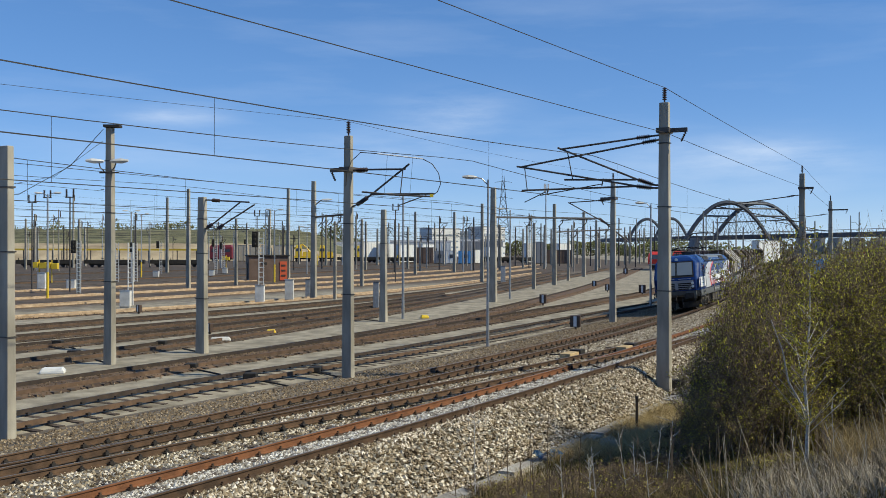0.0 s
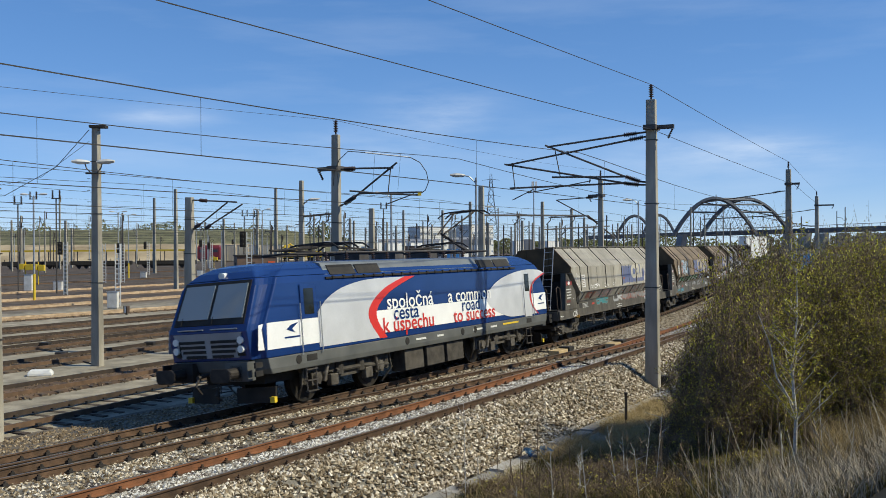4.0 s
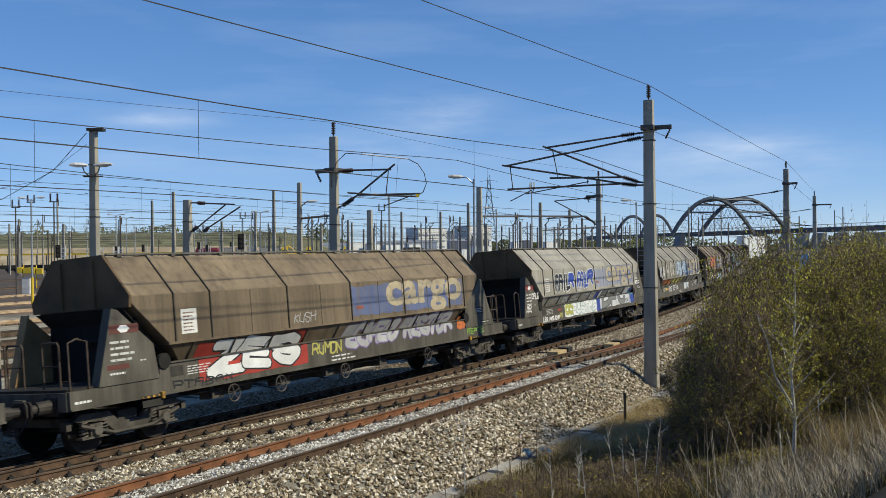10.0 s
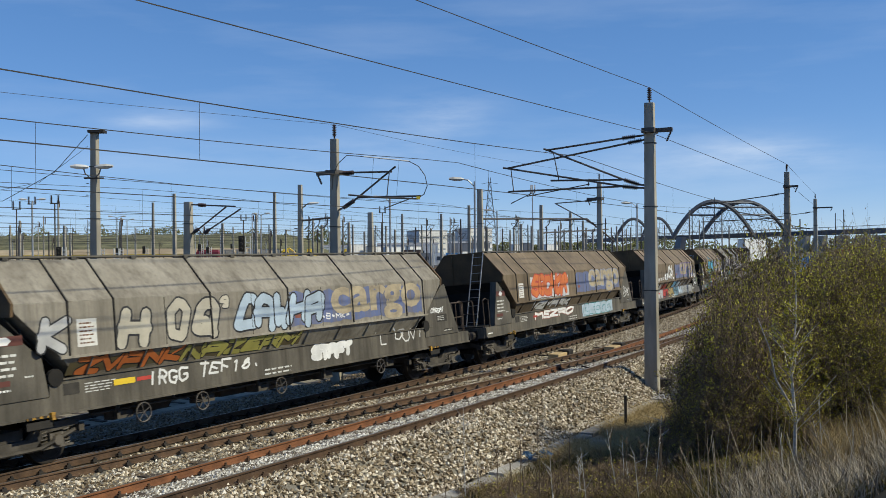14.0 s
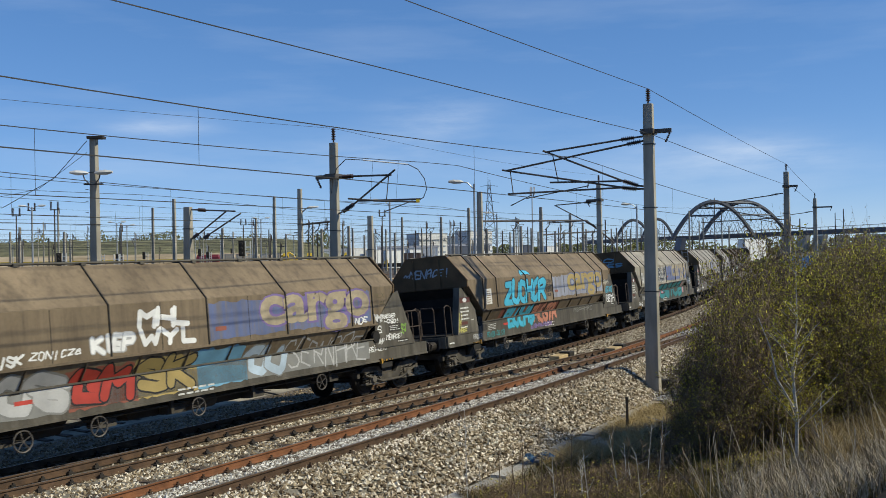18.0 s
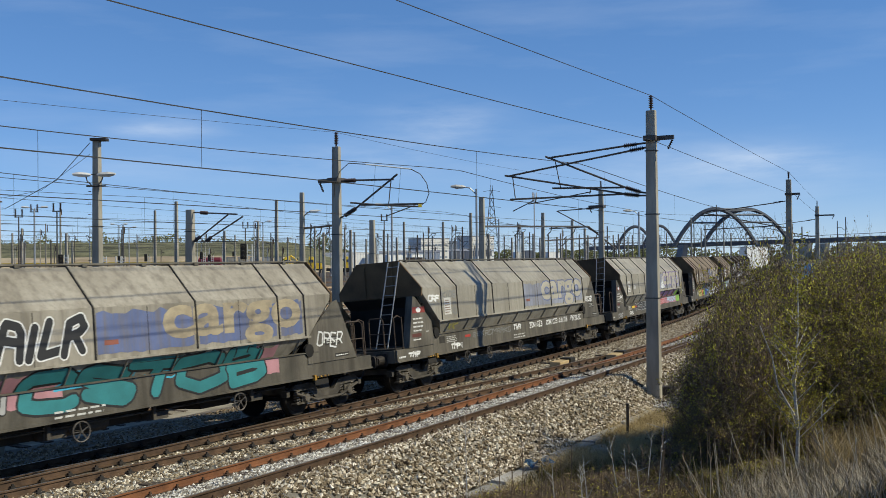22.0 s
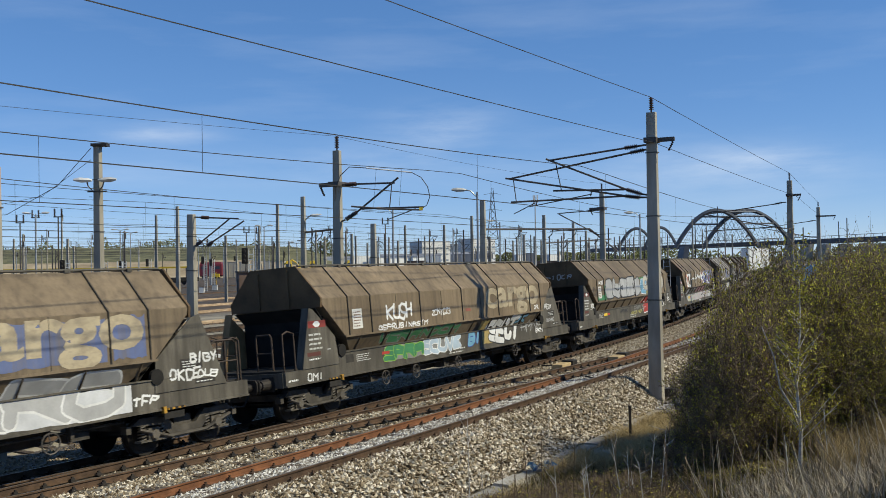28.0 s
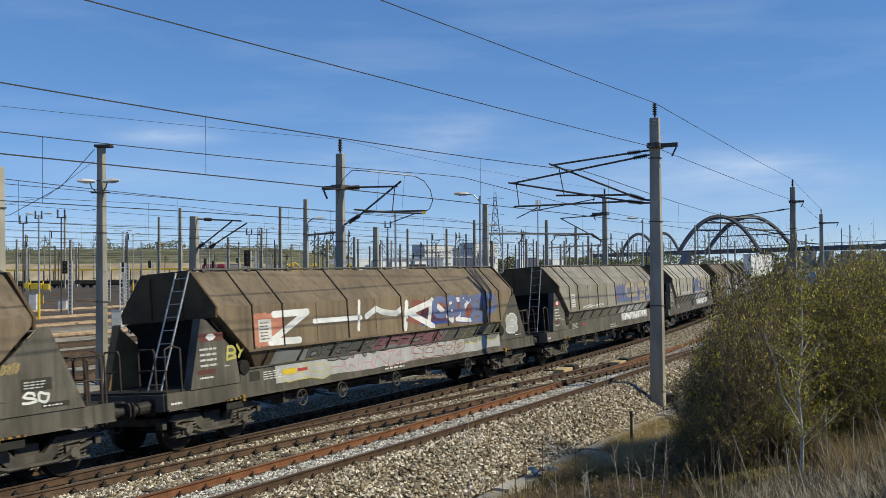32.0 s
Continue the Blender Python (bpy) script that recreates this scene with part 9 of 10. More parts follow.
for i in range(74):
    y = r.uniform(185, 330)
    x = y * r.uniform(-0.45, 0.24)
    hgt = r.choice((7.5, 8.5, 9.5, 10.5, 11.5, 12.5)) * (0.7 + y / 700)
    th = thing("catenary_mast", pose(x, y, YARD_Z, 0, 0, 62), "slim distant mast with hanging insulators", "mast", "distant masts")
    part("shaft", Geo().cyl((0, 0, -0.2), (0, 0, hgt), r.uniform(0.12, 0.2), 0.1, 6), r.choice((CONCRETE, DARK_STEEL, STEEL)), th)
    if i % 3:
        k = r.choice((-1, 1))
        g = Geo().pipe([(0, 0, hgt * 0.78), (k * 0.5, k * 1.2, hgt * 0.86), (k * 1.0, k * 2.4, hgt * 0.86)], 0.06, 5)
        part("bracket", g, DARK_STEEL, th)
        part("stay", Geo().cyl((0, 0, hgt * 0.66), (k * 1.0, k * 2.4, hgt * 0.86), 0.05, None, 5), DARK_STEEL, th)
    else:
        part("cross_bar", Geo().box((0, 0, hgt * 0.9), (0.2, 2.0, 0.12)), DARK_STEEL, th)
    part("insulator", Geo().cyl((0.4, 0, hgt - 1.5), (0.4, 0, hgt - 0.3), 0.11, None, 6), INSULATOR, th)
for i, (y, z) in enumerate(((150, 7.2), (165, 6.6), (185, 6.5), (205, 6.2), (225, 6.9), (250, 7.6), (270, 8.6))):
    wire([(-130, y * 0.93, z), (-20, y, z + 0.1), (90, y * 1.25, z)], 0.022, 0, "cross_span_wire", "distant wire slung across the yard")

CREAM = plain("cream wagon paint", (0.55, 0.48, 0.36))
MAROON = plain("maroon container paint", (0.20, 0.025, 0.035))
FAR_YELLOW = plain("yellow machine paint", (0.70, 0.47, 0.03))
FAR_GREY = plain("grey cladding", (0.28, 0.28, 0.29))
BROWN_WALL = surf("brown cladding", (0.10, 0.065, 0.048), (0.16, 0.105, 0.08), 0.8, 0.8, 0, 0.1, 10, 0.08)
FAR_WINDOW = glass_mat("dark far window", (0.05, 0.06, 0.08), 0.2)


HAZY_WINDOW = glass_mat("sky-lit far window", (0.20, 0.25, 0.32), 0.3)


def ribbed_box(name, x, y, w, hgt, depth, mat, label, category, group, feet=0.15, turn=0):
    w = w / 0.82 if turn else w
    th = thing(name, pose(x, y, YARD_Z, 0, 0, turn), label, category, group)
    part("body", Geo().box((0, 0, feet + (hgt - feet) / 2), (w, depth, hgt - feet)), mat, th, bevel=0.04)
    for k in range(max(2, int(w / 1.1))):
        u = -w / 2 + (k + 0.5) * w / max(2, int(w / 1.1))
        part("panel_rib", Geo().box((u, -depth / 2 - 0.03, feet + (hgt - feet) / 2), (0.12, 0.06, (hgt - feet) * 0.94)), mat, th)
    part("base_frame", Geo().box((0, 0, feet / 2), (w * 0.96, depth * 0.9, feet)), BLACK, th)
    part("roof_edge", Geo().box((0, 0, hgt + 0.04), (w + 0.1, depth + 0.1, 0.10)), FAR_GREY, th)
    return th


def rail_car(name, x, y, w, hgt, mat, label, group):
    """A distant vehicle on rails: body, roof, underframe, wheels and a cab window."""
    th = thing(name, pose(x, y, YARD_Z), label, "rail vehicle", group)
    part("body", Geo().rings([[(a * w / 2, b * 1.4, z) for a, b in ((-1, -1), (1, -1), (1, 1), (-1, 1))] for z in (1.1, hgt * 0.85)] + [[(a * w * 0.46, b * 1.0, hgt) for a, b in ((-1, -1), (1, -1), (1, 1), (-1, 1))]]), mat, th, bevel=0.06)
    part("underframe", Geo().box((0, 0, 0.9), (w * 0.96, 2.2, 0.4)), BLACK, th)
    for u in (-0.36, -0.2, 0.2, 0.36):
        part("wheel", Geo().cyl((u * w, -0.9, 0.5), (u * w, -0.75, 0.5), 0.46, None, 12), IRON, th)
    for u in (-0.3, 0.3):
        part("side_window", Geo().box((u * w, -1.41, hgt * 0.66), (w * 0.22, 0.03, hgt * 0.16)), FAR_WINDOW, th)
    return th


def office(x, y, w, hgt, mat):
    w = w / 0.85
    th = thing("office_block", pose(x, y, YARD_Z, 0, 0, 38), "pale office block with rows of dark windows", "building", "distant buildings")
    part("wall", Geo().box((0, 0, hgt / 2), (w, 12, hgt)), mat, th)
    part("roof", Geo().box((0, 0, hgt + 0.15), (w + 0.4, 12.4, 0.3)), FAR_GREY, th)
    floors = max(2, int(hgt / 3.4))
    for f in range(floors):
        for k in range(int(w / 2.4)):
            part("window", Geo().box((-w / 2 + 1.4 + k * 2.4, -6.02, 2.0 + f * 3.4), (1.9, 0.06, 0.9)), HAZY_WINDOW, th)


rail_car("covered_wagon", -76.0, 330, 7.6, 5.7, MAROON, "maroon covered wagon standing across the yard", "stabled wagons")
for x in (-70.5, -66.3, -62.0, -57.8, -53.6):
    ribbed_box("site_container", x, 338, 3.2, 5.6, 3, CREAM, "cream site container in a row behind the tracks", "container", "site containers")


def track_machine(x, y, length, boom):
    """A yellow works vehicle: low deck, cab, engine hood and a folded boom."""
    th = thing("track_machine", pose(x, y, YARD_Z, 0, 0, 8), "yellow track maintenance machine on a siding", "rail vehicle", "yellow machines")
    part("deck", Geo().box((0, 0, 1.7), (length, 2.8, 0.7)), FAR_YELLOW, th, bevel=0.05)
    part("cab", Geo().rings([[(length * (-0.28 + a * 0.16 * k), b * 1.35 * k, z) for a, b in ((-1, -1), (1, -1), (1, 1), (-1, 1))] for k, z in ((1.0, 2.0), (1.0, 4.2), (0.8, 5.6))]), FAR_YELLOW, th, bevel=0.08)
    part("cab_window", Geo().box((-length * 0.28, -1.37, 4.1), (length * 0.24, 0.05, 1.0)), FAR_WINDOW, th)
    part("engine_hood", Geo().box((length * 0.12, 0, 2.7), (length * 0.4, 2.2, 1.5)), FAR_YELLOW, th, bevel=0.15)
    if boom:
        part("boom", Geo().pipe([(length * 0.4, 0, 2.2), (length * 0.1, 0, 4.9), (-length * 0.1, -0.3, 5.9), (-length * 0.5, -0.3, 4.6)], 0.28, 6), FAR_YELLOW, th)
    part("exhaust", Geo().cyl((length * 0.2, 0.3, 3.4), (length * 0.2, 0.3, 5.2), 0.14, None, 8), IRON, th)
    part("underframe", Geo().box((0, 0, 1.1), (length * 0.94, 2.0, 0.5)), BLACK, th)
    for u in (-0.38, -0.22, 0.22, 0.38):
        part("wheel", Geo().cyl((u * length, -0.9, 0.5), (u * length, -0.75, 0.5), 0.46, None, 12), IRON, th)


track_machine(-47.0, 326, 7.0, True)
track_machine(-40.0, 332, 6.0, False)
track_machine(-27.5, 345, 8.0, True)
for x, y, w, hgt in ((18.0, 345, 6.0, 5.2), (-6.0, 360, 5.0, 6.2), (-25.2, 330, 5.4, 6.9), (-19.0, 330, 5.4, 6.2), (-12.3, 320, 6.2, 5.9), (10.4, 300, 2.5, 4.2), (29.2, 320, 4.1, 6.4), (42.5, 340, 5.6, 6.4), (100.9, 300, 9.2, 7.2)):
    ribbed_box("freight_container", x, y, w, hgt, 2.6, WHITE, "white freight container stacked beyond the yard", "container", "freight containers", 0.15, 38)
ribbed_box("freight_container", 30.0, 300, 2.8, 6.7, 2.6, FAR_GREY, "blue-grey freight container beyond the yard", "container", "freight containers")
ribbed_box("equipment_hut", -5.6, 300, 5.3, 4.9, 4, BROWN_WALL, "brown clad equipment hut", "hut", "huts")
for x, w, mt, lb in ((-1.3, 2.9, FAR_GREY, "grey site cabin"), (2.2, 3.8, WHITE, "white site cabin with a dark window"), (6.6, 3.9, BLUE_BOX, "light blue site cabin with a dark window")):
    th = ribbed_box("site_cabin", x, 290, w, 3.9, 3, mt, lb + " across the yard", "cabin", "site cabins")
    part("window", Geo().box((0.3, -1.58, 2.3), (1.0, 0.06, 1.1)), FAR_WINDOW, th)
ribbed_box("boundary_wall", 35.2, 300, 10.1, 4.2, 0.6, BROWN_WALL, "brown boundary wall with ribs", "wall", "huts")
for x, y, w, hgt, mt, lb in ((-10.0, 430, 27.0, 7.2, WHITE, "long white warehouse beyond the yard"), (17.5, 440, 19.0, 7.8, FAR_GREY, "long grey warehouse beyond the yard"), (-42.0, 440, 15.0, 6.6, WHITE, "low white warehouse beyond the yard")):
    th = ribbed_box("warehouse", x, y, w, hgt, 12, mt, lb, "building", "distant buildings")
    part("loading_door", Geo().box((w * 0.2, -6.08, 2.6), (4.0, 0.1, 4.2)), FAR_WINDOW, th)
    part("roof", Geo().rings([[(a * w / 2, b * 6, hgt + 0.09) for a, b in ((-1, -1), (1, -1), (1, 1), (-1, 1))], [(a * w / 2, b * 0.6, hgt + 1.1) for a, b in ((-1, -1), (1, -1), (1, 1), (-1, 1))]]), FAR_GREY, th)
office(-1.8, 560, 17.5, 16.1, WHITE)
office(11.6, 580, 12.3, 14.8, surf("slate blue cladding", (0.10, 0.14, 0.20), (0.15, 0.19, 0.26), 0.4, 0.5, 0, 0, 5, 0.05))
office(24.5, 540, 14.6, 16.6, WHITE)


def red_engine(x, y, turn):
    th = thing("red_engine", pose(x, y, YARD_Z, 0, 0, turn), "red electric engine with dark windscreen waiting in the yard", "locomotive", "red engines")
    ring = lambda z, k, w: [(a * w, -8.5 + k if b < 0 else 8.5 - k, z) for a, b in ((-1, -1), (1, -1), (1, 1), (-1, 1))]
    part("body", Geo().rings([ring(1.2, 0.2, 1.5), ring(2.3, 0.0, 1.5), ring(3.5, 0.8, 1.4), ring(4.0, 1.6, 1.0)]), RED, th, bevel=0.12)
    part("windscreen", Geo().plate([(-1.15, -8.42, 2.45), (1.15, -8.42, 2.45), (1.05, -7.82, 3.35), (-1.05, -7.82, 3.35)], (0, -0.04, 0)), FAR_WINDOW, th)
    for k in (-1.0, 1.0):
        part("headlight", Geo().cyl((k, -8.55, 1.75), (k, -8.3, 1.75), 0.16, None, 10), WHITE, th)
        part("buffer", Geo().cyl((k * 0.88, -8.95, 1.0), (k * 0.88, -8.4, 1.0), 0.2, None, 10), IRON, th)
    part("grey_band", Geo().box((0, -8.36, 1.28), (2.7, 0.12, 0.28)), FAR_GREY, th)
    part("underframe", Geo().box((0, 0, 0.75), (2.4, 15.6, 0.8)), BLACK, th)
    for k in (-5.0, 5.0):
        part("roof_frame", Geo().box((0, k, 4.2), (1.4, 1.6, 0.2)), IRON, th)


red_engine(47.3, 212, -16)
red_engine(65.0, 262, -20)
ribbed_box("lorry_trailer", 46.5, 120, 2.9, 3.4, 2.5, BLUE_BOX, "blue lorry trailer parked behind the shrubs", "trailer", "parked lorries", 1.0)
ribbed_box("lorry_trailer", 50.3, 118, 2.2, 3.3, 2.5, WHITE, "white lorry trailer parked behind the shrubs", "trailer", "parked lorries", 1.0)
ribbed_box("lorry_trailer", 54.1, 125, 1.4, 4.3, 2.5, RED, "red lorry cab parked behind the shrubs", "trailer", "parked lorries", 1.0)


def brown_shed():
    th = thing("signal_hut", pose(-24.6, 134.5, YARD_Z, 0, 0, 18), "brown panelled signal hut with an orange door", "hut")
    part("wall", Geo().box((0, 0, 1.75), (5.4, 3.2, 3.5)), BROWN_WALL, th, bevel=0.03)
    part("roof", Geo().box((0, 0, 3.58), (5.8, 3.6, 0.18)), IRON, th)
    part("door", Geo().box((2.0, -1.63, 1.45), (0.95, 0.06, 2.6)), plain("orange door paint", (0.62, 0.11, 0.04)), th, "bright orange door")
    for z in (0.8, 1.5, 2.2):
        part("door_louvre", Geo().box((2.0, -1.68, z), (0.6, 0.03, 0.25)), RUST_DARK, th)
    part("vent", Geo().box((-0.6, -1.63, 2.5), (0.7, 0.05, 0.3)), IRON, th)
    part("side_door", Geo().box((-2.73, 0, 1.4), (0.05, 1.0, 2.4)), BLACK, th)


brown_shed()
for x, y, k in ((-54.4, 129.5, 2), (-51.0, 125.3, 2), (-50.1, 222.0, 2), (-33.8, 259.0, 1), (-12.4, 277.5, 1)):
    th = thing("marker_board", pose(x, y, YARD_Z), "bright yellow equipment box on a post", "box", "yellow boxes")
    part("post", Geo().cyl((0, 0, 0), (0, 0, 3.0), 0.07, None, 8), YELLOW, th)
    for j in range(k):
        part("box", Geo().box((j * 0.95 - 0.5, -0.1, 2.3 - 0.1 * j), (0.82, 0.5, 0.78)), YELLOW, th, bevel=0.04)


def flat_train():
    standing = [(-150 + i * 14.5, 212 + i * 3.0, 12) for i in range(7)] + [(-27, 308, 4), (-12.5, 309, 4), (16, 312, 4), (30.5, 313, 4)]
    for x, y, turn in standing:
        th = thing("flat_wagon", pose(x, y, YARD_Z, 0, 0, turn), "empty black flat wagon standing across the yard", "rail vehicle", "flat wagons")
        part("deck", Geo().box((0, 0, 1.35), (13.6, 2.8, 0.9)), BLACK, th)
        for u in (-5, -3.4, 3.4, 5):
            part("wheel", Geo().cyl((u, -0.9, 0.5), (u, -0.75, 0.5), 0.46, None, 12), IRON, th)
        for u in (-6.2, -2, 2, 6.2):
            part("stake", Geo().box((u, -1.3, 1.7), (0.12, 0.12, 1.2)), BLACK, th)
        part("bogie_beam", Geo().box((0, 0, 0.75), (11.5, 1.8, 0.4)), IRON, th)


flat_train()
SAND = surf("bare sandy earth", (0.25, 0.19, 0.115), (0.46, 0.37, 0.24), 0.12, 0.95, 0, 0.3, 2.5, 0.16)
MEADOW = surf("rough spring meadow", (0.055, 0.055, 0.026), (0.175, 0.165, 0.078), 0.13, 0.95, 0, 0.8, 0.9, 0.3)


def far_bank(name, x0, x1, prof, mat, label, seed):
    """A long bank across the view: prof gives (depth, height) from its foot to its top, roughened."""
    cols = list(np.arange(x0, x1, 4.0))
    g = Geo()
    vs = []
    for x in cols:
        for y, z in prof:
            n = noise.noise(Vector((x * 0.05, y * 0.05, seed))) * 0.6 + noise.noise(Vector((x * 0.22, y * 0.22, seed + 3))) * 0.3
            fade = min(1.0, (x1 - x) / 45.0)
            vs.append((x, y + n * 4, YARD_Z + max(0.0, (z - YARD_Z + n * z * 0.12) * fade)))
    k = len(prof)
    fs = [(a * k + b, (a + 1) * k + b, (a + 1) * k + b + 1, a * k + b + 1) for a in range(len(cols) - 1) for b in range(k - 1)]
    g.add(vs, fs)
    tagged(part(name, g, mat, fix=False), label, "bank", kind="structure")


far_bank("sand_bank", -220, -26, [(352, -0.5), (358, 1.2), (370, 5.0), (377, 5.9), (385, 5.8), (394, 5.6)], SAND, "bare sandy bank behind the tracks", 1)
far_bank("meadow_bank", -340, -24, [(388, 4.6), (400, 7.0), (422, 9.6), (444, 12.0), (458, 13.0), (486, 12.8)], MEADOW, "rough green bank beyond the yard", 5)
for i in range(13):
    x = -188 + i * 9.0
    th = thing("barrier_rail", pose(x, 300, YARD_Z), "yellow steel barrier rail on two posts", "barrier", "yellow barriers")
    part("rail", Geo().box((0, 0, 4.1), (9.0, 0.2, 0.55)), FAR_YELLOW, th)
    for u in (-3, 3):
        part("post", Geo().box((u, 0.1, 2.0), (0.25, 0.2, 4.0)), DARK_STEEL, th)

# woods on the skyline
# leaf colours lightened to carry the haze of distance
WOOD_LEAF = island_mat("haze-lightened spring foliage", [(0.0, (0.13, 0.125, 0.08)), (0.4, (0.21, 0.21, 0.10)), (0.75, (0.27, 0.285, 0.11)), (1.0, (0.30, 0.26, 0.18))], 0.9, 0.3, 0.03)


def skyline(name, rows, seed, label, count):
    r = np.random.default_rng(seed)
    (xa, ya, ha), (xb, yb, hb) = rows
    t = r.random(count)
    x, y = xa + (xb - xa) * t + r.normal(0, 3, count), ya + (yb - ya) * t + r.uniform(-8, 8, count)
    top = ha + (hb - ha) * t
    bump = np.array([0.72 + 0.35 * noise.noise(Vector((a * 0.09, 1.7, 0))) + 0.22 * noise.noise(Vector((a * 0.33, 5.1, 0))) for a in x])
    z = YARD_Z + top * bump * r.random(count) ** 0.7
    c = np.stack([x, y, z], 1)
    base = np.array([(1, 0, 0), (0, 1, 0), (-1, 0, 0), (0, -1, 0), (0, 0, 1), (0, 0, -1)], float)
    v = base[None] * r.uniform(0.5, 1.3, (count, 6, 1)) * r.uniform(0.22, 0.55, (count, 1, 1)) + r.normal(0, 0.1, (count, 6, 3)) + c[:, None]
    f = np.array([(0, 1, 4), (1, 2, 4), (2, 3, 4), (3, 0, 4), (1, 0, 5), (2, 1, 5), (3, 2, 5), (0, 3, 5)])
    heap(name, v.reshape(-1, 3), (np.arange(count)[:, None, None] * 6 + f[None]).reshape(-1, 3), WOOD_LEAF, label, "trees")


skyline("distant_woods", ((-345, 466, 22.5), (-46, 474, 18.5)), 21, "thin spring scrub along the top of the green bank", 22000)
skyline("distant_woods", ((-60, 600, 11.5), (150, 640, 12.0)), 22, "hazy green woods on the skyline", 18000)
skyline("distant_woods", ((85, 420, 11.0), (240, 360, 9.0)), 23, "green woods under the bridge approach", 7000)
skyline("distant_woods", ((60, 170, 4.4), (110, 175, 4.6)), 24, "low green scrub behind the embankment", 4000)

# the arched bridge
BRIDGE = surf("blue-grey bridge steel", (0.045, 0.055, 0.075), (0.075, 0.088, 0.115), 0.3, 0.6, 0.1, 0.05, 4, 0.05)


def arch_bridge():
    th = thing("arch_bridge", Matrix(), "dark steel road bridge with two pairs of tied arches", "bridge")
    D = 420.0
    bx = lambda b, d=D: (b - 784) * d / 1700
    up = lambda v, d=D: 4.1 + (440 - v) * d / 1700

    def rib(a, b, crown, foot, d, r):
        pts = [Vector((bx(a, d) + (bx(b, d) - bx(a, d)) * t, d, up(foot, d) + (up(crown, d) - up(foot, d)) * 4 * t * (1 - t))) for t in [i / 20 for i in range(21)]]
        part("arch_rib", Geo().pipe(pts, r, 6), BRIDGE, th)
        return pts

    one, two = rib(1213, 1362, 357, 424, D, 0.95), rib(1262, 1424, 358, 424, D + 14, 0.95)
    for i in range(4, 17, 2):
        part("wind_brace", Geo().cyl(one[i], two[i], 0.4, None, 5), BRIDGE, th)
    for pts in (one, two):
        for i in range(2, 19):
            for k in (-6.0, 6.0):
                part("hanger", Geo().cyl(pts[i], (max(pts[1].x, min(pts[-2].x, pts[i].x + k)), pts[i].y, up(418)), 0.055, None, 4), BRIDGE, th)
    three, four = rib(1112, 1178, 387, 424, D + 90, 0.8), rib(1158, 1218, 386, 424, D + 100, 0.8)
    for pts in (three, four):
        for i in range(3, 18, 2):
            part("hanger", Geo().cyl(pts[i], (pts[i].x, pts[i].y, up(420)), 0.08, None, 4), BRIDGE, th)
    a, b = Vector((bx(1060, D + 110), D + 110, up(425, D + 110))), Vector((bx(1205), D + 30, up(421)))
    c, d2 = Vector((bx(1430), D, up(416))), Vector((bx(1760, 300), 300, up(408, 300)))
    for p, q in ((a, b), (b, c), (c, d2)):
        g = Geo()
        n = Vector((0, 7.0, 0))
        g.rings([[p - n - Vector((0, 0, 1.0)), p + n - Vector((0, 0, 1.0)), p + n + Vector((0, 0, 1.0)), p - n + Vector((0, 0, 1.0))], [q - n - Vector((0, 0, 1.0)), q + n - Vector((0, 0, 1.0)), q + n + Vector((0, 0, 1.0)), q - n + Vector((0, 0, 1.0))]])
        part("deck", g, BRIDGE, th)
        part("parapet", Geo().pipe([p - n + Vector((0, 0, 2.1)), q - n + Vector((0, 0, 2.1))], 0.14, 4), FAR_GREY, th)
        k = int((q - p).length / 6)
        for i in range(k):
            m = p.lerp(q, i / k) - n
            part("parapet_post", Geo().box(m + Vector((0, 0, 1.55)), (0.15, 0.15, 1.1)), FAR_GREY, th)
    for b in (1222, 1365, 1412, 1440, 1470, 1508, 1545, 1580):
        dd = D - 40 if b < 1400 else 370 - (b - 1400) * 0.25
        z = up(420, dd)
        x = bx(b, dd)
        g = Geo().plate([(x - 1.2, dd - 5, YARD_Z), (x + 1.4, dd - 5, YARD_Z), (x + 2.4, dd - 5, z), (x + 0.8, dd - 5, z)], (0, 9, 0))
        part("pier", g, CONCRETE if b > 1400 else BRIDGE, th, "slanting pale concrete pier" if b > 1400 else "")


arch_bridge()


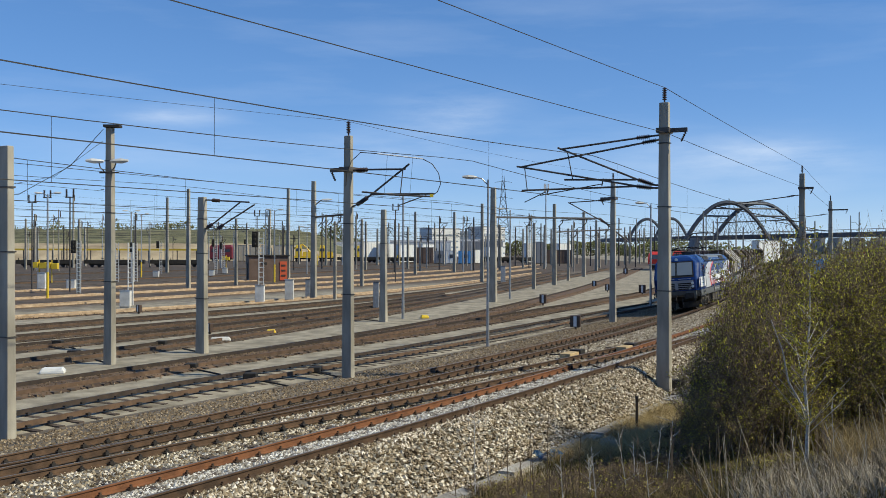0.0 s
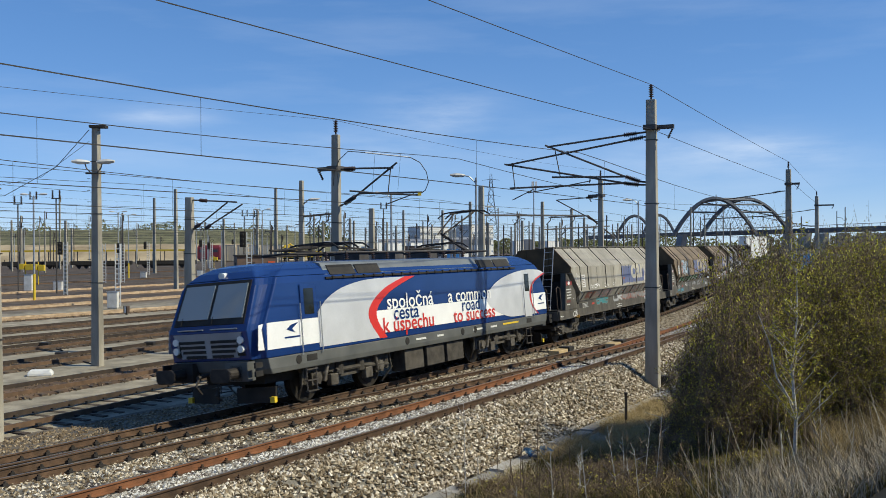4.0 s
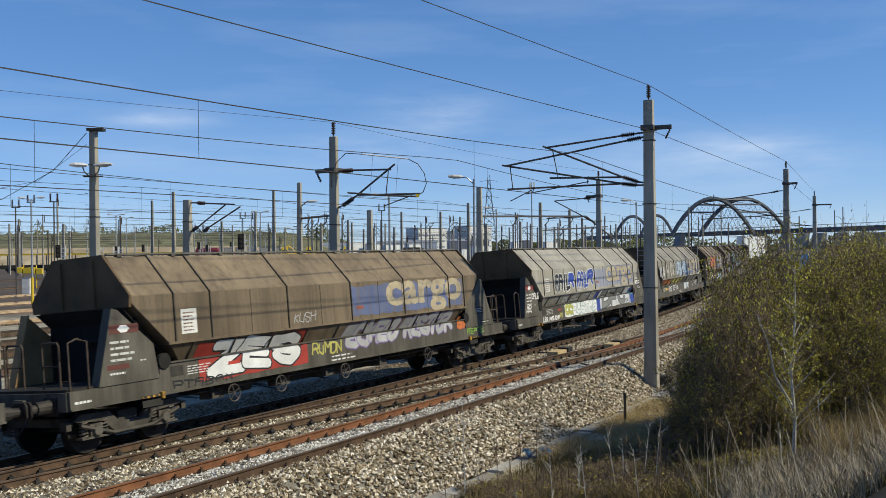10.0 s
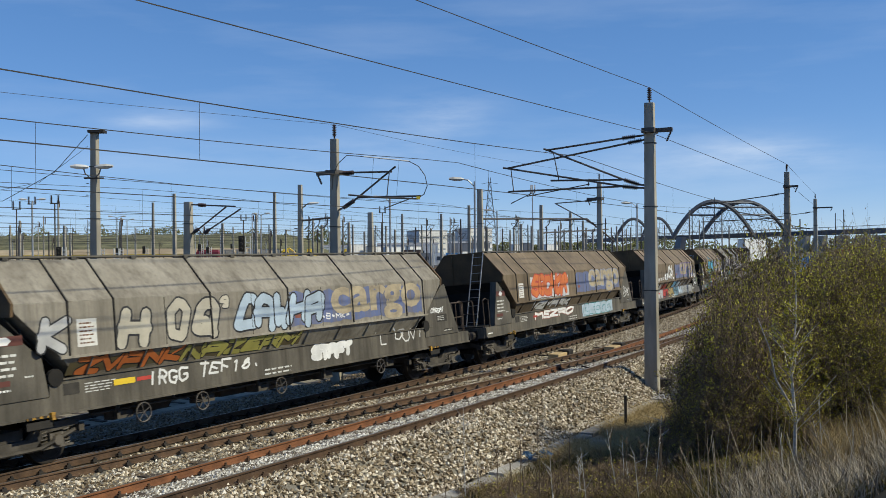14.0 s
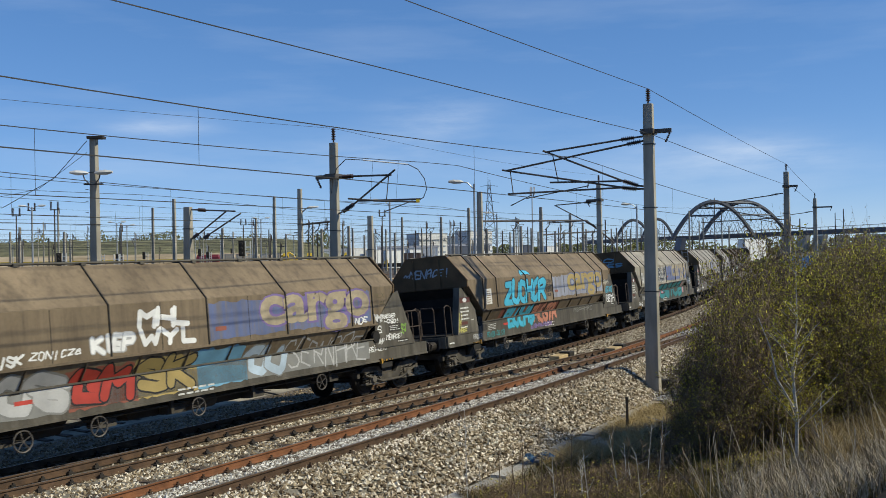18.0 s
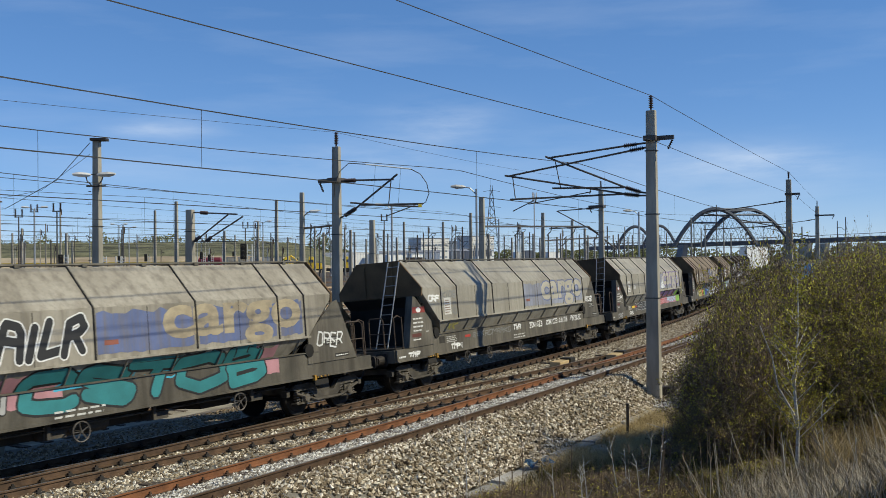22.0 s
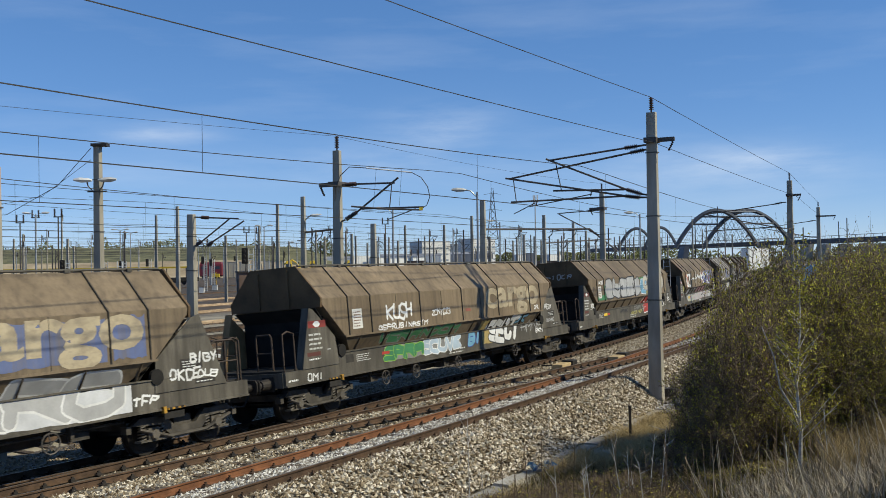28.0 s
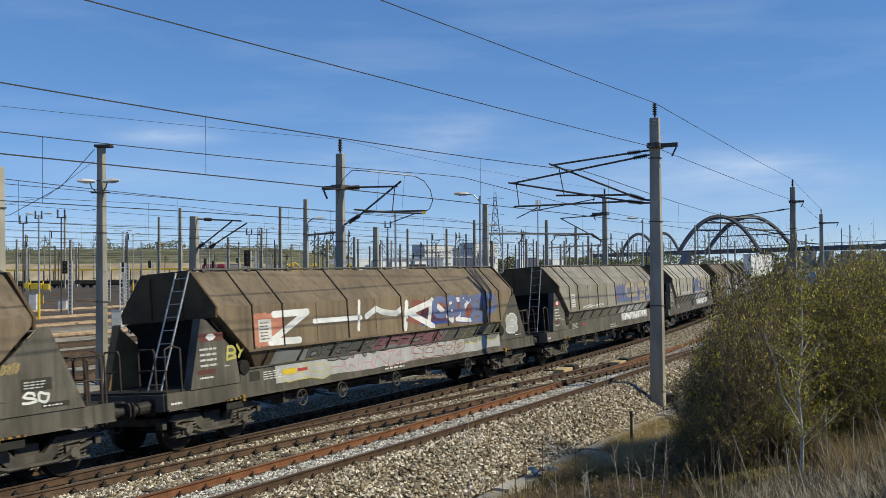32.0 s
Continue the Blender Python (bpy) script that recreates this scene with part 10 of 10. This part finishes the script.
def pylon(x, y, hgt, w):
    th = thing("power_pylon", Matrix.Translation((x, y, YARD_Z)), "distant steel lattice power pylon", "pylon")
    sec = lambda z: w / 2 * (1 - z / hgt) ** 1.2 + 0.5
    for a in (-1, 1):
        for b in (-1, 1):
            part("leg", Geo().pipe([(a * sec(z), b * sec(z), z) for z in np.linspace(0, hgt, 7)], 0.16, 4), DARK_STEEL, th)
    zs = np.linspace(0, hgt * 0.95, 11)
    g = Geo()
    for z0, z1 in zip(zs, zs[1:]):
        for b in (-1, 1):
            g.cyl((-sec(z0), b * sec(z0), z0), (sec(z1), b * sec(z1), z1), 0.10, None, 4)
            g.cyl((sec(z0), b * sec(z0), z0), (-sec(z1), b * sec(z1), z1), 0.10, None, 4)
    part("lattice", g, DARK_STEEL, th)
    for z, k in ((hgt * 0.72, 5.5), (hgt * 0.82, 7.0), (hgt * 0.92, 5.0)):
        part("cross_arm", Geo().pipe([(-k, 0, z), (0, 0, z + 0.8), (k, 0, z)], 0.14, 4), DARK_STEEL, th)


pylon(35.0, 560, 47, 9)
pylon(-97.0, 900, 40, 9)
th = thing("radio_mast", Matrix.Translation((26.0, 243, YARD_Z)), "slim radio mast with pale aerials", "mast")
part("pole", Geo().cyl((0, 0, 0), (0, 0, 21), 0.22, 0.12, 8), STEEL, th)
for a in (0, 2.1, 4.2):
    part("aerial", Geo().box((math.cos(a) * 0.6, math.sin(a) * 0.6, 20), (0.35, 0.35, 2.0)), WHITE, th)


def switch_mast(px, top, far):
    x, z = (px - 784) / 1700 * far, 4.1 + (440 - top) / 1700 * far
    th = thing("switch_mast", pose(x, far, YARD_Z), "thin grey steel mast with a pair of hanging insulators", "mast", "switch masts")
    part("pole", Geo().cyl((0, 0, 0), (0, 0, z - YARD_Z - 0.9), 0.09, 0.07, 8), DARK_STEEL, th)
    part("cross_bar", Geo().box((0, 0, z - YARD_Z - 0.9), (0.95, 0.10, 0.10)), DARK_STEEL, th)
    for k in (-0.36, 0.36):
        g = Geo()
        insulator(g, (k, 0, z - YARD_Z - 0.85), (k, 0, z - YARD_Z - 0.05), 0.14)
        part("insulator", g, INSULATOR, th)


for px, top, far in ((57, 345, 104), (84, 337, 110), (124, 335, 100), (700, 360, 128), (455, 372, 140)):
    switch_mast(px, top, far)



motions()
